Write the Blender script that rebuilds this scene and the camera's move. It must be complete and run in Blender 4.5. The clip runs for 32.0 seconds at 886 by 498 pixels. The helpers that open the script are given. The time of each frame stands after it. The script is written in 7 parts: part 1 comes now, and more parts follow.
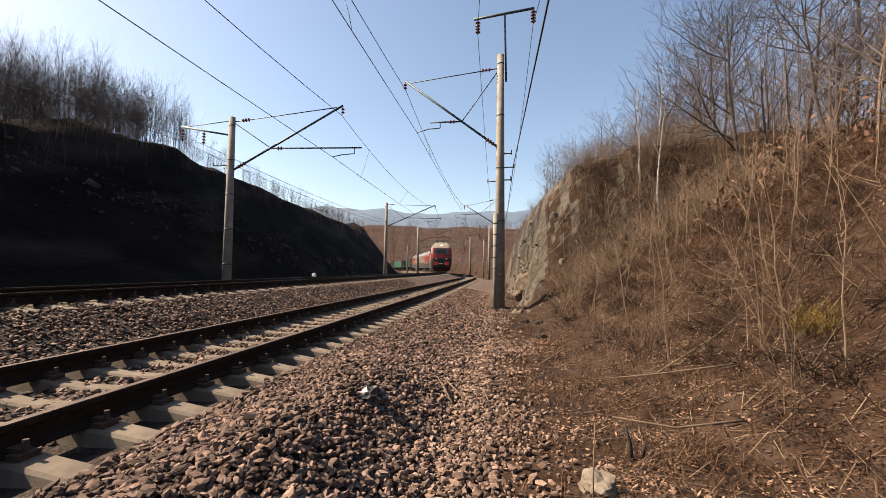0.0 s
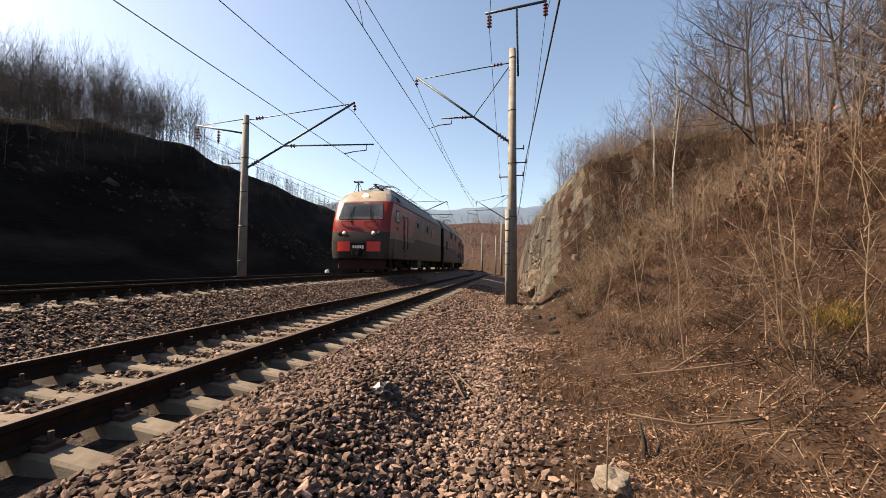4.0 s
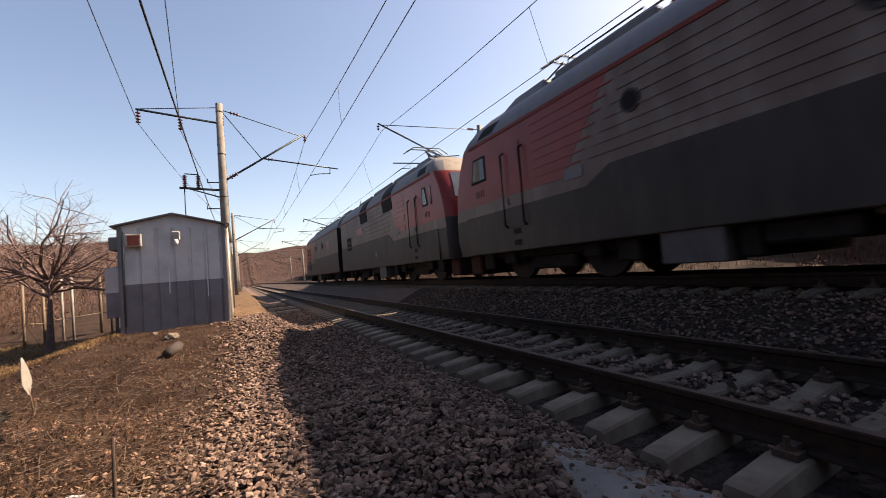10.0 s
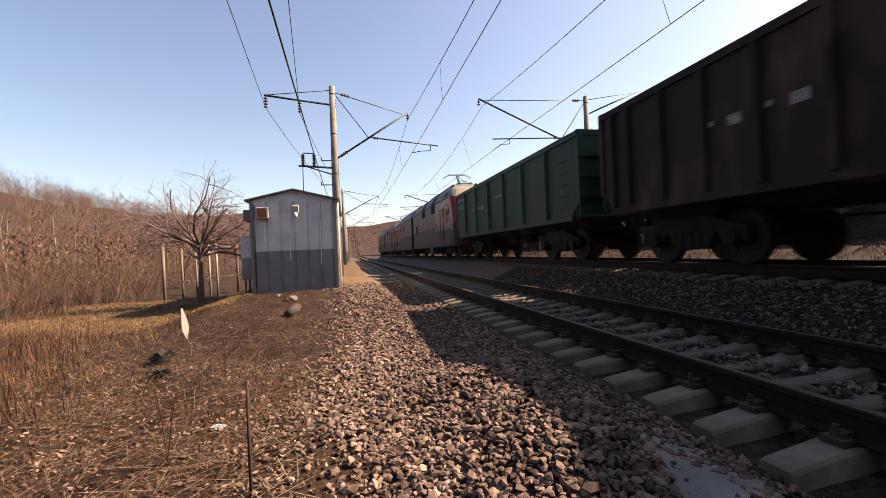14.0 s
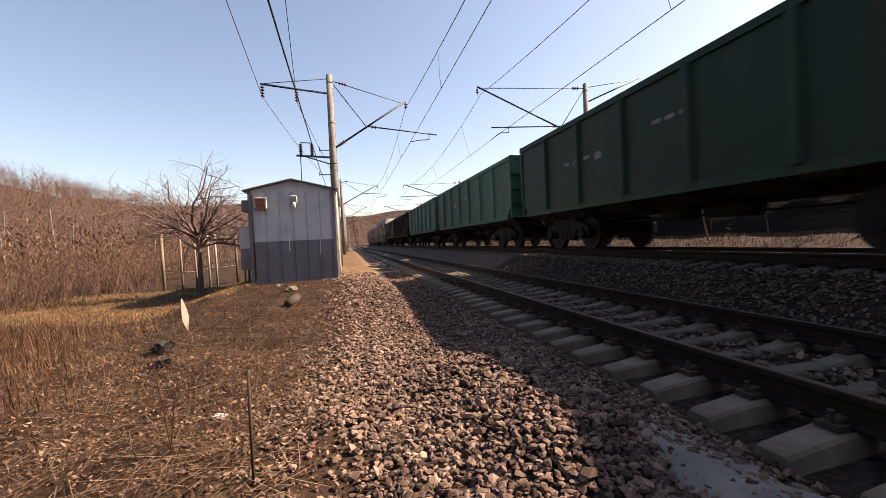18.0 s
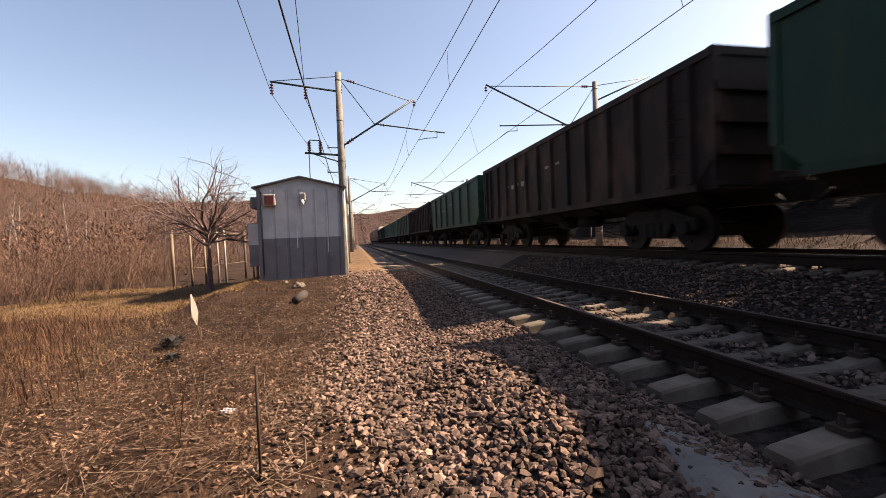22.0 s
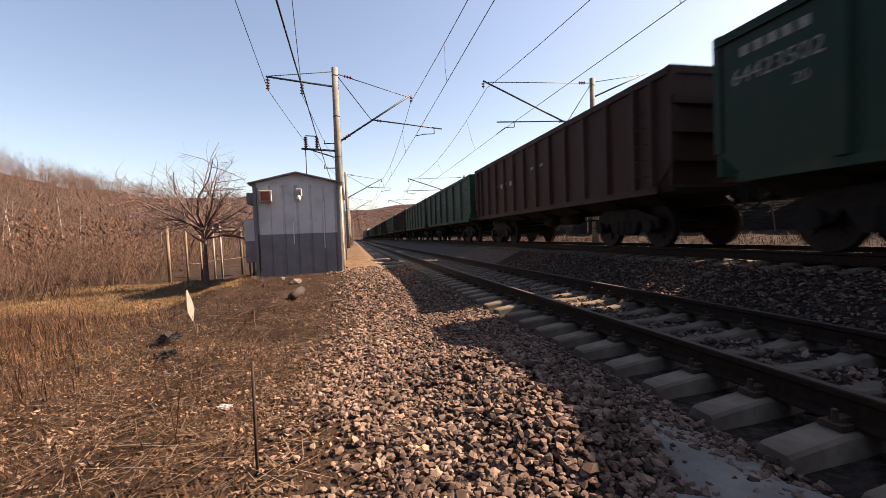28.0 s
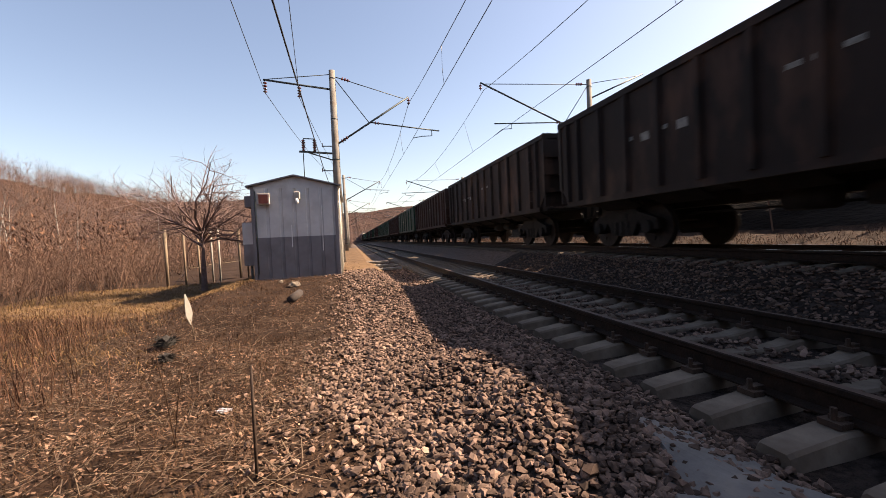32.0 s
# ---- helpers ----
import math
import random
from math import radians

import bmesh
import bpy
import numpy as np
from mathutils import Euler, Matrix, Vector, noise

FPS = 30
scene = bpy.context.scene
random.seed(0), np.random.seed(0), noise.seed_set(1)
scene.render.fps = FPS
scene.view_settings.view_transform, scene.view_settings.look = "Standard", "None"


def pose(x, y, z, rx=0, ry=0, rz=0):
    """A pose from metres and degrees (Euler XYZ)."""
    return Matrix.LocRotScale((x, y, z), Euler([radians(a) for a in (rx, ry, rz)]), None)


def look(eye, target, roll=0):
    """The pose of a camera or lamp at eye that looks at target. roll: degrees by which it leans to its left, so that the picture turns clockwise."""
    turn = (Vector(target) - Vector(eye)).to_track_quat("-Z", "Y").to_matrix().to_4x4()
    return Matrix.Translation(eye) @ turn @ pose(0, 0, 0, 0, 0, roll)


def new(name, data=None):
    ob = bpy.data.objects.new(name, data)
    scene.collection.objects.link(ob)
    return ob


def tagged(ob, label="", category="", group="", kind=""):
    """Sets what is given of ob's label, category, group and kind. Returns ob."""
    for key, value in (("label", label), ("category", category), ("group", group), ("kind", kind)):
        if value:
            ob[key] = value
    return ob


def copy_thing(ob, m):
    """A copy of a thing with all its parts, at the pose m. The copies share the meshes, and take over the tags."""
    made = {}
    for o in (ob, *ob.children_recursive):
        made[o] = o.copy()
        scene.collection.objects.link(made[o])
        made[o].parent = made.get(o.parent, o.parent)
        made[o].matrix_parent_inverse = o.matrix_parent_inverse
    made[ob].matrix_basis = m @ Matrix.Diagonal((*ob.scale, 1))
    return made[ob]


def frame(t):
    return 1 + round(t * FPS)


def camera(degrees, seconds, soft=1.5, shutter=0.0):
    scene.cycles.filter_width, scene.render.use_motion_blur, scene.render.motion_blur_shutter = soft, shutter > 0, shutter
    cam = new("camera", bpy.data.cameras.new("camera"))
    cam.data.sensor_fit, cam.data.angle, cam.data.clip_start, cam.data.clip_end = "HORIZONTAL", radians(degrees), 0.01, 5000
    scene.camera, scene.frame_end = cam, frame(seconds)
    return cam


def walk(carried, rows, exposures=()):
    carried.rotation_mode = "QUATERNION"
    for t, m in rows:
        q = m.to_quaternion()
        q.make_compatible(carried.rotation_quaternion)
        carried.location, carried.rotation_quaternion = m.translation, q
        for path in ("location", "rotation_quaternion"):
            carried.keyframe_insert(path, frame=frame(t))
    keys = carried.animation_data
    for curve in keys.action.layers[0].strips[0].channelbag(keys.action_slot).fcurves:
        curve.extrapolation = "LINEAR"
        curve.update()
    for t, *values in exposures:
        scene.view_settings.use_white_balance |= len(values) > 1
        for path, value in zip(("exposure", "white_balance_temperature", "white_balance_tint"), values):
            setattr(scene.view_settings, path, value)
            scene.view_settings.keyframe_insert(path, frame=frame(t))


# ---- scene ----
cam = camera(93.2, 32.0, soft=0.55, shutter=0.25)
PATH = [
    (0.0, pose(3.580, 0.000, 0.905, 92.80, -0.65, 7.69)),
    (0.5, pose(3.580, 0.000, 0.905, 92.04, -1.28, 7.24)),
    (1.0, pose(3.580, 0.000, 0.905, 91.88, -1.32, 7.62)),
    (1.5, pose(3.580, 0.000, 0.905, 91.94, -1.55, 8.31)),
    (2.0, pose(3.580, 0.000, 0.905, 92.31, -1.16, 8.61)),
    (2.5, pose(3.580, 0.000, 0.905, 91.50, -1.06, 8.91)),
    (3.0, pose(3.580, 0.000, 0.905, 91.85, -1.09, 8.96)),
    (3.5, pose(3.580, 0.000, 0.905, 92.23, -0.79, 9.17)),
    (5.5, pose(3.580, 0.000, 0.905, 92.27, 0.50, 9.62)),
    (6.0, pose(3.580, 0.000, 0.905, 91.78, 1.68, 9.88)),
    (6.5, pose(3.556, 0.000, 0.913, 92.72, 1.92, 11.76)),
    (7.0, pose(3.532, 0.000, 0.921, 94.40, 2.10, 16.01)),
    (7.5, pose(3.508, 0.000, 0.929, 96.27, 2.21, 24.44)),
    (8.0, pose(3.484, 0.000, 0.937, 98.90, 2.54, 42.73)),
    (8.1, pose(3.479, 0.000, 0.939, 99.41, 2.48, 47.50)),
    (8.2, pose(3.474, 0.000, 0.940, 100.17, 1.94, 52.58)),
    (8.3, pose(3.470, 0.000, 0.942, 100.33, 2.06, 58.68)),
    (8.4, pose(3.465, 0.000, 0.943, 100.53, 1.73, 65.48)),
    (8.5, pose(3.460, 0.000, 0.945, 100.29, 1.34, 72.51)),
    (8.6, pose(3.460, 0.000, 0.945, 100.40, 0.53, 80.35)),
    (8.7, pose(3.460, 0.000, 0.945, 100.34, 0.10, 88.87)),
    (8.8, pose(3.460, 0.000, 0.945, 100.01, -0.10, 98.06)),
    (9.0, pose(3.460, 0.000, 0.945, 98.81, 0.33, 119.05)),
    (9.1, pose(3.460, 0.000, 0.945, 96.89, 1.00, 129.19)),
    (9.2, pose(3.460, 0.000, 0.945, 94.96, 2.26, 136.31)),
    (9.3, pose(3.460, 0.000, 0.945, 93.17, 3.38, 141.36)),
    (9.4, pose(3.460, 0.000, 0.945, 92.45, 3.82, 144.67)),
    (9.5, pose(3.460, 0.000, 0.945, 92.51, 3.87, 147.55)),
    (9.6, pose(3.460, 0.000, 0.945, 92.20, 3.90, 149.90)),
    (10.0, pose(3.460, 0.000, 0.945, 92.60, 4.55, 154.30)),
    (10.5, pose(3.460, 0.000, 0.945, 91.90, 3.30, 160.35)),
    (11.0, pose(3.460, 0.000, 0.945, 91.72, 3.10, 163.32)),
    (11.5, pose(3.460, 0.000, 0.945, 91.65, 2.90, 165.00)),
    (12.0, pose(3.460, 0.000, 0.945, 90.69, 3.10, 165.98)),
    (12.5, pose(3.460, 0.000, 0.945, 89.95, 2.87, 166.20)),
    (13.0, pose(3.460, 0.000, 0.945, 90.28, 2.61, 166.80)),
    (13.5, pose(3.460, 0.000, 0.945, 90.17, 2.27, 167.10)),
    (14.0, pose(3.460, 0.000, 0.945, 90.27, 2.42, 167.39)),
    (14.5, pose(3.460, 0.000, 0.945, 90.34, 2.17, 167.79)),
    (16.5, pose(3.460, 0.000, 0.945, 89.23, 2.52, 167.80)),
    (17.0, pose(3.460, 0.000, 0.945, 88.94, 2.70, 167.73)),
    (17.5, pose(3.460, 0.000, 0.945, 88.71, 2.65, 167.46)),
    (18.0, pose(3.460, 0.000, 0.945, 88.84, 2.68, 167.26)),
    (18.5, pose(3.460, 0.000, 0.945, 88.93, 2.67, 167.49)),
    (19.0, pose(3.460, 0.000, 0.945, 89.58, 2.26, 167.68)),
    (19.5, pose(3.460, 0.000, 0.945, 89.56, 2.14, 167.78)),
    (20.0, pose(3.460, 0.000, 0.945, 89.82, 1.79, 168.01)),
    (20.5, pose(3.460, 0.000, 0.945, 89.58, 1.99, 168.15)),
    (21.0, pose(3.460, 0.000, 0.945, 89.30, 2.18, 168.10)),
    (21.5, pose(3.460, 0.000, 0.945, 89.00, 2.23, 168.00)),
    (22.0, pose(3.460, 0.000, 0.945, 88.63, 2.22, 168.24)),
    (22.5, pose(3.460, 0.000, 0.945, 88.32, 2.38, 168.38)),
    (23.0, pose(3.460, 0.000, 0.945, 88.51, 2.49, 168.83)),
    (23.5, pose(3.460, 0.000, 0.945, 88.53, 2.89, 168.98)),
    (24.0, pose(3.460, 0.000, 0.945, 88.45, 2.53, 168.54)),
    (24.5, pose(3.460, 0.000, 0.945, 88.67, 2.75, 168.41)),
    (25.0, pose(3.460, 0.000, 0.945, 88.78, 2.78, 168.27)),
    (25.5, pose(3.460, 0.000, 0.945, 88.94, 2.68, 167.49)),
    (27.5, pose(3.460, 0.000, 0.945, 87.75, 1.86, 167.69)),
    (28.0, pose(3.460, 0.000, 0.945, 88.12, 2.11, 167.82)),
    (28.5, pose(3.460, 0.000, 0.945, 87.75, 2.10, 167.43)),
    (29.0, pose(3.460, 0.000, 0.945, 88.48, 2.27, 167.45)),
    (29.5, pose(3.460, 0.000, 0.945, 88.78, 2.00, 167.59)),
    (30.0, pose(3.460, 0.000, 0.945, 88.65, 2.13, 167.63)),
    (30.5, pose(3.460, 0.000, 0.945, 88.74, 2.27, 167.69)),
    (31.0, pose(3.460, 0.000, 0.945, 88.46, 2.33, 167.04)),
    (31.5, pose(3.460, 0.000, 0.945, 88.34, 2.59, 167.31)),
    (32.0, pose(3.460, 0.000, 0.945, 88.36, 2.53, 167.60)),
]
walk(cam, PATH, [(t, e, k, 11 if t < 9 else 18) for t, e, k in ((0.0, 1.69, 7100), (4.0, 1.74, 7200), (6.0, 1.90, 7600), (7.0, 1.92, 7600), (8.0, 1.56, 7400), (8.6, 1.01, 7300), (9.0, 1.04, 7300), (9.6, 1.56, 7400), (11.0, 1.78, 7400), (20.0, 1.78, 7500), (32.0, 1.78, 7500))])

# ---- light ----
SUN_AZ, SUN_EL = 90.5, 41.6          # degrees left of +Y, and above the horizon


def make_world():
    world = bpy.data.worlds.new("sky")
    scene.world = world
    world.use_nodes = True
    nt = world.node_tree
    sky = nt.nodes.new("ShaderNodeTexSky")
    sky.sky_type = "NISHITA"
    sky.sun_disc = False
    sky.sun_elevation = radians(SUN_EL)
    sky.sun_rotation = radians(-SUN_AZ)
    sky.altitude = 200
    sky.air_density, sky.dust_density, sky.ozone_density = 1.0, 1.5, 0.8
    nt.links.new(sky.outputs[0], nt.nodes["Background"].inputs[0])
    nt.nodes["Background"].inputs[1].default_value = 0.070
    lamp = bpy.data.lights.new("sun", "SUN")
    lamp.energy, lamp.angle, lamp.color = 5.0, radians(0.53), (1.0, 0.85, 0.68)
    ob = new("sun", lamp)
    a, e = radians(SUN_AZ), radians(SUN_EL)
    ob.matrix_world = look((-60 * math.sin(a) * math.cos(e), 60 * math.cos(a) * math.cos(e), 60 * math.sin(e)), (0, 0, 0))


make_world()

# ---- materials ----


def mat(name, c1, c2, scale=6.0, rough=0.85, metal=0.0, bump=0.0, fine=None, spot=None, spot_scale=1.5, spread=0.0, stretch=(1, 1, 1), island=0.0, dist=0.02, spec=0.5):
    """A two-tone surface: coarse noise between c1 and c2, a finer grain, stains of colour spot, and a change from object to object."""
    m = bpy.data.materials.new(name)
    m.use_nodes = True
    nt = m.node_tree
    n, link = nt.nodes, nt.links.new
    b = n["Principled BSDF"]
    b.inputs["Roughness"].default_value = rough
    b.inputs["Metallic"].default_value = metal
    b.inputs["Specular IOR Level"].default_value = spec
    geo = n.new("ShaderNodeNewGeometry")
    tc = n.new("ShaderNodeTexCoord")
    mp = n.new("ShaderNodeMapping")
    mp.inputs["Scale"].default_value = stretch
    link(tc.outputs["Object"], mp.inputs["Vector"])
    t1 = n.new("ShaderNodeTexNoise")
    t1.inputs["Scale"].default_value, t1.inputs["Detail"].default_value, t1.inputs["Roughness"].default_value = scale, 6, 0.65
    link(mp.outputs[0], t1.inputs["Vector"])
    r1 = n.new("ShaderNodeValToRGB")
    r1.color_ramp.elements[0].position, r1.color_ramp.elements[1].position = 0.35, 0.65
    r1.color_ramp.elements[0].color, r1.color_ramp.elements[1].color = (*c1, 1), (*c2, 1)
    link(t1.outputs["Fac"], r1.inputs[0])
    col = r1.outputs[0]
    if spot:
        t2 = n.new("ShaderNodeTexNoise")
        t2.inputs["Scale"].default_value, t2.inputs["Detail"].default_value = spot_scale, 8
        link(mp.outputs[0], t2.inputs["Vector"])
        r2 = n.new("ShaderNodeValToRGB")
        r2.color_ramp.elements[0].position, r2.color_ramp.elements[1].position = 0.5, 0.68
        r2.color_ramp.elements[0].color, r2.color_ramp.elements[1].color = (0, 0, 0, 1), (1, 1, 1, 1)
        link(t2.outputs["Fac"], r2.inputs[0])
        mx = n.new("ShaderNodeMixRGB")
        link(r2.outputs[0], mx.inputs[0])
        link(col, mx.inputs[1])
        mx.inputs[2].default_value = (*spot, 1)
        col = mx.outputs[0]
    if spread or island:
        hs = n.new("ShaderNodeHueSaturation")
        mr = n.new("ShaderNodeMapRange")
        if island:
            link(geo.outputs["Random Per Island"], mr.inputs[0])
        else:
            oi = n.new("ShaderNodeObjectInfo")
            link(oi.outputs["Random"], mr.inputs[0])
        s = island or spread
        mr.inputs[3].default_value, mr.inputs[4].default_value = 1 - s, 1 + s
        link(mr.outputs[0], hs.inputs["Value"])
        link(col, hs.inputs["Color"])
        col = hs.outputs[0]
    link(col, b.inputs["Base Color"])
    if bump:
        t3 = n.new("ShaderNodeTexNoise")
        t3.inputs["Scale"].default_value, t3.inputs["Detail"].default_value = fine or scale * 6, 5
        link(mp.outputs[0], t3.inputs["Vector"])
        bp = n.new("ShaderNodeBump")
        bp.inputs["Strength"].default_value, bp.inputs["Distance"].default_value = bump, dist
        link(t3.outputs["Fac"], bp.inputs["Height"])
        link(bp.outputs[0], b.inputs["Normal"])
    return m


def glow(name, colour, strength):
    m = bpy.data.materials.new(name)
    m.use_nodes = True
    b = m.node_tree.nodes["Principled BSDF"]
    b.inputs["Base Color"].default_value = (*colour, 1)
    b.inputs["Emission Color"].default_value = (*colour, 1)
    b.inputs["Emission Strength"].default_value = strength
    return m


M = dict(
    earth=mat("dry_earth", (0.0171, 0.00959, 0.00617), (0.0352, 0.0202, 0.0129), 1.3, 0.95, bump=0.8, fine=22, spot=(0.0441, 0.0279, 0.0194), spot_scale=3.2, dist=0.03, spec=0.12),
    # bed far darker than its stones: the shade of their gaps is painted in
    ballast=mat("gap_shaded_ballast_bed", (0.01224, 0.00884, 0.00748), (0.034, 0.02516, 0.02108), 18, 0.9, bump=1.0, fine=30, spot=(0.051, 0.03808, 0.03196), spot_scale=9, dist=0.04, spec=0.12),
    stone=mat("ballast_stone", (0.076, 0.0501, 0.0385), (0.188, 0.127, 0.0981), 7, 0.85, bump=0.4, fine=40, island=0.72, dist=0.004, spec=0.15),
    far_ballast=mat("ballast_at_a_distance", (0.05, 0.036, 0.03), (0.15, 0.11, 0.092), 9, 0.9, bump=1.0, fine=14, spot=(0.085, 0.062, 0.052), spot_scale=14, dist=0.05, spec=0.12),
    dirty_shaded_stone=mat("grimy_shaded_ballast_stone", (0.06, 0.0391, 0.0305), (0.148, 0.0991, 0.0779), 7, 0.85, bump=0.4, fine=40, island=0.72, dist=0.004, spec=0.15),
    rail_side=mat("rusty_rail", (0.0121, 0.0077, 0.0055), (0.0264, 0.0149, 0.0099), 12, 0.8, 0.3, bump=0.3, fine=60, spec=0.2),
    rail_top=mat("worn_rail_head", (0.45, 0.43, 0.41), (0.6, 0.58, 0.56), 5, 0.2, 1.0),
    rail_rust=mat("rusty_rail_head", (0.05, 0.03, 0.022), (0.085, 0.055, 0.042), 10, 0.65, 0.4),
    sleeper=mat("concrete_sleeper", (0.0972, 0.07776, 0.06048), (0.1476, 0.121, 0.09504), 5, 0.9, bump=0.4, fine=55, spot=(0.0864, 0.06768, 0.05184), spot_scale=4, spread=0.12, dist=0.006, spec=0.2),
    iron=mat("rusty_iron", (0.0225, 0.0126, 0.0081), (0.0495, 0.027, 0.0158), 15, 0.8, 0.2, bump=0.3),
    concrete=mat("weathered_concrete", (0.1425, 0.129, 0.1125), (0.2175, 0.201, 0.1785), 3, 0.9, bump=0.3, fine=50, spot=(0.15, 0.12, 0.09), spot_scale=2.2, dist=0.006),
    slab=mat("poured_cement", (0.085, 0.0816, 0.0782), (0.1445, 0.1386, 0.1318), 4, 0.9, bump=0.3, fine=60, spot=(0.17, 0.153, 0.136), spot_scale=5, dist=0.006),
    steel=mat("galvanised_steel", (0.035, 0.045, 0.048), (0.07, 0.085, 0.085), 9, 0.6, 0.5),
    wire=mat("dark_wire", (0.03, 0.03, 0.032), (0.05, 0.05, 0.05), 9, 0.6, 0.5),
    insul=mat("brown_insulator", (0.09, 0.02, 0.016), (0.15, 0.03, 0.025), 9, 0.25),
    # near-black soil: the shade on slopes turned from the sun is in its colour
    shaded_soil=mat("shaded_cutting_soil", (0.005, 0.004, 0.0033), (0.011, 0.009, 0.0072), 0.35, 0.95, bump=0.5, fine=5, spot=(0.026, 0.021, 0.017), spot_scale=0.28, stretch=(1, 0.5, 1.6), dist=0.2, spec=0.04),
    # red-brown woodland, its tint cooled a little to hold distance haze
    far_wood=mat("far_bare_woodland", (0.0409, 0.0252, 0.022), (0.0692, 0.0448, 0.0372), 0.05, 1.0, bump=1.0, fine=0.35, spot=(0.056, 0.0391, 0.0356), spot_scale=0.02, dist=3.0, spec=0.05),
    # mountain blue is distance haze painted into the base colour
    hazed_hill=mat("haze_blue_mountain", (0.0513, 0.0809, 0.127), (0.067, 0.104, 0.156), 0.004, 1.0),
    path=mat("sandy_path_earth", (0.0986, 0.062, 0.0356), (0.151, 0.0976, 0.0582), 1.1, 0.95, bump=0.6, fine=14, spot=(0.0704, 0.0431, 0.0253), spot_scale=2.3, dist=0.02, spec=0.1),
    streak=mat("pale_rock_stratum", (0.016, 0.013, 0.011), (0.055, 0.045, 0.037), 0.9, 0.95, bump=1.0, fine=3, dist=0.1, spec=0.1),
    rock=mat("cut_rock", (0.03744, 0.03096, 0.0252), (0.09, 0.07776, 0.06336), 1.6, 0.95, bump=1.0, fine=5, spot=(0.0288, 0.02376, 0.01944), spot_scale=1.1, dist=0.15, stretch=(1, 1, 0.75), spec=0.15),
)


# ---- geometry helpers ----


def bm_box(bm, x0, x1, y0, y1, z0, z1):
    v = [bm.verts.new(p) for p in ((x0, y0, z0), (x1, y0, z0), (x1, y1, z0), (x0, y1, z0), (x0, y0, z1), (x1, y0, z1), (x1, y1, z1), (x0, y1, z1))]
    for f in ((3, 2, 1, 0), (4, 5, 6, 7), (0, 1, 5, 4), (1, 2, 6, 5), (2, 3, 7, 6), (3, 0, 4, 7)):
        bm.faces.new([v[i] for i in f])
    return v


def bm_tube(bm, pts, radii, sides=8, caps=True):
    rings = []
    pts = [Vector(p) for p in pts]
    for i, p in enumerate(pts):
        d = (pts[min(i + 1, len(pts) - 1)] - pts[max(i - 1, 0)]).normalized()
        q = d.to_track_quat("Z", "Y")
        r = radii[i] if isinstance(radii, (list, tuple)) else radii
        rings.append([bm.verts.new(p + q @ Vector((r * math.cos(2 * math.pi * k / sides), r * math.sin(2 * math.pi * k / sides), 0))) for k in range(sides)])
    for a, b in zip(rings, rings[1:]):
        for k in range(sides):
            bm.faces.new((a[k], a[(k + 1) % sides], b[(k + 1) % sides], b[k]))
    if caps:
        bm.faces.new(rings[0][::-1])
        bm.faces.new(rings[-1])


def bm_loft(bm, sections, caps=True):
    """Rings of equal length joined one to the next."""
    rings = [[bm.verts.new(p) for p in s] for s in sections]
    n = len(rings[0])
    for a, b in zip(rings, rings[1:]):
        for k in range(n):
            bm.faces.new((a[k], a[(k + 1) % n], b[(k + 1) % n], b[k]))
    if caps:
        bm.faces.new(rings[0][::-1])
        bm.faces.new(rings[-1])


def finish(bm, name, material, smooth=False, bevel=0.0):
    if bevel:
        bmesh.ops.bevel(bm, geom=bm.edges[:], offset=bevel, segments=1, affect="EDGES", clamp_overlap=True)
    bmesh.ops.recalc_face_normals(bm, faces=bm.faces[:])
    me = bpy.data.meshes.new(name)
    bm.to_mesh(me)
    bm.free()
    for mm in (material if isinstance(material, (list, tuple)) else [material]):
        me.materials.append(mm)
    if smooth:
        me.polygons.foreach_set("use_smooth", [True] * len(me.polygons))
    return me


def part(name, bm, material, parent=None, label="", smooth=False, bevel=0.0):
    ob = new(name, finish(bm, name, material, smooth, bevel))
    if parent is not None:
        ob.parent = parent
    if label:
        tagged(ob, label)
    return ob


def box_part(name, dims, material, parent=None, label="", bevel=0.0):
    bm = bmesh.new()
    bm_box(bm, *dims)
    return part(name, bm, material, parent, label, bevel=bevel)


def tube_part(name, pts, radii, material, parent=None, label="", sides=8):
    bm = bmesh.new()
    bm_tube(bm, pts, radii, sides)
    return part(name, bm, material, parent, label, smooth=True)


def from_arrays(name, verts, faces, material, smooth=False):
    me = bpy.data.meshes.new(name)
    me.from_pydata(verts, [], faces)
    me.materials.append(material)
    if smooth:
        me.polygons.foreach_set("use_smooth", [True] * len(me.polygons))
    me.update()
    return me


def sstep(a, b, x):
    t = np.clip((np.asarray(x, float) - a) / (b - a), 0, 1)
    return t * t * (3 - 2 * t)


def fbm(x, y, scale, octaves=4, seed=0.0):
    """Smooth cheap noise in about -1 to 1 over arrays."""
    out, amp, f = 0.0, 1.0, 1.0 / scale
    for k in range(octaves):
        s = seed * 7.3 + k * 3.7
        out = out + amp * (np.sin(x * f * 1.7 + 1.3 * np.sin(y * f * 1.1 + s) + s) * np.cos(y * f * 1.9 + 1.1 * np.sin(x * f * 1.3 - s) + 2 * s))
        amp, f = amp * 0.5, f * 2.13
    return out * 0.6

# ---- plan ----
# near track: centre x = 0, rail head z = 0.  far track: centre x = -4.1, rail head z = 0.5.
FAR_X, FAR_Z, RAIL_H = -4.1, 0.5, 0.17
GAUGE = 0.795                       # rail centre from the track's centre


def bend(y):
    """How far the line has swung aside at y: straight, then a curve, then straight again."""
    d = np.clip(np.asarray(y, float) - 42.0, 0, 70)
    return -d * d / 400.0 - 0.35 * np.maximum(np.asarray(y, float) - 112.0, 0)


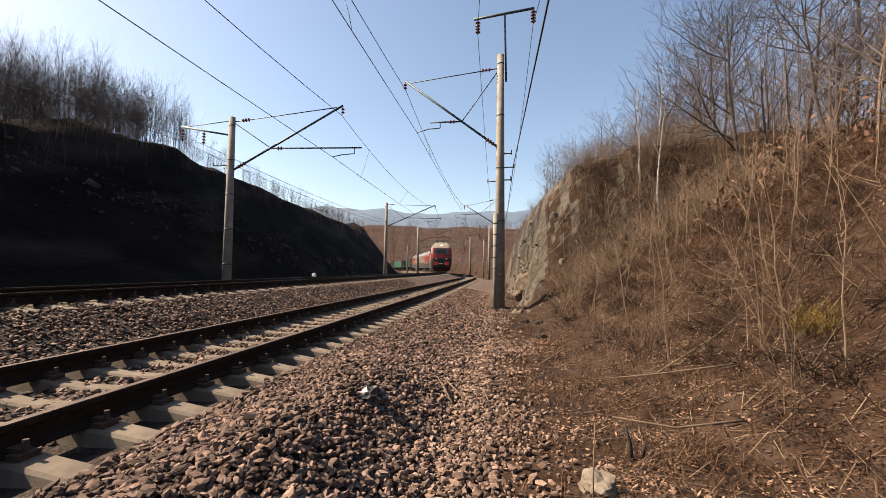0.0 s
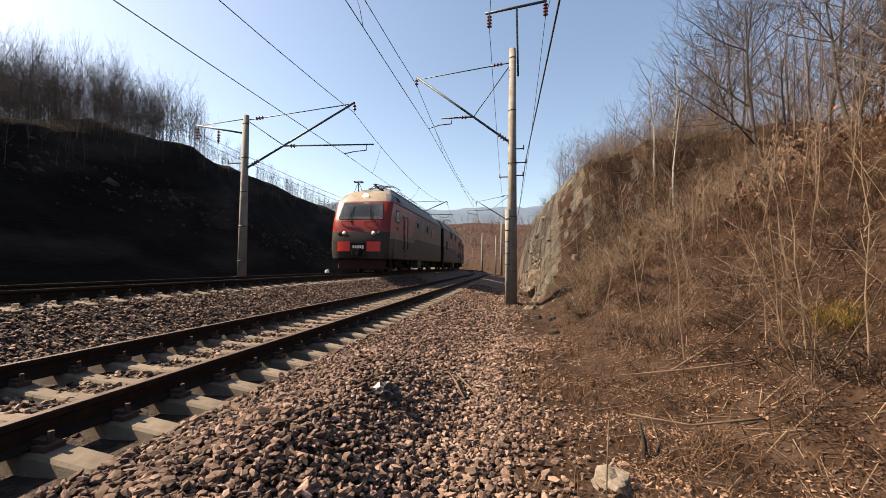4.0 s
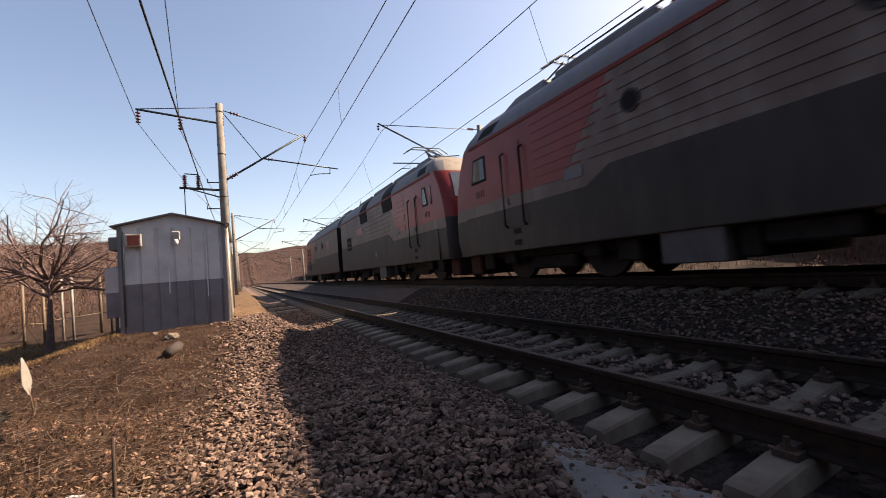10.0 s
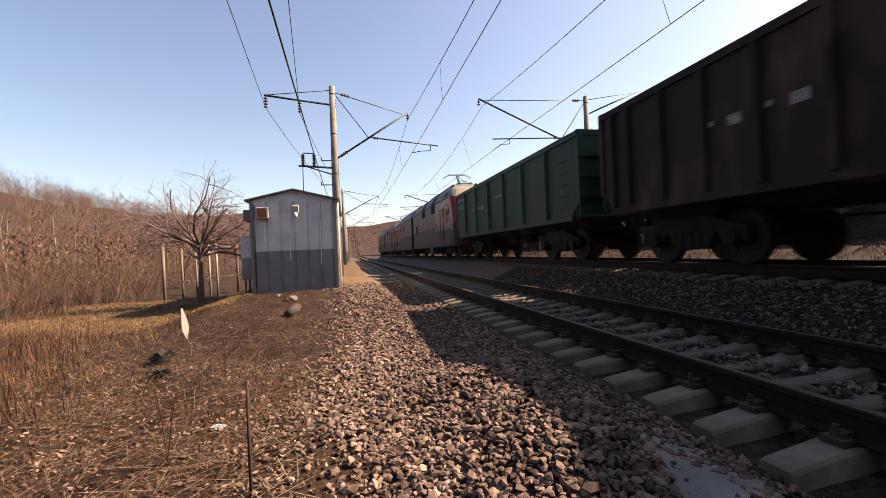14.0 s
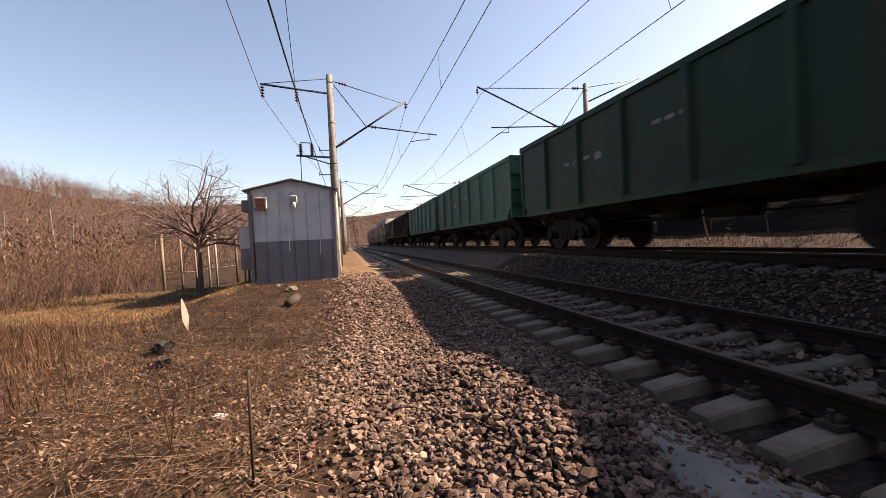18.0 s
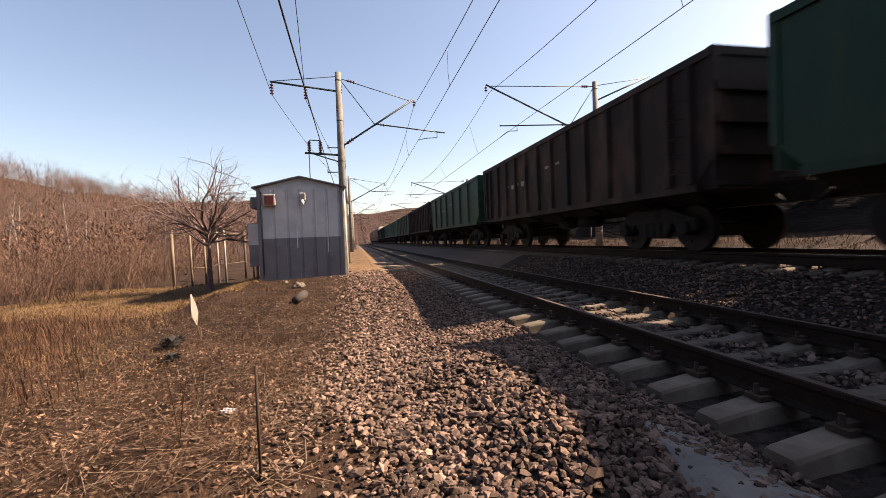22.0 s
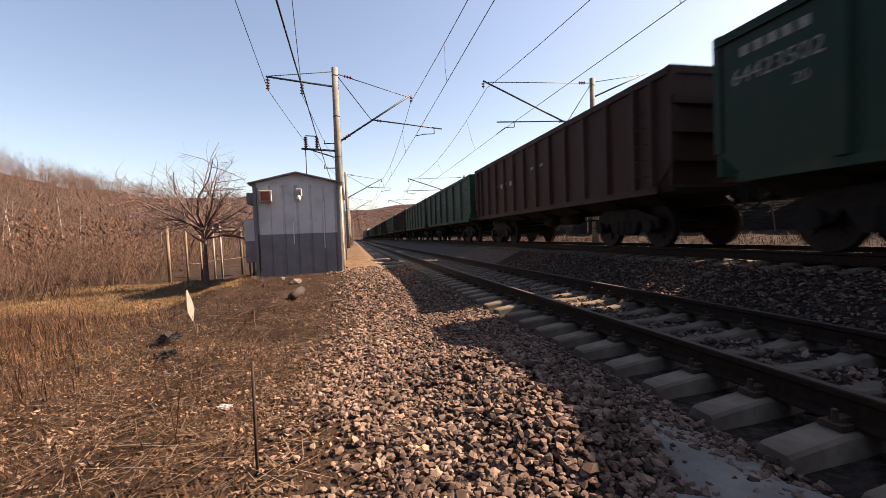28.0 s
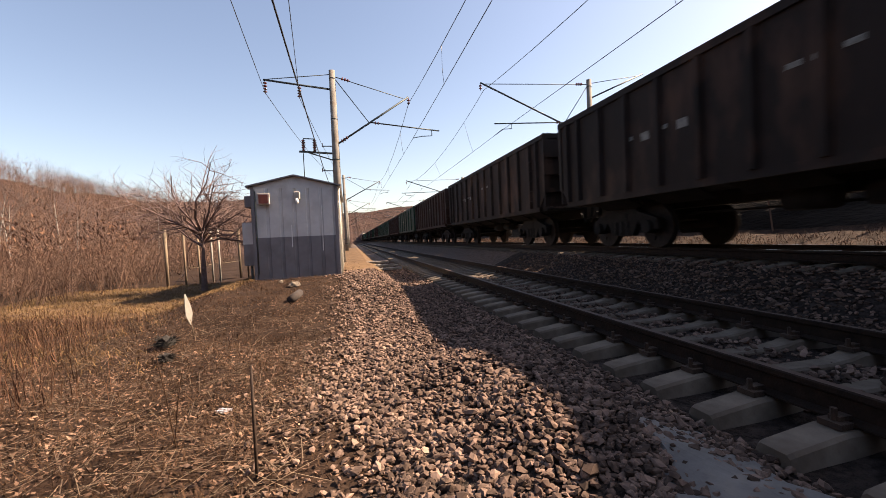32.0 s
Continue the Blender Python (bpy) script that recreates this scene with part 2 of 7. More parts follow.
def height(x, y):
    """The height of the ground."""
    x0, y = np.asarray(x, float), np.asarray(y, float)
    x = x0 - bend(y)
    # ballast bed in cross-section
    bed = np.interp(x, [-60, -9.4, -7.6, -6.2, -5.5, -5.2, -3.0, -2.68, -1.6, -1.0, -0.5, 0.5, 1.0, 1.3, 1.75, 3.1, 3.6, 60],
                    [-0.2, -0.2, -0.2, 0.0, 0.17, 0.27, 0.27, 0.205, -0.27, -0.29, -0.275, -0.275, -0.29, -0.27, -0.32, -0.62, -0.6, -0.6])
    mound = np.interp(x, [-60, -9.4, -7.6, -6.2, -5.5, -5.2, -3.0, -2.68, -1.6, -1.0, -0.5, 0.5, 1.0, 1.3, 1.75, 2.9, 4.2, 60],
                      [-0.2, -0.2, -0.2, 0.0, 0.17, 0.27, 0.27, 0.205, -0.27, -0.29, -0.275, -0.275, -0.31, -0.33, -0.36, -0.45, -0.5, -0.55])
    back = sstep(1.0, -2.0, y)
    z = bed * (1 - back) + mound * back
    # earth bank the hut stands on
    z = z + back * 0.42 * sstep(-6.0, -11.5, y) * sstep(1.9, 3.0, x) * sstep(8.0, 6.3, x)
    # ballast heaped beside the sleeper ends
    heap = np.exp(-((x - 2.2) / 0.55) ** 2)
    z = z + heap * (0.22 * sstep(1.0, 2.6, y) * sstep(6.4, 4.4, y) + 0.05 * sstep(5, 7, y) * sstep(14, 9, y) + 0.20 * sstep(-1.3, -2.6, y) * sstep(-5.0, -3.8, y)) * (1 + 0.35 * fbm(x, y, 1.8, 3, 41))
    rough = sstep(2.2, 4.0, x)
    z = z + rough * 0.05 * fbm(x, y, 0.9, 4, 1)
    # hill on the near side, ahead
    foot = 4.75 + 0.22 * np.sin(y * 0.35) + 1.0 * sstep(6.0, 0.0, y) - 0.3 * sstep(15, 20, y)
    d = np.maximum(x - foot, 0)
    rise = np.interp(d, [0, 1.0, 3, 6, 10, 16, 30, 70, 140], [0, 0.35, 1.65, 3.6, 5.3, 6.6, 10, 18, 25])
    steep = np.interp(d, [0, 0.35, 1.0, 2.4, 4.8, 9, 30, 70, 140], [0, 2.6, 4.9, 6.3, 6.9, 7.5, 10, 18, 25]) * np.interp(y, [40, 75], [1, 0.55])
    cut = sstep(16.2, 19.5, y)
    z = z + (rise * (1 - cut) + steep * cut) * sstep(-2.0, 4.5, y) * sstep(260, 120, y) * (1 + 0.06 * fbm(x, y, 4.0, 3, 2)) + sstep(0.3, 2, d) * 0.16 * fbm(x, y, 1.6, 4, 3) * sstep(-2, 4, y)
    # joints and ledges in the bared rock
    crag = sstep(15, 18, y) * sstep(60, 40, y) * sstep(0.05, 0.5, d) * sstep(6.5, 3.5, d)
    z = z + crag * (0.28 * fbm(x * 2.2, y, 1.6, 4, 17) + 0.10 * fbm(x * 3, y * 2, 0.5, 2, 18))
    # cutting wall beyond the far track
    e = np.maximum(-9.6 - x, 0)
    wall = np.interp(e, [0, 2.5, 3.1, 9.2, 10.8, 15, 40, 120], [0, 0.25, 0.95, 9.4, 10.0, 9.5, 8.5, 8.5])
    z = z + wall * np.interp(y, [-11, -4, 0, 14, 20, 26, 38, 55, 66, 74, 81], [0, 0.62, 0.72, 0.75, 0.92, 1, 0.87, 0.83, 0.82, 0.95, 0]) * (1 + 0.05 * fbm(x, y, 6.0, 4, 5)) + sstep(2.5, 4, e) * 0.13 * fbm(x, y, 1.7, 4, 12) * sstep(80, 60, y) * sstep(-16, 0, y)
    # low bank beyond the far track, behind
    z = z + np.interp(-7.8 - x, [0, 2.5, 5.2, 7.0, 9.5, 16, 60], [0, 0.25, 0.7, 2.3, 3.4, 4.2, 5.5]) * sstep(-1, -8, y) * sstep(-300, -120, y) * (1 + 0.12 * fbm(x, y, 2.5, 4, 15))
    # wooded rise behind, far hills all round, mountains ahead
    x = x0
    z = z + sstep(18, 95, x) * 20.5 * sstep(20, -30, y) * (1 + 0.15 * fbm(x, y, 40, 3, 6))
    z = z + sstep(-20, -120, x) * 9 * sstep(20, -40, y)
    z = z + sstep(170, 470, y) * (46 + 7 * fbm(x, y, 110, 3, 7)) + sstep(-230, -560, y) * (34 + 6 * fbm(x, y, 110, 3, 8))
    z = z + sstep(300, 900, np.abs(x)) * (40 + 12 * fbm(x, y, 200, 3, 4)) * sstep(900, 600, np.abs(y))
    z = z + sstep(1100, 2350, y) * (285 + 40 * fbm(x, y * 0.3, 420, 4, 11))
    return z


def axis_lines(near, far_edges):
    out = list(near)
    lo, hi = near[0], near[-1]
    step = near[1] - near[0]
    while out[-1] < far_edges[1]:
        step *= 1.09
        out.append(out[-1] + step)
    step = near[1] - near[0]
    while out[0] > far_edges[0]:
        step *= 1.09
        out.insert(0, out[0] - step)
    return np.array(out)


def make_ground():
    xs = axis_lines(np.arange(-13, 16, 0.16), (-1500, 1500))
    ys = axis_lines(np.arange(-22, 34, 0.20), (-2500, 2600))
    X, Y = np.meshgrid(xs, ys)
    Z = height(X, Y)
    verts = np.stack([X.ravel(), Y.ravel(), Z.ravel()], 1)
    nx, ny = len(xs), len(ys)
    idx = np.arange(nx * ny).reshape(ny, nx)
    faces = np.stack([idx[:-1, :-1].ravel(), idx[:-1, 1:].ravel(), idx[1:, 1:].ravel(), idx[1:, :-1].ravel()], 1)
    me = from_arrays("ground", verts.tolist(), faces.tolist(), M["earth"], True)
    me.materials.append(M["ballast"])
    me.materials.append(M["rock"])
    me.materials.append(M["shaded_soil"])
    me.materials.append(M["far_wood"])
    me.materials.append(M["hazed_hill"])
    me.materials.append(M["path"])
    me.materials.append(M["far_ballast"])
    cx = (X[:-1, :-1] + X[1:, 1:]).ravel() / 2
    cy = (Y[:-1, :-1] + Y[1:, 1:]).ravel() / 2
    zz = Z[:-1, :-1].ravel()
    slope = np.abs(Z[:-1, 1:] - Z[:-1, :-1]).ravel() / np.maximum(np.diff(X[:-1, :], axis=1).ravel(), 1e-6)
    mi = np.zeros(len(faces), int)
    cx = cx - bend(cy)
    mi[(cx > -8.0) & (cx < 3.45 + 0.4 * fbm(cx, cy, 1.3, 3, 9))] = 1
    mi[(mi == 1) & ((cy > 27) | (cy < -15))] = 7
    mi[(slope > 1.15) & (cx > 3.5) & (cy > 17.0 + 0.8 * fbm(cx, cy, 1.4, 3, 23)) & (cy < 48)] = 2
    # cutting wall and far bank take the soil with shade painted in
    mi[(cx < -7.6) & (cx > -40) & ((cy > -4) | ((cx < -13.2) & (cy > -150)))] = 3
    mi[(cx > 2.1 + 0.25 * fbm(cx, cy, 1.2, 3, 19)) & (cx < 4.4) & (cy < -14.3) & (cy > -60)] = 6
    mi[(cx > 6.6 + 0.5 * fbm(cx, cy, 1.5, 3, 25)) & (cx < 13.5) & (cy < -10.8 + 0.8 * fbm(cx, cy, 1.8, 3, 26)) & (cy > -18)] = 6
    mi[(cx > 20) & (cy < 0)] = 4
    mi[np.hypot(cx, cy) > 150] = 4
    # far mountains wear the haze-tinted colour
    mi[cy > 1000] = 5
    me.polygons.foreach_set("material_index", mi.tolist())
    ob = new("ground", me)
    tagged(ob, "dry brown earth with ballast beds, a hillside and a cutting", "ground", kind="structure")
    return ob


make_ground()


def rail_mesh(y0, y1, head):
    """A flat-bottomed rail, its head bright from wheels."""
    prof = [(-0.075, 0), (0.075, 0), (0.075, 0.012), (0.014, 0.03), (0.012, 0.12), (0.036, 0.135), (0.036, 0.168), (0.028, 0.176),
            (-0.028, 0.176), (-0.036, 0.168), (-0.036, 0.135), (-0.012, 0.12), (-0.014, 0.03), (-0.075, 0.012)]
    ys = np.linspace(y0, y1, max(2, int((y1 - y0) / 4)))
    bm = bmesh.new()
    bm_loft(bm, [[(x + float(bend(y)), y, z) for x, z in prof] for y in ys])
    me = finish(bm, "rail", [M["rail_side"], M[head]])
    for p in me.polygons:
        if p.center.z > 0.174:
            p.material_index = 1
    return me


def sleeper_mesh():
    """A pre-stressed sleeper: broad ends, dipped middle, sloped sides."""
    bm = bmesh.new()
    secs = []
    half = ((0.35, -0.055, 0.08, 0.115), (0.55, -0.03, 0.085, 0.13), (0.66, 0.0, 0.09, 0.145), (0.95, 0.0, 0.092, 0.145), (1.30, -0.048, 0.09, 0.145), (1.33, -0.06, 0.082, 0.14))
    for x, top, wt, wb in [(-x, t, a, b) for x, t, a, b in half[::-1]] + list(half):
        secs.append([(x, -wb, -0.24), (x, wb, -0.24), (x, wt + 0.006, top - 0.018), (x, wt - 0.012, top), (x, -wt + 0.012, top), (x, -wt - 0.006, top - 0.018)])
    bm_loft(bm, secs)
    return finish(bm, "sleeper", M["sleeper"])


def clip_mesh():
    """A rail fastening: plate, bolt and spring clip, on both sides of a rail."""
    bm = bmesh.new()
    for s in (-1, 1):
        bm_box(bm, s * 0.13 - 0.045, s * 0.13 + 0.045, -0.06, 0.06, 0.0, 0.035)
        bm_box(bm, s * 0.10 - 0.05, s * 0.10 + 0.04, -0.03, 0.03, 0.035, 0.06)
        bm_tube(bm, [(s * 0.14, 0, 0.03), (s * 0.14, 0, 0.105)], 0.017, 6)
    return finish(bm, "rail_fastening", M["iron"])


RAIL_ME, SLEEPER_ME, CLIP_ME = {0.0: rail_mesh(-330, 170, "rail_rust"), FAR_X: rail_mesh(-330, 170, "rail_top")}, sleeper_mesh(), clip_mesh()


def make_track(name, cx, rz, label, near):
    tr = new(name)
    tr.matrix_basis = pose(cx, 0, rz)
    tagged(tr, label, "railway track", kind="structure")
    for s in (-1, 1):
        r = new("rail", RAIL_ME[cx])
        r.parent, r.location = tr, (s * GAUGE, 0, -0.176)
    pitch = 0.4935
    far_v, far_f = [], []
    base = np.array([v.co[:] for v in SLEEPER_ME.vertices])
    fs = [list(p.vertices) for p in SLEEPER_ME.polygons]
    for k in range(-360, 270):
        y = k * pitch - 1.76 - 0.11 * float(sstep(0, 8, k))
        if near[0] < y < near[1]:
            s = new("sleeper", SLEEPER_ME)
            s.parent = tr
            s.matrix_basis = pose(random.uniform(-0.015, 0.015), y + random.uniform(-0.015, 0.015), -0.185 + random.uniform(-0.006, 0.004), 0, 0, random.uniform(-0.6, 0.6))
            if near[2] < y < near[3]:
                for sx in (-1, 1):
                    c = new("rail_fastening", CLIP_ME)
                    c.parent, c.location = tr, (sx * GAUGE, y, -0.183)
        else:
            o = len(far_v)
            far_v += (base + [float(bend(y)), y, -0.185]).tolist()
            far_f += [[i + o for i in f] for f in fs]
    ob = new("sleepers_beyond", from_arrays("sleepers_beyond", far_v, far_f, M["sleeper"]))
    ob.parent = tr
    tagged(ob, kind="stuff")


make_track("track_near", 0.0, 0.0, "railway track of brown rails on pale concrete sleepers", (-45, 45, -12, 14))
make_track("track_far", FAR_X, FAR_Z, "railway track of brown rails on a raised ballast bed", (-30, 50, -3, 16))

# ---- catenary ----


def insulator(bm, x, y, z, h, r=0.09):
    n = max(3, int(h / 0.07))
    bm_tube(bm, [(x, y, z), (x, y, z + h)], r * 0.45, 6)
    for k in range(n):
        zz = z + h * (k + 0.5) / n
        bm_tube(bm, [(x, y, zz - 0.012), (x, y, zz + 0.018)], [r, r * 0.6], 8)


def pole_shaft(x, y, base, top, r0=0.2, r1=0.125, label="tapered round concrete catenary pole with steel brackets"):
    p = new("catenary_pole")
    p.matrix_basis = pose(x, y, base)
    tube_part("shaft", [(0, 0, -0.6), (0, 0, (top - base) * 0.5), (0, 0, top - base)], [r0, (r0 + r1) / 2, r1], M["concrete"], p, sides=16)
    for z in np.linspace(1.2, top - base - 0.4, 5):
        r = r0 + (r1 - r0) * z / (top - base) + 0.006
        tube_part("pole_band", [(0, 0, z), (0, 0, z + 0.05)], r, M["steel"], p, sides=16)
    return tagged(p, label, "pole", "catenary poles")


def rod(p, name, a, b, r, material="steel", sides=6):
    """A straight member between world points, as a part of the pole p."""
    o = p.matrix_basis.translation
    return tube_part(name, [Vector(a) - o, Vector(b) - o], r, M[material], p, sides=sides)


BELLS = {}


def bell_mesh(r):
    """One bell of an insulator string, hanging along -z."""
    if r not in BELLS:
        bm = bmesh.new()
        bm_tube(bm, [(0, 0, 0), (0, 0, -0.05)], [r * 0.5, r], 10)
        bm_tube(bm, [(0, 0, -0.05), (0, 0, -0.075)], [r, r * 0.45], 10)
        BELLS[r] = finish(bm, "bell", M["insul"], True)
    return BELLS[r]


def string_insulator(p, top, n=3, r=0.085, along=(0, 0, -1)):
    """A string of bells hanging from a point."""
    o = p.matrix_basis.translation
    d = Vector(along).normalized()
    a = Vector(top) - o
    string = tube_part("insulator", [(0, 0, 0), (0, 0, -0.13 * n - 0.1)], 0.016, M["insul"], p, "brown bell insulator string", 5)
    string.matrix_basis = Matrix.Translation(a) @ Vector((0, 0, -1)).rotation_difference(d).to_matrix().to_4x4()
    for k in range(n):
        bell = new("bell", bell_mesh(r))
        bell.parent, bell.location = string, (0, 0, -0.08 - 0.13 * k)
    return string


def cantilever(p, px, y, base_z, tip, tie_z, joint, reg, drop_x, sign, ins=True):
    """Inclined tube with its tie, strut, registration bar and steady arm."""
    jx, jz = joint
    rod(p, "cantilever_tube", (px, y, base_z), (tip[0], y, tip[1]), 0.045, sides=8)
    d = Vector((tip[0] - px, 0, tip[1] - base_z)).normalized()
    string_insulator(p, (px + d.x * 0.15, y, base_z + d.z * 0.15), 3, 0.1, d)
    rod(p, "tie_rod", (px, y, tie_z), (tip[0] - d.x * 0.3, y, tip[1] - d.z * 0.15), 0.02)
    dd = Vector((tip[0] - px, 0, tip[1] - tie_z)).normalized()
    string_insulator(p, (px + dd.x * 0.25, y, tie_z + dd.z * 0.25), 3, 0.085, dd)
    rod(p, "strut", (px, y, tie_z - 0.08), (jx, y, jz), 0.02)
    rod(p, "registration_tube", (jx, y, jz), (reg[0], y, reg[1]), 0.032)
    dr = Vector((reg[0] - jx, 0, reg[1] - jz)).normalized()
    string_insulator(p, (jx + dr.x * 0.2, y, jz + dr.z * 0.2), 2, 0.085, dr)
    ex = drop_x + sign * 0.95
    rod(p, "steady_drop", (ex, y, reg[1] + 0.0), (ex, y, reg[1] - 0.24), 0.018)
    o = p.matrix_basis.translation
    tube_part("steady_arm", [Vector((ex, y, reg[1] - 0.24)) - o, Vector((drop_x + sign * 0.45, y, reg[1] - 0.27)) - o, Vector((drop_x, y, reg[2])) - o], 0.02, M["steel"], p, sides=6)
    string_insulator(p, (tip[0], y, tip[1] - 0.04), 2)


def bracket(p, x0, x1, y, z, r=0.025):
    rod(p, "side_bracket", (x0, y, z), (x1, y, z), r)
    rod(p, "bracket_pin", (x1, y, z - 0.04), (x1, y, z + 0.14), 0.022, "insul")


def make_poles():
    # near pole ahead
    y = 16.5
    p = pole_shaft(3.58, y, -0.5, 9.5, 0.21, 0.13, "tall round concrete catenary pole at the foot of the hill")
    cantilever(p, 3.5, y, 5.75, (-0.3, 8.62), 8.95, (2.05, 6.85), (0.75, 6.85, 6.46), 0.22, 1)
    rod(p, "mast_extension", (3.8, y, 8.4), (3.74, y, 11.2), 0.045)
    rod(p, "cross_arm", (2.5, y, 11.03), (4.9, y, 11.33), 0.05)
    string_insulator(p, (2.66, y, 11.0), 4, 0.11)
    string_insulator(p, (4.86, y, 11.3), 4, 0.11)
    for x1, z in ((4.02, 5.5), (4.12, 4.95), (4.0, 4.45), (3.1, 4.4)):
        bracket(p, 3.58, x1, y, z)
    prop = pole_shaft(3.42, y - 0.1, -0.25, 3.1, 0.1, 0.1, "short concrete stub strapped beside the pole")
    prop.name = "pole_stub"
    tagged(prop, category="post")
    # far pole ahead
    p = pole_shaft(-7.95, y, -0.2, 7.4, 0.2, 0.13, "concrete catenary pole below the dark cutting wall")
    cantilever(p, -7.8, y, 5.1, (-2.95, 7.71), 7.2, (-6.1, 5.98), (-2.1, 5.9, 5.55), -3.36, 1)
    rod(p, "back_arm", (-7.95, y, 6.6), (-10.35, y, 7.06), 0.04)
    rod(p, "back_tie", (-7.95, y, 7.25), (-10.2, y, 7.05), 0.018)
    string_insulator(p, (-10.3, y, 7.0), 4)
    string_insulator(p, (-9.27, y, 6.84), 4)
    bracket(p, -7.95, -8.75, y, 5.3)
    # near pole behind, by the hut
    y = -20.5
    p = pole_shaft(3.95, y, -0.2, 8.98, 0.21, 0.14, "concrete catenary pole carrying cables behind the hut")
    cantilever(p, 3.85, y, 5.55, (0.38, 7.85), 8.7, (2.35, 6.6), (-1.1, 6.22, 5.86), 0.24, -1)
    rod(p, "back_arm", (4.0, y, 8.1), (7.0, y, 8.45), 0.045)
    rod(p, "back_tie", (4.0, y, 8.8), (6.9, y, 8.47), 0.018)
    string_insulator(p, (6.93, y, 8.42), 4, 0.1)
    string_insulator(p, (5.45, y, 8.25), 4, 0.1)
    rod(p, "switch_platform", (3.95, y, 5.1), (5.6, y, 5.2), 0.05)
    rod(p, "switch_brace", (3.95, y, 4.75), (5.2, y, 5.15), 0.03)
    for xx in (4.9, 5.4):
        o = p.matrix_basis.translation
        bm = bmesh.new()
        insulator(bm, xx - o.x, 0, 5.2 - o.z, 0.55, 0.1)
        part("switch_insulator", bm, M["insul"], p)
    rod(p, "switch_lever", (4.9, y, 5.78), (5.4, y, 5.8), 0.025)
    rod(p, "down_lead", (5.42, y, 5.2), (5.42, y, 3.4), 0.02)
    for x1, z in ((4.6, 4.3), (4.55, 5.45)):
        bracket(p, 3.95, x1, y, z)
    # far pole behind
    p = pole_shaft(-9.45, y, -0.2, 9.05, 0.2, 0.13, "concrete catenary pole beyond the passing train")
    cantilever(p, -9.35, y, 6.0, (-3.33, 8.68), 8.8, (-7.96, 6.75), (-4.0, 6.62, 6.02), -3.99, -1)
    rod(p, "back_arm", (-9.6, y, 8.1), (-12.8, y, 9.5), 0.045)
    rod(p, "back_tie", (-9.5, y, 8.85), (-12.6, y, 9.4), 0.018)
    # poles further along both ways
    for y, xn, xf in ((41.0, 3.35, -7.8), (66.0, 3.4, -8.0), (92.0, 3.4, -8.2), (118.0, 3.4, -8.4), (-46.0, 3.9, -9.2), (-72.0, 3.9, -9.2), (-98.0, 3.9, -9.2), (-124.0, 3.9, -9.2)):
        o = float(bend(y))
        xn, xf = xn + o, xf + o
        p = pole_shaft(xn, y, -0.5, 8.0, 0.2, 0.13, "concrete catenary pole further along the line")
        cantilever(p, xn - 0.1, y, 5.3, (0.1 + o, 7.3), 7.8, (1.6 + o, 6.4), (-0.9 + o, 6.3, 5.9), 0.2 + o, -1)
        bracket(p, xn, xn + 0.6, y, 4.6)
        p = pole_shaft(xf, y, -0.2, 7.6, 0.2, 0.13, "concrete catenary pole of the far track")
        cantilever(p, xf + 0.1, y, 5.2, (-2.8 + o, 7.3), 7.4, (xf + 1.8, 6.05), (-2.2 + o, 5.95, 5.6), -3.6 + o, 1)
    for y, x in ((0.0, -8.6), (54.0, 3.6), (79.0, 0.6), (-60.0, 4.6), (-35.0, -8.8)):
        p = pole_shaft(x, y, -0.4, 6.6, 0.15, 0.1, "plain slim concrete line pole")
        bracket(p, x, x + 0.5, y, 5.9)


def wire(name, pts, r, label, sag=0.0):
    """A hanging wire through its supports."""
    out = []
    for a, b in zip(pts, pts[1:]):
        a, b = Vector(a), Vector(b)
        for k in range(12):
            t = k / 12
            q = a.lerp(b, t)
            q.z -= 4 * sag * t * (1 - t)
            out.append(q)
    out.append(Vector(pts[-1]))
    ob = tube_part(name, out, r, M["wire"], None, sides=5)
    return tagged(ob, label, "overhead wire", "overhead wires")


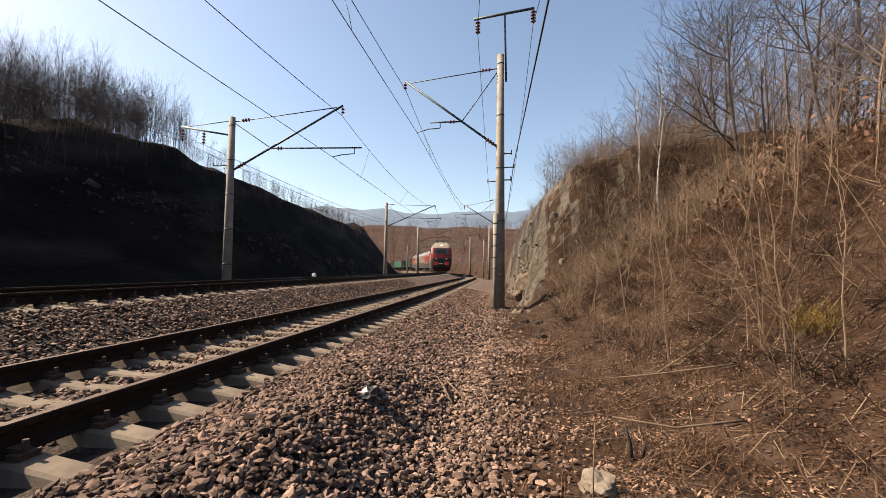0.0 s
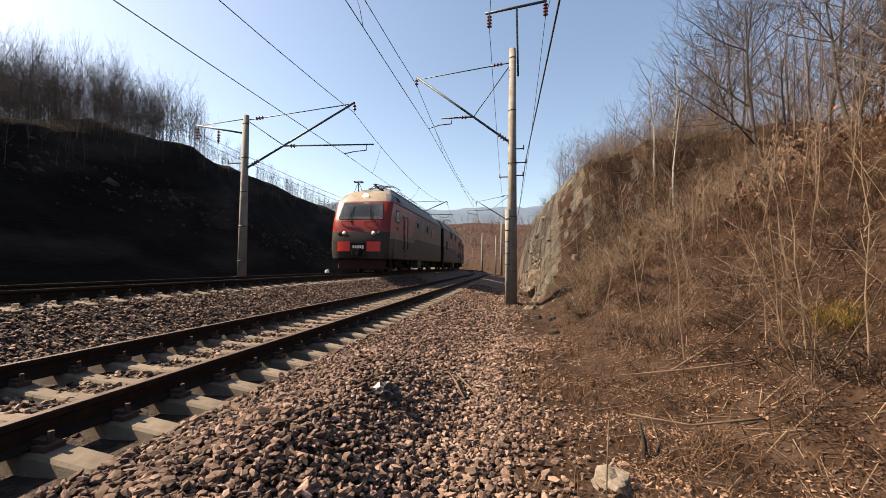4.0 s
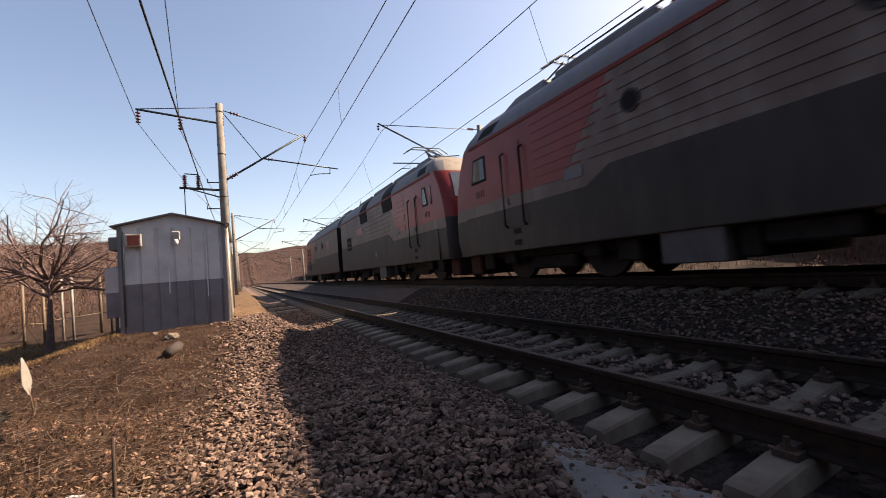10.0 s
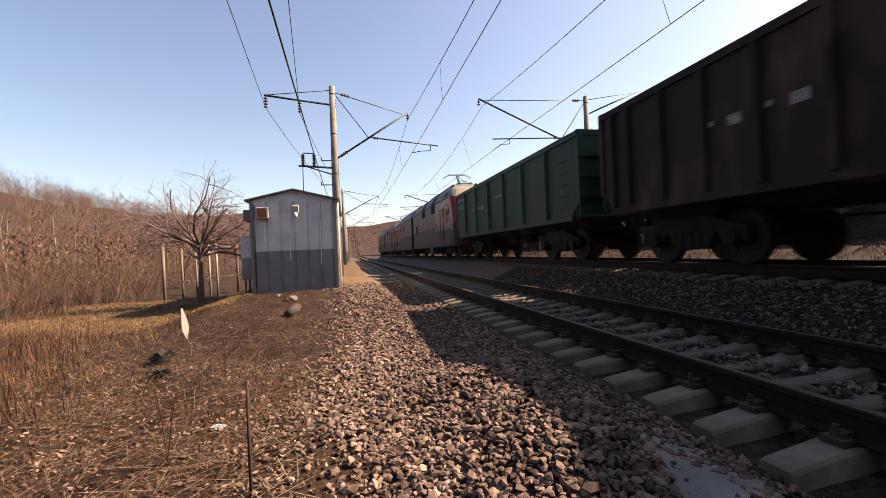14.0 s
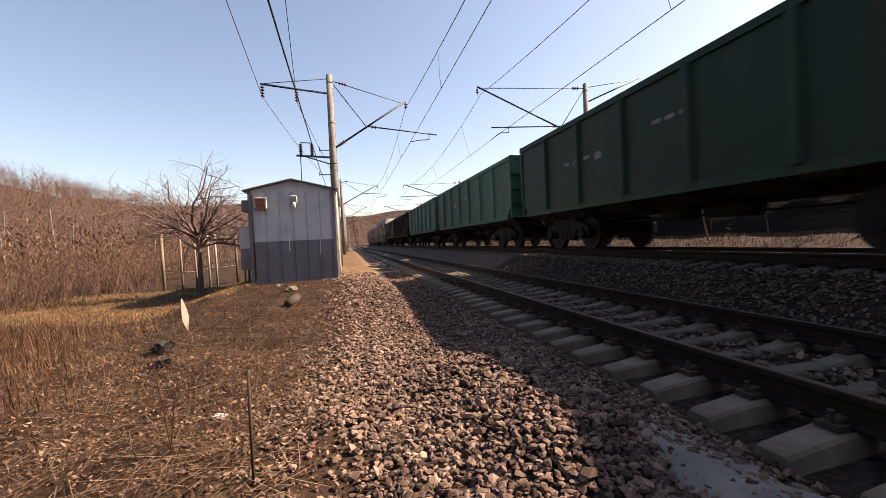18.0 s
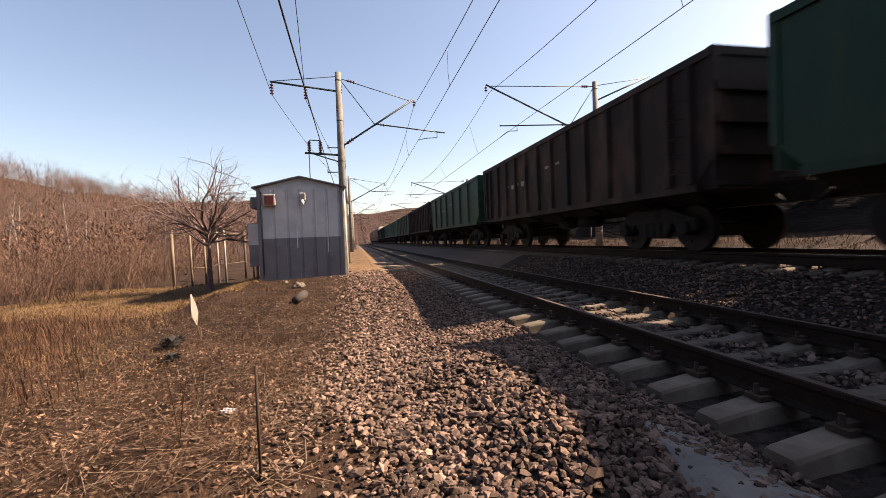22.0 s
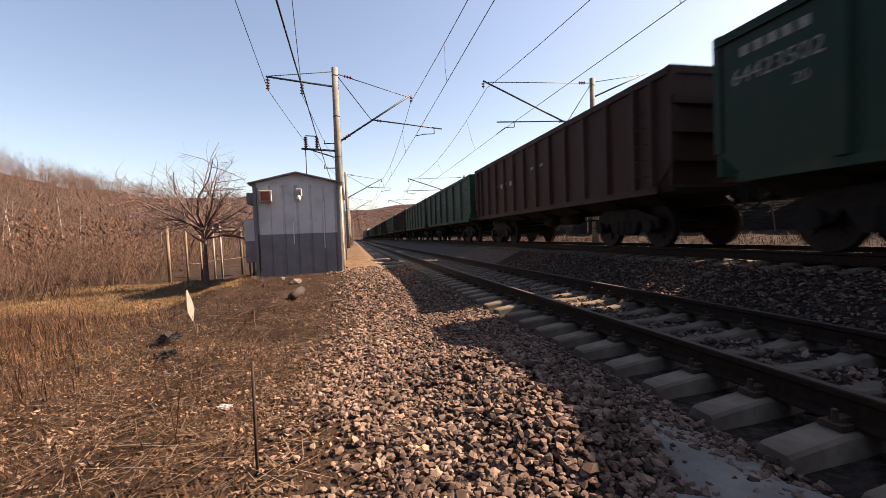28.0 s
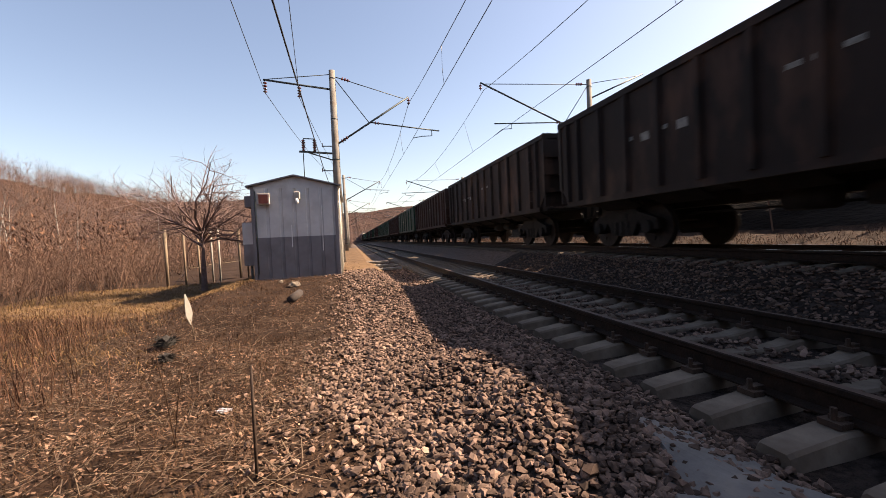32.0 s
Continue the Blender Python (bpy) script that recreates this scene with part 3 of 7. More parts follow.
def make_wires():
    ys = [-124, -98, -72, -46, -20.5, 16.5, 41, 66, 92, 118]

    def line(back, mid0, mid1, ahead):
        return [(*back[:1], y, back[1]) if y < -21 else (mid0[0], y, mid0[1]) if y < 0 else (mid1[0], y, mid1[1]) if y < 20 else (ahead[0] + float(bend(y)), y, ahead[1]) for y in ys]
    spans = dict(near_c=line((0.2, 5.95), (0.24, 5.85), (0.22, 6.46), (0.15, 6.2)), near_m=line((0.2, 7.2), (0.4, 7.5), (-0.28, 8.25), (0.1, 7.2)),
                 far_c=line((-3.8, 5.9), (-3.99, 6.02), (-3.36, 5.55), (-3.6, 5.6)), far_m=line((-3.4, 7.2), (-3.5, 8.3), (-3.0, 7.3), (-2.8, 7.1)))
    wire("contact_wire", spans["near_c"], 0.011, "thin dark contact wire over the near track", 0.05)
    wire("contact_wire", spans["far_c"], 0.011, "thin dark contact wire over the far track", 0.05)
    wire("messenger_wire", spans["near_m"], 0.012, "dark messenger wire sagging over the near track", 0.75)
    wire("messenger_wire", spans["far_m"], 0.012, "dark messenger wire sagging over the far track", 0.8)
    for c, m, sag in (("near_c", "near_m", 0.75), ("far_c", "far_m", 0.8)):
        for i in range(len(ys) - 1):
            if not -50 < ys[i] < 45:
                continue
            hang = (0.15, 0.5, 0.85) if ys[i] != -20.5 else ((0.19, 0.795) if c == "near_c" else (0.338,))
            for t in hang:
                a = Vector(spans[c][i]).lerp(Vector(spans[c][i + 1]), t)
                b = Vector(spans[m][i]).lerp(Vector(spans[m][i + 1]), t)
                a.z -= 0.2 * t * (1 - t)
                b.z -= 4 * sag * t * (1 - t)
                if b.z - a.z > 0.12:
                    tagged(tube_part("dropper", [a, a.lerp(b, 0.35) + Vector((0.03, 0.02, 0)), b], 0.008, M["wire"], None, sides=4), "thin dropper wire hung between catenary and contact wire", "dropper", "dropper wires")
    wire("feeder_cable", [(3.9, -124, 7.4), (3.9, -46, 7.4), (5.45, -20.5, 7.65), (2.66, 16.5, 10.45), (2.6, 41, 8.0), (2.4, 66, 7.8), (-10.5, 118, 7.5)], 0.013, "dark feeder cable slung from pole to pole", 0.36)
    wire("feeder_cable", [(4.6, -124, 7.6), (4.6, -46, 7.6), (6.93, -20.5, 7.85), (4.86, 16.5, 10.75), (4.6, 41, 8.2), (4.0, 66, 7.8), (-9.0, 118, 7.5)], 0.013, "dark feeder cable slung high beside the line", 0.5)
    wire("signal_cable", [(4.5, -124, 4.7), (4.55, -20.5, 4.45), (4.1, 16.5, 5.05), (3.95, 41, 4.7), (2.6, 66, 4.6), (-9.6, 118, 4.6)], 0.016, "dark cable along the near poles", 0.3)
    wire("signal_cable", [(-8.75, -46, 5.4), (-9.5, -20.5, 5.4), (-10.3, 16.5, 6.4), (-8.4, 41, 5.6), (-10.0, 66, 5.3), (-22.5, 118, 5.2)], 0.012, "dark cable along the far poles", 0.3)
    wire("signal_cable", [(-8.75, -46, 5.6), (-9.5, -20.5, 5.8), (-9.27, 16.5, 6.25), (-8.2, 41, 5.9), (-9.8, 66, 5.7), (-22.2, 118, 5.6)], 0.012, "dark cable beside the cutting", 0.3)


make_poles()
make_wires()

# ---- train ----
TT = np.arange(0.0, 32.01, 0.1)
VV = np.interp(TT, [0, 6, 12, 17, 32], [10.65, 10.65, 11.15, 11.75, 11.75])
RUN = np.concatenate([[0], np.cumsum((VV[1:] + VV[:-1]) / 2 * 0.1)])
NOSE0 = 62.8
TRAIN, WHEELSETS = [], []


def run_at(t):
    return float(np.interp(t, TT, RUN))


def bm_prism(bm, poly, x, thick):
    """A plate in the plane x = const: the outline poly (y, z), thick outward along x."""
    a = [bm.verts.new((x, y, z)) for y, z in poly]
    b = [bm.verts.new((x + thick, y, z)) for y, z in poly]
    n = len(poly)
    bm.faces.new(a)
    bm.faces.new(b[::-1])
    for k in range(n):
        bm.faces.new((a[k], b[k], b[(k + 1) % n], a[(k + 1) % n]))


def plate(name, poly, x, thick, material, parent, label=""):
    bm = bmesh.new()
    bm_prism(bm, poly, x, thick)
    return part(name, bm, material, parent, label)


def rect(y0, y1, z0, z1):
    return [(y0, z0), (y1, z0), (y1, z1), (y0, z1)]


def disc(y, z, r, n=16):
    return [(y + r * math.cos(2 * math.pi * k / n), z + r * math.sin(2 * math.pi * k / n)) for k in range(n)]


def wheelset_mesh(r):
    bm = bmesh.new()
    bm_tube(bm, [(-1.05, 0, 0), (1.05, 0, 0)], 0.085, 8)
    for s in (-1, 1):
        for x0, x1, rr in ((0.73, 0.76, r + 0.028), (0.76, 0.86, r)):
            bm_tube(bm, [(s * x0, 0, 0), (s * x1, 0, 0)], rr, 24)
        bm_tube(bm, [(s * 0.86, 0, 0), (s * 0.90, 0, 0)], 0.14, 10)
        for k in range(4):
            a = k * math.pi / 2
            bm_box(bm, s * 0.875 - 0.012, s * 0.875 + 0.012, 0.26 * math.cos(a) - 0.05, 0.26 * math.cos(a) + 0.05, 0.26 * math.sin(a) - 0.05, 0.26 * math.sin(a) + 0.05)
    return finish(bm, "wheelset", M["wheel"])


def side_frame_mesh(base):
    """One cast side frame of a freight bogie with its arch, spring nest and axle boxes."""
    bm = bmesh.new()
    poly = [(-base / 2 - 0.28, 0.42), (-base / 2 + 0.2, 0.42), (-base / 2 + 0.34, 0.62), (-0.38, 0.28), (0.38, 0.28), (base / 2 - 0.34, 0.62), (base / 2 - 0.2, 0.42),
            (base / 2 + 0.28, 0.42), (base / 2 + 0.26, 0.66), (base / 2 - 0.3, 0.82), (0.5, 0.9), (-0.5, 0.9), (-base / 2 + 0.3, 0.82), (-base / 2 - 0.26, 0.66)]
    bm_prism(bm, poly, -0.07, 0.14)
    for s in (-1, 1):
        bm_tube(bm, [(-0.1, s * base / 2, 0.475), (0.16, s * base / 2, 0.475)], 0.15, 10)
    for k in (-0.22, 0.0, 0.22):
        bm_tube(bm, [(0.02, k, 0.3), (0.02, k, 0.62)], 0.09, 8)
    return finish(bm, "side_frame", M["under"])


def coupler_mesh():
    bm = bmesh.new()
    bm_box(bm, -0.11, 0.11, -0.1, 0.62, 0.95, 1.15)
    bm_box(bm, -0.24, 0.2, -0.36, -0.1, 0.86, 1.24)
    bm_box(bm, 0.05, 0.2, -0.46, -0.36, 0.9, 1.2)
    return finish(bm, "coupler", M["under"], bevel=0.02)


M.update(
    wheel=mat("wheel_steel", (0.012, 0.010, 0.009), (0.026, 0.020, 0.017), 9, 0.75, 0.2, spec=0.2),
    under=mat("grimy_undercarriage", (0.008, 0.0075, 0.007), (0.019, 0.016, 0.014), 5, 0.85, 0.05, bump=0.2, spec=0.18),
    red=mat("red_paint", (0.145, 0.012, 0.010), (0.19, 0.018, 0.014), 1.2, 0.33, spot=(0.16, 0.02, 0.016), spot_scale=2.5, spec=0.3),
    light_grey=mat("light_grey_paint", (0.0978, 0.0765, 0.0663), (0.132, 0.105, 0.0918), 1.5, 0.45, spot=(0.145, 0.129, 0.115), spot_scale=3, stretch=(1, 1, 0.35), spec=0.18),
    dark_grey=mat("dark_grey_paint", (0.021, 0.019, 0.018), (0.033, 0.030, 0.028), 1.5, 0.5, spot=(0.037, 0.033, 0.030), spot_scale=3, stretch=(1, 1, 0.3), spec=0.18),
    roof_grey=mat("grey_roof_paint", (0.095, 0.102, 0.115), (0.14, 0.148, 0.16), 2, 0.55, spot=(0.12, 0.11, 0.10), spot_scale=2, spec=0.18),
    box_grey=mat("grey_box_paint", (0.05, 0.048, 0.05), (0.075, 0.072, 0.074), 3, 0.6, spec=0.18),
    # red of the nose panels, with the sunlight on them put into the colour
    sunlit_red=mat("sunlit_red_paint", (0.52, 0.03, 0.02), (0.6, 0.04, 0.025), 3, 0.4),
    lamp_glass=mat("pale_lamp_glass", (0.4, 0.38, 0.34), (0.5, 0.48, 0.44), 4, 0.15),
    dull_red=mat("dull_red_paint", (0.12, 0.025, 0.02), (0.16, 0.035, 0.028), 3, 0.6, spec=0.18),
    cream=mat("dusty_beige_nose_paint", (0.204, 0.168, 0.12), (0.258, 0.216, 0.162), 2, 0.45, spot=(0.168, 0.132, 0.096), spot_scale=4),
    black=mat("black_rubber", (0.006, 0.006, 0.0065), (0.012, 0.012, 0.013), 8, 0.75, spec=0.12),
    glass=mat("dark_cab_glass", (0.02, 0.022, 0.024), (0.03, 0.032, 0.035), 2, 0.06),
    porcelain=mat("red_brown_porcelain", (0.16, 0.035, 0.025), (0.22, 0.05, 0.035), 8, 0.2),
    white=mat("white_paint", (0.62, 0.61, 0.58), (0.74, 0.73, 0.70), 4, 0.6),
    green=mat("green_wagon_paint", (0.00528, 0.0255, 0.0158), (0.0088, 0.0378, 0.022), 0.9, 0.55, bump=0.12, fine=7, spot=(0.0194, 0.0317, 0.0194), spot_scale=1.6, spread=0.22, stretch=(1, 1, 0.45), spec=0.18),
    teal=mat("faded_green_wagon_paint", (0.015, 0.066, 0.048), (0.027, 0.09, 0.064), 0.9, 0.55, bump=0.12, fine=7, spot=(0.06, 0.07, 0.05), spot_scale=1.4, spread=0.2, stretch=(1, 1, 0.45), spec=0.18),
    brown=mat("red_brown_wagon_paint", (0.0224, 0.0104, 0.008), (0.0376, 0.0168, 0.012), 0.9, 0.65, bump=0.15, fine=7, spot=(0.036, 0.024, 0.0192), spot_scale=1.7, spread=0.25, stretch=(1, 1, 0.45), spec=0.18),
    umber=mat("dark_umber_wagon_paint", (0.0105, 0.0075, 0.00675), (0.0188, 0.0128, 0.0105), 0.9, 0.7, bump=0.15, fine=7, spot=(0.0525, 0.03, 0.021), spot_scale=1.7, spread=0.25, stretch=(1, 1, 0.45), spec=0.18),
    plough=mat("dirty_plough_paint", (0.022, 0.009, 0.007), (0.045, 0.013, 0.010), 4, 0.8, spec=0.2),
    headlight=glow("dim_headlamp", (1.0, 0.85, 0.6), 0.7),
)
WHEEL_LOCO, WHEEL_CAR, FRAME_CAR, COUPLER = wheelset_mesh(0.60), wheelset_mesh(0.475), side_frame_mesh(1.85), coupler_mesh()
LOCO_L = 15.75


def nose_in(z):
    return float(np.interp(z, [0.7, 1.2, 1.75, 2.6, 3.2, 3.7, 4.0, 4.25, 4.42, 4.5], [0.10, 0.02, 0.04, 0.18, 0.42, 0.72, 0.95, 1.24, 1.58, 2.0]))


def half_width(z):
    return float(np.interp(z, [0.7, 1.2, 3.73, 3.95, 4.2, 4.42, 4.5], [1.50, 1.55, 1.55, 1.47, 1.3, 1.08, 0.85]))


def bow(u):
    """How far the nose falls back from its middle at the share u of the half width."""
    return 0.34 * (1 - math.sqrt(max(0.0, 1 - 0.97 * min(1.0, abs(u)) ** 4.5)))


def loco_shell():
    """The car body, built of level slices with a raked, rounded nose at y = 0."""
    bm = bmesh.new()
    secs = []
    for z in (0.72, 1.2, 1.62, 1.75, 2.08, 2.6, 2.75, 3.2, 3.66, 3.73, 3.95, 4.2, 4.42, 4.5):
        w, f = half_width(z), nose_in(z)
        ring = [(-w, LOCO_L, z), (w, LOCO_L, z), (w, 9.0, z), (w, 4.0, z)]
        ring += [(px, f + bow(px / w), z) for px in (w, w * 0.97, w * 0.9, w * 0.78, w * 0.6, w * 0.3, 0, -w * 0.3, -w * 0.6, -w * 0.78, -w * 0.9, -w * 0.97, -w)]
        ring += [(-w, 4.0, z), (-w, 9.0, z)]
        secs.append(ring)
    bm_loft(bm, secs)
    me = finish(bm, "body", [M["light_grey"], M["dark_grey"], M["red"], M["roof_grey"], M["cream"], M["black"]])
    for p in me.polygons:
        y, z = p.center.y, p.center.z
        front = y < 2.2
        if z > 3.74:
            i = 4 if front and abs(p.center.x) < 1.15 and y < 1.9 else 3
        elif y > LOCO_L - 0.1:
            i = 5
        elif z > 2.08:
            i = 2 if y < 4.2 else 0
        elif z > 1.75:
            i = 1 if y < 0.8 else 0
        else:
            i = 1
        p.material_index = i
        p.use_smooth = True
    me.set_sharp_from_angle(angle=radians(30))
    return me


BODY_ME = loco_shell()


def pantograph(parent, y, raised):
    """A half-arm current collector on the roof, facing the cab."""
    p = new("pantograph")
    p.parent = parent
    p.location = (0, y, 4.62)
    for s in (-0.45, 0.45):
        for yy in (0, 1.1):
            bm = bmesh.new()
            insulator(bm, s, yy, -0.1, 0.25)
            part("foot_insulator", bm, M["porcelain"], p)
    bm = bmesh.new()
    for s in (-0.5, 0.5):
        bm_tube(bm, [(s, -0.1, 0.18), (s, 1.25, 0.18)], 0.03, 6)
    for yy in (-0.1, 0.55, 1.25):
        bm_tube(bm, [(-0.5, yy, 0.18), (0.5, yy, 0.18)], 0.03, 6)
    part("base_frame", bm, M["steel"], p)
    if raised:
        head = (0, 1.85, 1.02)
        tube_part("lower_arm", [(0, 0.85, 0.12), (0, 1.35, 0.55), head], [0.08, 0.07, 0.05], M["steel"], p)
        struts = [((s * 0.42, -0.35, 0.2), (s * 0.12, 1.4, 0.6)) for s in (-1, 1)] + [((s * 0.3, 0.3, 0.2), (s * 0.06, head[1], head[2])) for s in (-1, 1)]
    else:
        head = (0, 1.15, 0.46)
        tube_part("lower_arm", [(0, 0.9, 0.2), (0, -0.6, 0.34)], [0.06, 0.045], M["steel"], p)
        struts = [((s * 0.06, -0.6, 0.34), (s * 0.42, head[1], head[2])) for s in (-1, 1)]
    for a, b in struts:
        tube_part("upper_arm", [a, b], 0.022, M["steel"], p, sides=6)
    bm = bmesh.new()
    for dy in (-0.16, 0.16):
        bm_tube(bm, [(-0.98, head[1] + dy, head[2] - 0.16), (-0.62, head[1] + dy, head[2] + 0.06), (0.62, head[1] + dy, head[2] + 0.06), (0.98, head[1] + dy, head[2] - 0.16)], 0.025, 6)
    part("collector_head", bm, M["steel"], p)


def loco(kind, raised):
    e = new("locomotive_section")
    ob = new("body", BODY_ME)
    ob.parent = e
    for s in (-1, 1):
        x = s * 1.551
        t = s * 0.006
        # livery
        if kind == "A":
            red = [(3.98, 2.08), (5.0, 2.08), (6.35, 3.72), (3.98, 3.72)]
            dark = [(0.95, 0.74), (LOCO_L - 0.02, 0.74), (LOCO_L - 0.02, 2.08), (6.2, 2.08), (5.6, 1.78), (0.95, 1.78)]
        else:
            red = [(3.98, 2.08), (4.75, 2.08), (5.05, 2.2), (5.5, 3.0), (5.62, 3.4), (5.5, 3.62), (5.2, 3.72), (3.98, 3.72)]
            dark = [(0.95, 0.74), (LOCO_L - 0.02, 0.74), (LOCO_L - 0.02, 2.15), (6.15, 2.12), (5.55, 1.78), (0.95, 1.78)]
        plate("red_livery_panel", red, x, t, M["red"], e)
        plate("lower_panel", dark, x, s * 0.012, M["dark_grey"], e)
        # pressed ribs of the machine room wall
        for k in range(7):
            z = 2.28 + k * 0.2
            y0 = 5.2 + (z - 1.92) * 0.78 + 0.25 if kind == "A" else 5.9
            plate("pressed_rib", rect(y0, LOCO_L - 0.25, z, z + 0.035), x, s * 0.018, M["light_grey"], e)
            plate("pressed_rib", rect(4.1, y0 - 0.25 - (0.35 if kind == "B" else 0.0), z, z + 0.035), x, s * 0.018, M["red"], e)
        plate("eave_strip", rect(1.3, LOCO_L - 0.05, 3.68, 3.76), x, s * 0.02, M["dull_red"], e)
        # cab windows
        for y0, y1 in (((1.2, 2.1),) if kind == "A" else ((1.12, 1.4), (1.5, 2.1))):
            w = plate("cab_window", [(y0 + 0.12, 2.68), (y1, 2.68), (y1, 3.36), (y0 + 0.3, 3.36)], x, s * 0.012, M["black"], e)
            plate("pane", [(y0 + 0.2, 2.74), (y1 - 0.06, 2.74), (y1 - 0.06, 3.30), (y0 + 0.34, 3.30)], x, s * 0.017, M["glass"], w)
        vent = new("roof_vent")
        vent.parent = e
        bm = bmesh.new()
        ends = [[bm.verts.new((s * (half_width(z) + 0.012), y + (z - 3.85) * 0.5, z)) for z in (3.85, 4.0, 4.15)] for y in (1.75, 2.5)]
        for k in range(2):
            bm.faces.new((ends[0][k], ends[1][k], ends[1][k + 1], ends[0][k + 1]))
        bmesh.ops.solidify(bm, geom=bm.faces[:], thickness=0.02)
        part("vent_screen", bm, M["black"], vent)
        # door between its rails
        d0 = 2.95 if kind == "A" else 2.62
        door = plate("cab_door", rect(d0 + 0.08, d0 + 0.68, 2.08, 3.3), x, s * 0.014, M["red"], e, "cab door in red over grey")
        plate("door_band", rect(d0 + 0.08, d0 + 0.68, 1.78, 2.08), x, s * 0.014, M["light_grey"], door)
        plate("door_foot", rect(d0 + 0.08, d0 + 0.68, 1.35, 1.78), x, s * 0.018, M["dark_grey"], door)
        plate("sill", rect(d0 + 0.08, d0 + 0.68, 1.28, 1.35), x, s * 0.03, M["dark_grey"], door)
        tube_part("door_handle", [(x + s * 0.02, d0 + 0.16, 1.85), (x + s * 0.06, d0 + 0.16, 1.9), (x + s * 0.06, d0 + 0.16, 2.0)], 0.015, M["black"], door, sides=6)
        for yy in (d0, d0 + 0.76):
            tube_part("handrail", [(x, yy, 1.3), (x + s * 0.09, yy, 1.36), (x + s * 0.09, yy, 3.1), (x, yy, 3.16)], 0.028, M["black"], e, "dark vertical handrail", 6)
        for z in (0.85, 1.12):
            plate("step_recess", rect(d0 + 0.22, d0 + 0.52, z, z + 0.13), x, s * 0.015, M["black"], e)
        # sanding box lid and number bars
        plate("access_lid", rect(d0 + 2.1, d0 + 2.6, 2.0, 2.22), x, s * 0.016, M["roof_grey"], e)
        for k in range(4):
            plate("number_bar", rect(1.55 + k * 0.12, 1.58 + k * 0.12, 2.28, 2.46), x, s * 0.009, M["dark_grey"], e)
        if kind == "A":
            for yy, r in ((6.75, 0.2), (9.85, 0.27)):
                pt = plate("porthole", disc(yy, 3.0, r), x, s * 0.03, M["dark_grey"], e, "round porthole with a dark rim")
                plate("pane", disc(yy, 3.0, r * 0.78), x, s * 0.036, M["black"], pt)
            plate("red_emblem", [(11.5, 2.62), (11.85, 2.62), (11.9, 2.95), (12.75, 2.95), (12.85, 3.15), (11.6, 3.15)], x, s * 0.021, M["red"], e, "plain red emblem shape")
            plate("red_emblem", [(12.05, 2.62), (12.7, 2.62), (12.7, 2.86), (12.05, 2.86)], x, s * 0.021, M["red"], e)
        else:
            for y0 in (5.35, 9.35):
                g = new("air_intake")
                g.parent = e
                plate("backing", [(y0, 3.15), (y0 + 1.3, 3.15), (y0 + 1.5, 3.74), (y0 + 0.1, 3.74)], x, s * 0.02, M["black"], g)
                bm = bmesh.new()
                sec = [(s * (half_width(z) + 0.015), z) for z in (3.74, 3.95, 4.2, 4.4)]
                a = [bm.verts.new((xx, y0 + 0.1 + (z - 3.74) * 0.25, z)) for xx, z in sec]
                b = [bm.verts.new((xx, y0 + 1.5 + (z - 3.74) * 0.25, z)) for xx, z in sec]
                for k in range(3):
                    bm.faces.new((a[k], b[k], b[k + 1], a[k + 1]))
                bmesh.ops.solidify(bm, geom=bm.faces[:], thickness=0.02)
                part("grille", bm, M["black"], g)
                for k in range(4):
                    plate("slat", rect(y0 + 0.1, y0 + 1.36, 3.22 + k * 0.13, 3.24 + k * 0.13), x, s * 0.03, M["black"], g)
            v = plate("vent_window", rect(13.1, 14.1, 1.92, 2.68), x, s * 0.022, M["black"], e, "dark louvred vent window")
            for k in range(2):
                plate("louvre", rect(13.15, 14.05, 2.08 + k * 0.26, 2.15 + k * 0.26), x, s * 0.03, M["dark_grey"], v)
            plate("red_emblem", [(10.3, 2.62), (11.6, 2.66), (11.7, 2.95), (10.4, 2.95)], x, s * 0.02, M["red"], e, "faded plain red emblem shape")
            plate("notice_plate", rect(8.1, 8.28, 1.25, 1.45), x, s * 0.016, M["stencil"], e)
        # under-body boxes
        box_part("battery_box", tuple(sorted((s * 1.0, s * 1.5))) + (7.0, 8.0, 0.22, 0.74), M["box_grey"], e, "grey battery box", 0.02)
        box_part("air_tank", tuple(sorted((s * 0.9, s * 1.35))) + (8.4, 9.4, 0.42, 0.72), M["under"], e, bevel=0.04)
        tube_part("tail_lamp", [(s * 1.05, nose_in(2.0) + bow(0.68) + 0.1, 2.0), (s * 1.05, nose_in(2.0) + bow(0.68) - 0.04, 2.0)], 0.1, M["glass"], e, sides=12)
        tube_part("buffer_lamp", [(s * 0.78, nose_in(2.0) + bow(0.5) + 0.1, 2.0), (s * 0.78, nose_in(2.0) + bow(0.5) - 0.04, 2.0)], 0.1, M["lamp_glass"], e, "round front lamp", 12)
        bm = bmesh.new()
        bm_loft(bm, [[(s * px, nose_in(pz) + bow(px / half_width(pz)) + d, pz) for pz, d in ((1.08, -0.025), (1.58, -0.025), (1.58, 0.04), (1.08, 0.04))] for px in (0.45, 0.6, 0.75, 0.9, 1.02, 1.14)])
        part("front_red_panel", bm, M["sunlit_red"], e)
        # wipers and hand bars below the windscreen
        tube_part("front_handrail", [(s * 0.3, nose_in(2.5) - 0.03, 2.45), (s * 0.3, nose_in(2.6) - 0.08, 2.62), (s * 0.95, nose_in(2.6) + bow(0.61) - 0.08, 2.62), (s * 0.95, nose_in(2.5) + bow(0.61) - 0.02, 2.45)], 0.02, M["black"], e, sides=6)
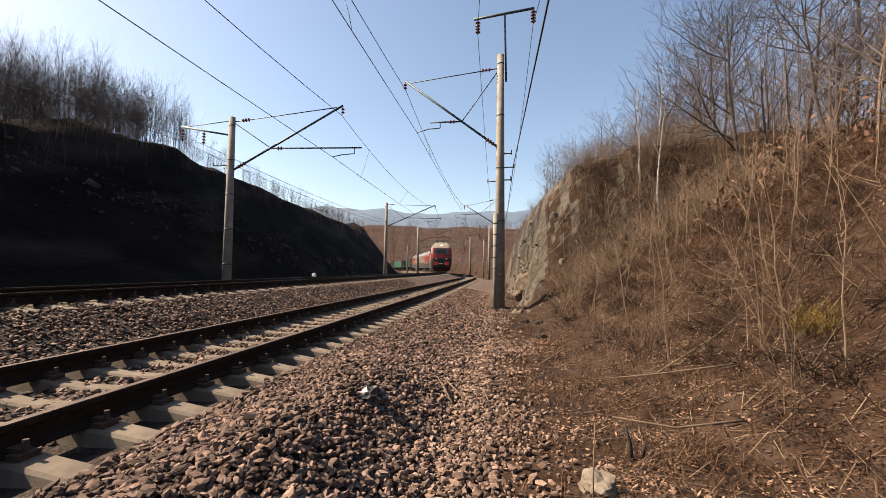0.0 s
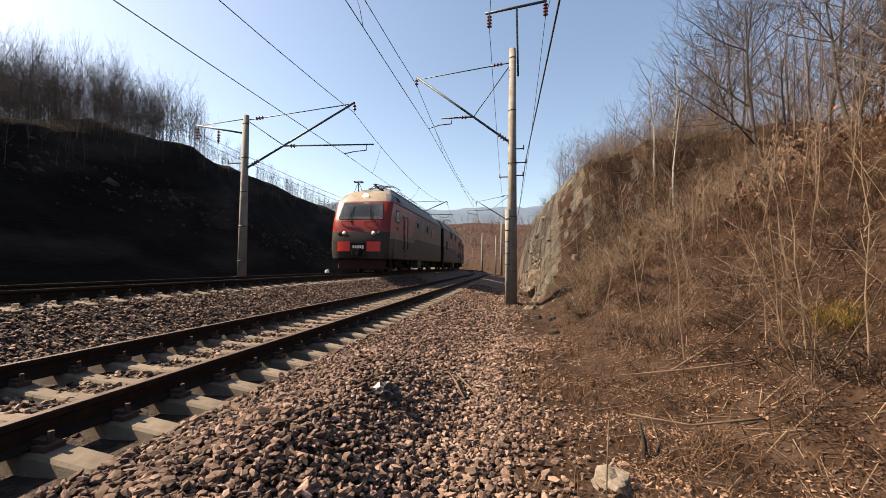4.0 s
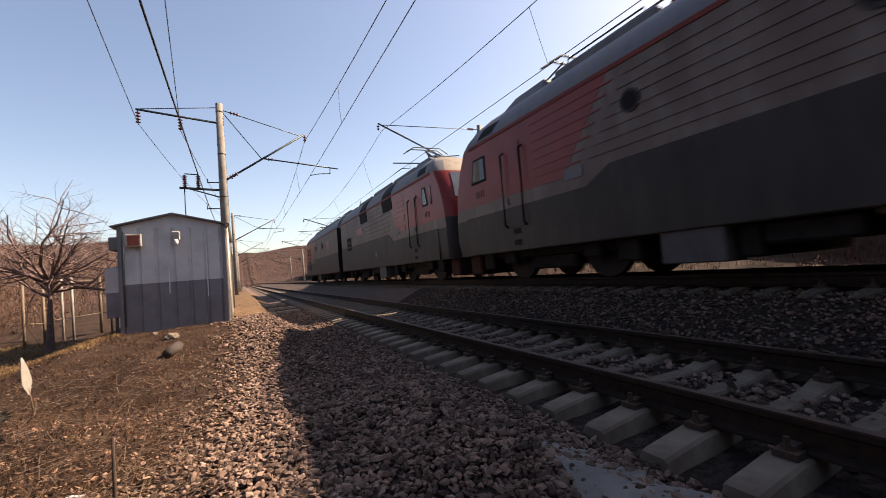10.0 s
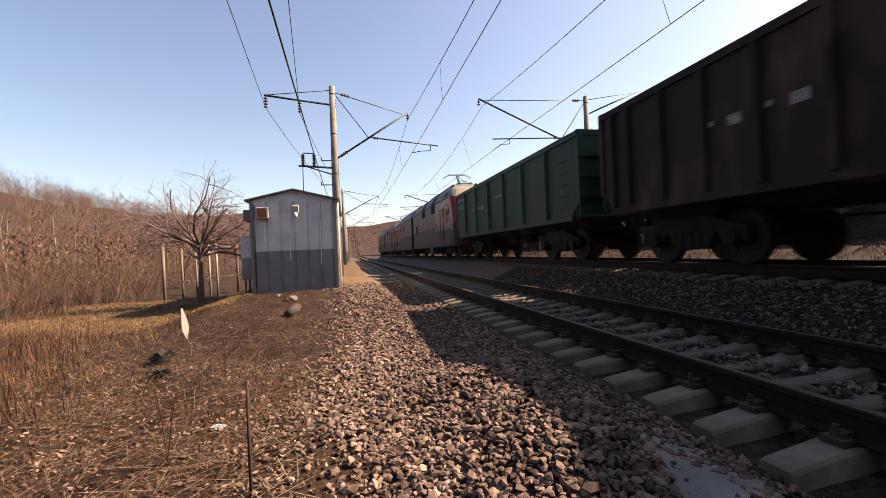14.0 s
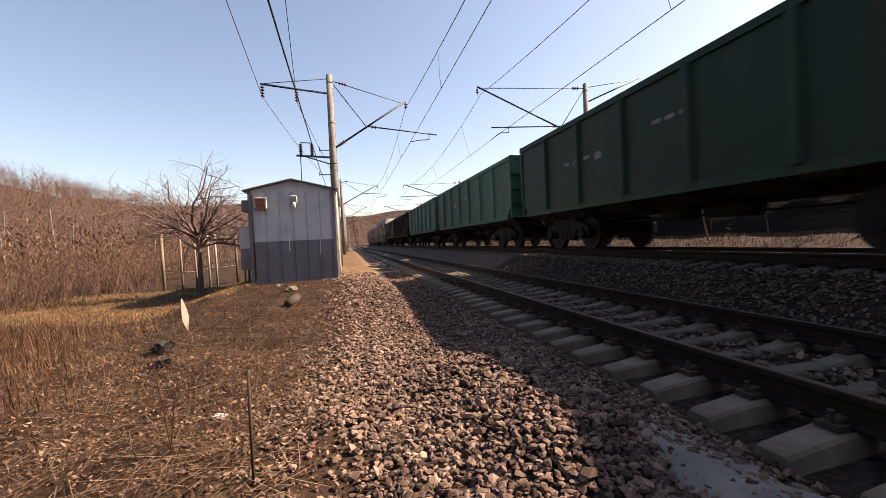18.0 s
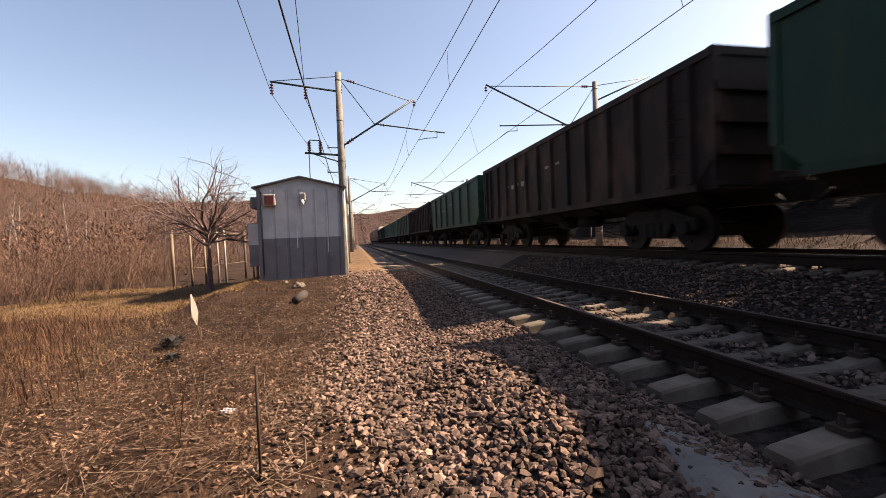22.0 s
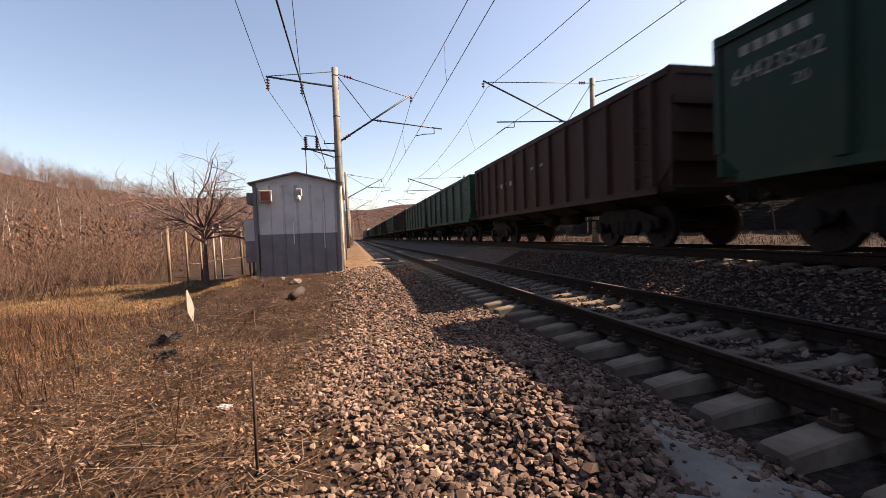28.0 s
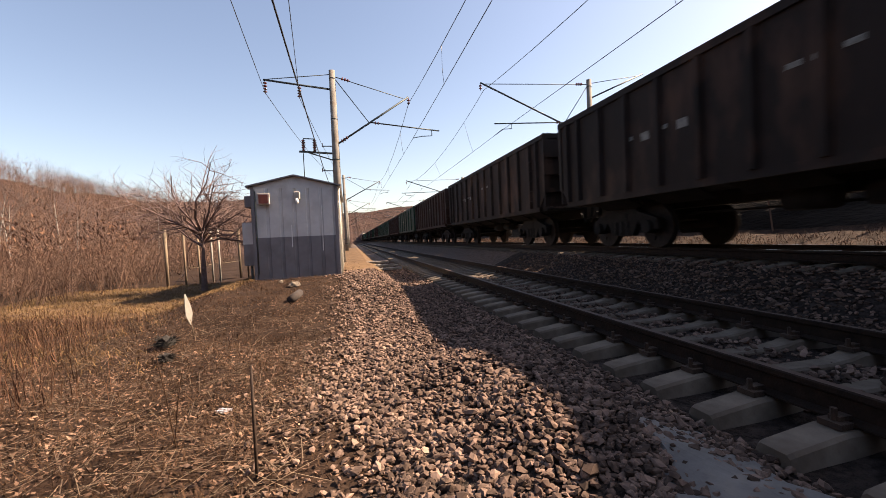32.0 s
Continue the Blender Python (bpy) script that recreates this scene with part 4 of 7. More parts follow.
        tube_part("wiper", [(s * 0.62, nose_in(2.65) - 0.05, 2.65), (s * 0.5, nose_in(3.1) - 0.06, 3.1), (s * 0.42, nose_in(3.45) - 0.04, 3.45)], 0.018, M["black"], e, sides=5)
    # windscreen, curved with the nose
    bm = bmesh.new()
    zs = (2.75, 2.95, 3.2, 3.45, 3.66)
    front = [[bm.verts.new((xx * (1.18 - 0.12 * (z - 2.75)), nose_in(z) + bow(xx * 0.72) - 0.022, z)) for xx in (-1, -0.5, 0, 0.5, 1)] for z in zs]
    for a, b in zip(front, front[1:]):
        for k in range(4):
            bm.faces.new((a[k], a[k + 1], b[k + 1], b[k]))
    bmesh.ops.solidify(bm, geom=bm.faces[:], thickness=0.03)
    part("windscreen", bm, M["glass"], e, "wide raked windscreen", True)
    tube_part("headlamp", [(0, nose_in(4.05) + 0.1, 4.05), (0, nose_in(4.05) - 0.06, 4.02)], 0.17, M["headlight"], e, "round lit headlamp", 14)
    box_part("number_plate", (-0.38, 0.38, nose_in(1.3) - 0.015, nose_in(1.3) + 0.05, 1.12, 1.5), M["black"], e, "dark plate with plain white bars")
    for k in range(5):
        box_part("number_bar", (-0.3 + k * 0.125, -0.22 + k * 0.125, nose_in(1.3) - 0.022, nose_in(1.3), 1.2, 1.38), M["white"], e)
    box_part("snow_plough", (-1.2, 1.2, 0.3, 0.9, 0.16, 0.74), M["plough"], e, "dirty dark red snow plough", 0.05)
    # roof gear
    bm = bmesh.new()
    bm_loft(bm, [[(-0.98, y, 4.47), (0.98, y, 4.47), (0.84, y, z), (-0.84, y, z)] for y, z in ((2.35, 4.52), (2.75, 4.72), (3.9, 4.74), (4.0, 4.6))])
    part("roof_hood", bm, M["roof_grey"], e)
    for y0, y1, z1 in ((4.25, 6.9, 4.74), (7.25, 10.2, 4.76), (10.6, 13.4, 4.72), (13.8, 15.5, 4.66)):
        b = box_part("roof_hatch", (-0.86, 0.86, y0, y1, 4.46, z1), M["roof_grey"], e, bevel=0.05)
        tube_part("lifting_bar", [(0.7, y0 + 0.3, z1), (0.7, y0 + 0.34, z1 + 0.16), (0.7, y1 - 0.34, z1 + 0.16), (0.7, y1 - 0.3, z1)], 0.018, M["black"], b, sides=6)
    bm = bmesh.new()
    bm_tube(bm, [(0.3, LOCO_L - 2.0, 4.78), (0.3, LOCO_L - 1.95, 4.78), (0.3, LOCO_L - 0.35, 4.78), (0.3, LOCO_L - 0.3, 4.78)], [0.16, 0.26, 0.26, 0.16], 14)
    part("roof_air_tank", bm, M["roof_grey"], e, smooth=True)
    for y in (4.1, 7.08, 10.4, 13.6):
        bm = bmesh.new()
        insulator(bm, 0.55, y, 4.45, 0.42, 0.1)
        part("roof_insulator", bm, M["porcelain"], e)
    tube_part("bus_bar", [(0.55, 4.1, 4.88), (0.55, 7.08, 4.9), (0.55, 10.4, 4.88), (0.55, 13.6, 4.86)], 0.022, M["wire"], e, sides=6)
    tube_part("air_horn", [(0.5, 2.5, 4.58), (0.5, 2.1, 4.62)], [0.03, 0.07], M["black"], e)
    tube_part("roof_fan_cover", [(0.35, 4.12, 4.5), (0.35, 4.12, 4.78)], 0.2, M["black"], e, sides=14)
    if kind == "A":
        bm = bmesh.new()
        bm_tube(bm, [(-0.7, 1.75, 4.4), (-0.7, 1.75, 4.95)], 0.03, 6)
        for k in range(4):
            a = k * math.pi / 2 + 0.4
            bm_tube(bm, [(-0.7 + 0.22 * math.cos(a), 1.75 + 0.22 * math.sin(a), 4.4), (-0.7 + 0.1 * math.cos(a), 1.75 + 0.1 * math.sin(a), 4.75), (-0.7, 1.75, 4.9)], 0.014, 5)
            bm_tube(bm, [(-0.7, 1.75, 4.95), (-0.7 + 0.24 * math.cos(a), 1.75 + 0.24 * math.sin(a), 4.97)], 0.014, 5)
        ring = [(-0.7 + 0.26 * math.cos(k * math.pi / 8), 1.75 + 0.26 * math.sin(k * math.pi / 8), 4.97) for k in range(17)]
        bm_tube(bm, ring, 0.022, 5)
        part("radio_aerial", bm, M["black"], e, "wheel-shaped radio aerial on a mast")
    tube_part("whip_aerial", [(-0.3, LOCO_L - 0.7, 4.5), (-0.3, LOCO_L - 0.72, 5.25)], 0.016, M["black"], e, sides=5)
    pantograph(e, 3.0, raised)
    # equipment slung under the floor
    for y0, y1, w, z0 in ((1.0, 6.9, 0.72, 0.30), (8.05, 8.35, 1.3, 0.26), (9.45, 14.9, 0.72, 0.30)):
        box_part("underfloor_case", (-w, w, y0, y1, z0, 0.74), M["under"], e, bevel=0.03)
    # running gear
    for yc in (3.9, 12.3):
        bg = new("bogie")
        bg.parent = e
        bg.location = (0, yc, 0)
        for s in (-1, 1):
            box_part("bogie_beam", tuple(sorted((s * 0.98, s * 1.16))) + (-2.2, 2.2, 0.56, 0.86), M["under"], bg, bevel=0.03)
            box_part("brake_gear", tuple(sorted((s * 0.9, s * 1.06))) + (-0.75, 0.75, 0.24, 0.58), M["under"], bg, bevel=0.04)
            for yy in (-2.45, 2.25):
                box_part("sand_box", tuple(sorted((s * 0.9, s * 1.3))) + (yy - 0.2, yy + 0.3, 0.3, 0.74), M["under"], bg, bevel=0.04)
            for k in (-1.42, 1.42):
                box_part("axle_box", tuple(sorted((s * 1.0, s * 1.28))) + (k - 0.24, k + 0.24, 0.42, 0.78), M["under"], bg, bevel=0.04)
                for dy in (-0.42, 0.42):
                    tube_part("spring", [(s * 1.08, k + dy, 0.5), (s * 1.08, k + dy, 0.78)], 0.1, M["under"], bg)
            tube_part("sand_pipe", [(s * 0.85, -2.3, 0.8), (s * 0.85, -2.25, 0.3), (s * 0.8, -2.1, 0.08)], 0.025, M["under"], bg, sides=5)
        for k in (-1.42, 1.42):
            w = new("wheelset", WHEEL_LOCO)
            w.parent = e
            w.location = (0, yc + k, 0.60)
    cp = new("coupler", COUPLER)
    cp.parent, cp.location = e, (0, 0.1, 0)
    gang = box_part("gangway_bellows", (-0.62, 0.62, LOCO_L, LOCO_L + 0.54, 1.2, 3.4), M["black"], e, bevel=0.04)
    return e


def text_mesh(body, size):
    cu = bpy.data.curves.new("lettering", "FONT")
    cu.body, cu.size, cu.extrude = body, size, 0.002
    ob = bpy.data.objects.new("lettering", cu)
    scene.collection.objects.link(ob)
    me = bpy.data.meshes.new_from_object(ob.evaluated_get(bpy.context.evaluated_depsgraph_get()))
    bpy.data.objects.remove(ob)
    me.materials.clear()
    me.materials.append(M["stencil"])
    return me


CAR_L = 13.92


def gondola(paint, ribs, top):
    """An open four-axle wagon. y runs from coupling to coupling."""
    e = new("gondola_wagon")
    y0, y1, w = 0.55, CAR_L - 0.55, 1.55
    side = [(y0, 1.62), (y0 + 0.42, 1.22), (y1 - 0.42, 1.22), (y1, 1.62), (y1, top), (y0, top)]
    for s in (-1, 1):
        plate("side_wall", side, s * (w - 0.07), s * 0.05, paint, e)
        box_part("top_rail", tuple(sorted((s * (w - 0.11), s * (w + 0.03)))) + (y0 - 0.04, y1 + 0.04, top - 0.14, top), paint, e)
        box_part("bottom_rail", tuple(sorted((s * (w - 0.1), s * (w + 0.01)))) + (y0 + 0.35, y1 - 0.35, 1.12, 1.26), paint, e)
        n = len(ribs)
        for f in ribs:
            yy = y0 + f * (y1 - y0)
            ww = 0.09 if n > 9 else 0.12
            bm = bmesh.new()
            bm_loft(bm, [[(s * (w - 0.021), yy - ww, z), (s * (w - 0.021), yy + ww, z), (s * (w + 0.07), yy + ww * 0.55, z), (s * (w + 0.07), yy - ww * 0.55, z)] for z in (1.26, top - 0.14)])
            part("rib", bm, paint, e)
        edges = [0.0, *ribs, 1.0]
        for a, b in zip(edges[::2] if n > 9 else edges, (edges[::2] if n > 9 else edges)[1:]):
            ya, yb = y0 + a * (y1 - y0) + 0.45, y0 + b * (y1 - y0) - 0.15
            if yb - ya > 0.4:
                bm = bmesh.new()
                bm_loft(bm, [[(s * 1.05, yy, 0.93), (s * 1.48, yy, 1.13), (s * 1.44, yy, 1.15), (s * 1.03, yy, 0.96)] for yy in (ya, yb)])
                part("floor_hatch", bm, M["under"], e)
        for k in range(4):
            plate("stencil_bar", rect(y0 + 2.9 + k * 0.5, y0 + 3.15 + k * 0.5, 2.35 - 0.09 * (k % 2), 2.43), s * (w - 0.02), s * 0.004, M["stencil"], e)
        for k in range(3):
            plate("stencil_bar", rect(y0 + 6.4 + k * 0.36, y0 + 6.62 + k * 0.36, 2.55, 2.63), s * (w - 0.02), s * 0.004, M["stencil"], e)
    for yy, s in ((y0, -1), (y1, 1)):
        bm = bmesh.new()
        bm_box(bm, -w + 0.02, w - 0.02, yy - 0.03, yy + 0.03, 1.25, top)
        part("end_wall", bm, paint, e)
        for z in (1.7, 2.25, 2.8):
            box_part("end_beam", (-w + 0.03, w - 0.03, min(yy, yy + s * 0.1), max(yy, yy + s * 0.1), z, z + 0.14), paint, e)
        box_part("end_post", (-w - 0.01, -w + 0.14, yy - 0.07, yy + 0.07, 1.62, top + 0.01), paint, e)
        box_part("end_post", (w - 0.14, w + 0.01, yy - 0.07, yy + 0.07, 1.62, top + 0.01), paint, e)
        box_part("end_top_rail", (-w, w, yy - 0.06, yy + 0.06, top - 0.12, top + 0.03), paint, e)
        c = new("coupler", COUPLER)
        c.parent = e
        c.matrix_basis = pose(0, 0.4, 0) if s < 0 else pose(0, CAR_L - 0.4, 0, 0, 0, 180)
        tube_part("brake_hose", [(0.35, yy + s * 0.1, 1.0), (0.38, yy + s * 0.42, 0.72), (0.36, yy + s * 0.52, 0.82)], 0.025, M["black"], e, sides=6)
    box_part("floor", (-1.45, 1.45, y0, y1, 1.14, 1.2), M["under"], e)
    box_part("centre_sill", (-0.2, 0.2, 0.5, CAR_L - 0.5, 0.86, 1.14), M["under"], e)
    tube_part("brake_cylinder", [(0.55, 6.2, 0.82), (0.55, 6.9, 0.82)], 0.2, M["under"], e, sides=12)
    tube_part("air_tank", [(0.5, 7.3, 0.8), (0.5, 8.3, 0.8)], 0.17, M["under"], e, sides=12)
    tube_part("brake_rod", [(0.3, 3.2, 0.72), (0.3, 10.8, 0.72)], 0.025, M["under"], e, sides=5)
    for k in range(5):
        tube_part("ladder_rung", [(w - 0.02, y1 - 0.95, 1.5 + 0.33 * k), (w + 0.06, y1 - 0.93, 1.5 + 0.33 * k), (w + 0.06, y1 - 0.63, 1.5 + 0.33 * k), (w - 0.02, y1 - 0.61, 1.5 + 0.33 * k)], 0.008, paint, e, sides=5)
    for yc in (2.63, CAR_L - 2.63):
        bg = new("bogie")
        bg.parent, bg.location = e, (0, yc, 0)
        for s in (-1, 1):
            f = new("side_frame", FRAME_CAR)
            f.parent = bg
            f.matrix_basis = pose(s * 1.02, 0, 0, 0, 0, 0 if s > 0 else 180)
        box_part("bolster", (-1.1, 1.1, -0.22, 0.22, 0.58, 0.86), M["under"], bg, bevel=0.03)
        for k in (-0.925, 0.925):
            wh = new("wheelset", WHEEL_CAR)
            wh.parent, wh.location = e, (0, yc + k, 0.475)
    return e


M["stencil"] = mat("worn_white_stencil", (0.144, 0.15, 0.138), (0.228, 0.234, 0.216), 14, 0.8, spot=(0.06, 0.072, 0.06), spot_scale=12)


def make_train():
    a, b = loco("A", False), loco("B", True)
    flip = pose(0, 0, 0, 0, 0, 180)
    a2, b2 = copy_thing(a, Matrix()), copy_thing(b, flip)
    for ob, off, lab in ((a, 0.0, "leading red and grey electric locomotive section with portholes"), (b, 32.7, "red and grey electric locomotive section with raised pantograph"),
                         (a2, 32.85, "red and grey electric locomotive section coupled nose to nose"), (b2, 65.55, "trailing red and grey locomotive section ahead of the wagons")):
        tagged(ob, lab, "locomotive", "locomotive sections of the train")
        TRAIN.append((ob, off, ob in (b, b2)))
    wide = [k / 7 for k in range(1, 7)]
    narrow = [0.035] + [k / 13 for k in range(1, 13)] + [0.965]
    kinds = dict(g=("green", wide, 3.5, "dark green open gondola wagon with broad side ribs"), t=("teal", wide, 3.48, "faded green open gondola wagon with broad side ribs"),
                 b=("brown", narrow, 3.5, "red-brown open gondola wagon with close side ribs"), u=("umber", narrow, 3.52, "dark umber open gondola wagon streaked with rust"))
    protos, numbered = {}, []
    for i, k in enumerate("gugtgbgugugguguuuguug"[:20]):
        k = {2: "t", 4: "g", 5: "u", 9: "b", 12: "b", 13: "g", 14: "b"}.get(i, k)
        paint, ribs, top, lab = kinds[k]
        if k not in protos:
            ob = protos[k] = gondola(M[paint], ribs, top)
        else:
            ob = copy_thing(protos[k], Matrix())
        tagged(ob, lab, "freight wagon", "gondola wagons of the train")
        TRAIN.append((ob, 65.6 + i * CAR_L, False))
        if i in (0, 6, 13):
            numbered.append((ob, {0: "63496202", 6: "64422769", 13: "64423502"}[i]))
    for ob, number in numbered:
        for nm, text, size, y, z in (("wagon_number", number, 0.34, 0.80, 2.64), ("stencil_mark", "20", 0.22, 1.75, 2.35)):
            o = new(nm, text_mesh(text, size))
            o.parent = ob
            o.matrix_basis = Matrix.Translation((1.535, y, z)) @ Matrix(((0, 0, 1, 0), (1, 0, 0, 0), (0, 1, 0, 0), (0, 0, 0, 1)))
        for k in range(5):
            plate("stencil_bar", rect(0.95 + k * 0.22, 1.1 + k * 0.22, 3.05, 3.2), 1.53, 0.004, M["stencil"], ob)
    for ob, off, rev in TRAIN:
        for c in ob.children:
            if c.name.startswith("wheelset"):
                WHEELSETS.append((c, off, rev, Vector(c.location)))


make_train()


def spin_rows(off, rev, loc):
    """A wheelset's turning while its vehicle is near; it stands at the same angle before and after."""
    r = loc.z
    y = lambda t: NOSE0 - run_at(t) + off
    near = [f / FPS for f in range(0, 961) if abs(y(f / FPS)) < 24]
    rows = []
    if not near or near[0] > 0.05:
        rows.append((0.0, 0.0))
    base = run_at(near[0]) if near else 0.0
    for t in near:
        rows.append((t, (run_at(t) - base) / r * (-1 if rev else 1)))
    last = rows[-1][1]
    if rows[-1][0] < 31.95:
        rows.append((32.0, last))
    if len(rows) == 1:
        rows.append((32.0, last))
    return [(t, Matrix.Translation(loc) @ Matrix.Rotation(a, 4, "X")) for t, a in rows]


def on_line(y, rev):
    """The pose of a vehicle whose front is at y along the far track."""
    reach = -13.0 if rev else 13.0
    lean = float(bend(y + reach) - bend(y)) / abs(reach) * (1 if reach > 0 else -1)
    return pose(FAR_X + float(bend(y)), y, FAR_Z, 0, 0, math.degrees(math.asin(-lean)) + (180 if rev else 0))


def row_times(off):
    """Close rows while the vehicle is in the curve, wide ones on the straight."""
    return [k / 2 for k in range(0, 65) if k % 4 == 0 or NOSE0 - run_at(k / 2) + off > 20]


def motions():
    for ob, off, rev in TRAIN:
        walk(ob, [(t, on_line(NOSE0 - run_at(t) + off, rev)) for t in row_times(off)])
    for ob, off, rev, loc in WHEELSETS:
        walk(ob, spin_rows(off, rev, loc))

# ---- hut, fence and odds and ends ----
M.update(
    blade=mat("dry_grass", (0.0302, 0.0165, 0.00992), (0.0816, 0.047, 0.0274), 0.8, 0.9, island=0.6, spec=0.1),
    dead_leaf=mat("dead_leaves", (0.034, 0.019, 0.013), (0.205, 0.128, 0.088), 0.9, 0.85, island=0.85, spec=0.15),
    rust_leaf=mat("rust_oak_leaves", (0.0612, 0.02584, 0.01292), (0.1122, 0.051, 0.02516), 0.9, 0.85, island=0.5),
    twig=mat("tan_shrub_stems", (0.0816, 0.0538, 0.0342), (0.163, 0.113, 0.0718), 2, 0.9, island=0.4),
    straw=mat("straw_grass", (0.118, 0.073, 0.0335), (0.197, 0.126, 0.0611), 0.8, 0.9, island=0.5, spec=0.1),
    brown_stem=mat("brown_stems", (0.03, 0.0166, 0.0102), (0.075, 0.0422, 0.0251), 2, 0.9, island=0.5, spec=0.1),
    # brown twigs darkened in colour for the backlit side of the ridge trees
    ridge_twig=mat("shaded_ridge_twigs", (0.034, 0.023, 0.020), (0.062, 0.042, 0.036), 3, 0.95, island=0.35),
    bark=mat("dark_bark", (0.021, 0.0153, 0.013), (0.0394, 0.0297, 0.0252), 6, 0.95, island=0.3),
    grey_twig=mat("grey_brown_twigs", (0.0577, 0.0428, 0.0381), (0.0977, 0.0744, 0.066), 3, 0.95, island=0.35),
    birch=mat("birch_bark", (0.23, 0.21, 0.185), (0.332, 0.312, 0.281), 4, 0.85, spot=(0.0382, 0.0319, 0.0287), spot_scale=9),
    far_twig=mat("reddish_bare_woods", (0.0715, 0.0398, 0.0279), (0.122, 0.0717, 0.0494), 0.2, 1.0, island=0.4),
)
M.update(
    hut_grey=mat("grey_hut_paint", (0.46, 0.45, 0.44), (0.56, 0.55, 0.53), 1.5, 0.6, bump=0.1, spot=(0.44, 0.43, 0.415), spot_scale=2.5),
    hut_dark=mat("dark_hut_paint", (0.155, 0.145, 0.150), (0.20, 0.19, 0.195), 1.5, 0.6, bump=0.1, spot=(0.145, 0.135, 0.138), spot_scale=2.5),
    hut_pale=mat("pale_hut_paint", (0.4125, 0.39, 0.345), (0.51, 0.4875, 0.435), 1.5, 0.6, spot=(0.3, 0.27, 0.225), spot_scale=2),
    old_wood=mat("weathered_wood", (0.10, 0.075, 0.05), (0.2, 0.15, 0.10), 4, 0.9, bump=0.4, stretch=(1, 1, 0.2)),
    pale_stone=mat("pale_limestone", (0.1152, 0.09216, 0.07056), (0.1872, 0.1548, 0.121), 5, 0.9, bump=0.6, fine=20, dist=0.02),
    plastic=mat("crumpled_plastic", (0.30, 0.28, 0.30), (0.44, 0.42, 0.44), 9, 0.4),
    dark_plastic=mat("dark_plastic_rag", (0.0175, 0.0165, 0.018), (0.0375, 0.035, 0.0375), 9, 0.35),
    char=mat("charred_tuft", (0.008, 0.007, 0.006), (0.02, 0.017, 0.014), 9, 0.95),
)


def make_hut():
    x0, x1, y0, y1, z0, z1, zr = 3.8, 6.22, -18.6, -13.0, -0.12, 2.62, 2.92
    e = new("equipment_hut")
    e.matrix_basis = pose(0, 0, 0)
    xm = (x0 + x1) / 2
    # front sheet in two tones, pressed into broad grooves
    n = 6
    w = (x1 - x0 - 0.16) / n
    for k in range(n):
        a, b = x0 + 0.08 + k * w, x0 + 0.08 + (k + 1) * w
        for nm, lo, hi, m in (("lower_sheet", z0 + 0.06, 1.15, M["hut_dark"]), ("upper_sheet", 1.15, z1 - 0.04, M["hut_grey"])):
            prof = [(a, y1 - 0.03), (a + 0.05, y1 - 0.03), (a + 0.08, y1), (b - 0.03, y1), (b, y1 - 0.03), (b, y1 - 0.055), (a, y1 - 0.055)]
            bm = bmesh.new()
            bm_loft(bm, [[(px, py, z) for px, py in prof] for z in (lo, hi)])
            part(nm, bm, m, e)
    for nm, d, m in (("corner_post", (x0, x0 + 0.09, y1 - 0.09, y1 + 0.02, z0, z1), "hut_dark"), ("corner_post", (x1 - 0.09, x1, y1 - 0.09, y1 + 0.02, z0, z1), "hut_dark"),
                     ("floor_beam", (x0, x1, y1 - 0.08, y1 + 0.015, z0 - 0.04, z0 + 0.08), "hut_dark"), ("core_wall", (x0 + 0.1, x1 - 0.1, y0 + 0.1, y1 - 0.06, z0, z1 - 0.02), "hut_dark"),
                     ("back_wall", (x0, x1, y0, y0 + 0.08, z0, z1), "hut_grey"), ("far_side_wall", (x1 - 0.07, x1, y0 + 0.08, y1 - 0.09, z0, z1), "hut_grey")):
        box_part(nm, d, M[m], e)
    for k in range(9):
        ya = y0 + 0.1 + k * 0.6
        box_part("side_sheet", (x0 + 0.005, x0 + 0.07, ya, ya + 0.52, z0, z1), M["hut_pale"], e)
        box_part("side_rib", (x0 - 0.025, x0 + 0.07, ya + 0.52, ya + 0.6, z0, z1), M["hut_pale"], e)
    bm = bmesh.new()
    pts = [(x0 - 0.02, z1 - 0.05), (x1 + 0.02, z1 - 0.05), (x1 + 0.02, z1), (xm, zr), (x0 - 0.02, z1)]
    bm_loft(bm, [[(px, y, pz) for px, pz in pts] for y in (y0 - 0.02, y1 - 0.005)])
    part("gable", bm, M["hut_grey"], e)
    for s in (-1, 1):
        xe = x0 - 0.12 if s < 0 else x1 + 0.12
        bm = bmesh.new()
        bm_loft(bm, [[(xm, y, zr + 0.005), (xe, y, z1 - 0.01), (xe, y, z1 + 0.03), (xm, y, zr + 0.045)] for y in (y0 - 0.12, y1 + 0.1)])
        part("roof_sheet", bm, M["hut_dark"], e)
    # fittings
    bx = box_part("warning_box", (x1 - 0.53, x1 - 0.2, y1 + 0.01, y1 + 0.16, 2.1, 2.42), M["hut_pale"], e, "small pale box with a rust-red face", 0.01)
    box_part("face", (x1 - 0.49, x1 - 0.24, y1 + 0.16, y1 + 0.175, 2.13, 2.38), M["rust"], bx)
    lamp = box_part("wall_lamp", (xm - 0.16, xm + 0.02, y1 + 0.01, y1 + 0.14, 2.22, 2.46), M["hut_pale"], e, "pale wall lamp on a bracket", 0.02)
    tube_part("lamp_glass", [(xm - 0.07, y1 + 0.1, 2.24), (xm - 0.07, y1 + 0.14, 2.1)], [0.06, 0.04], M["glass_pale"], lamp)
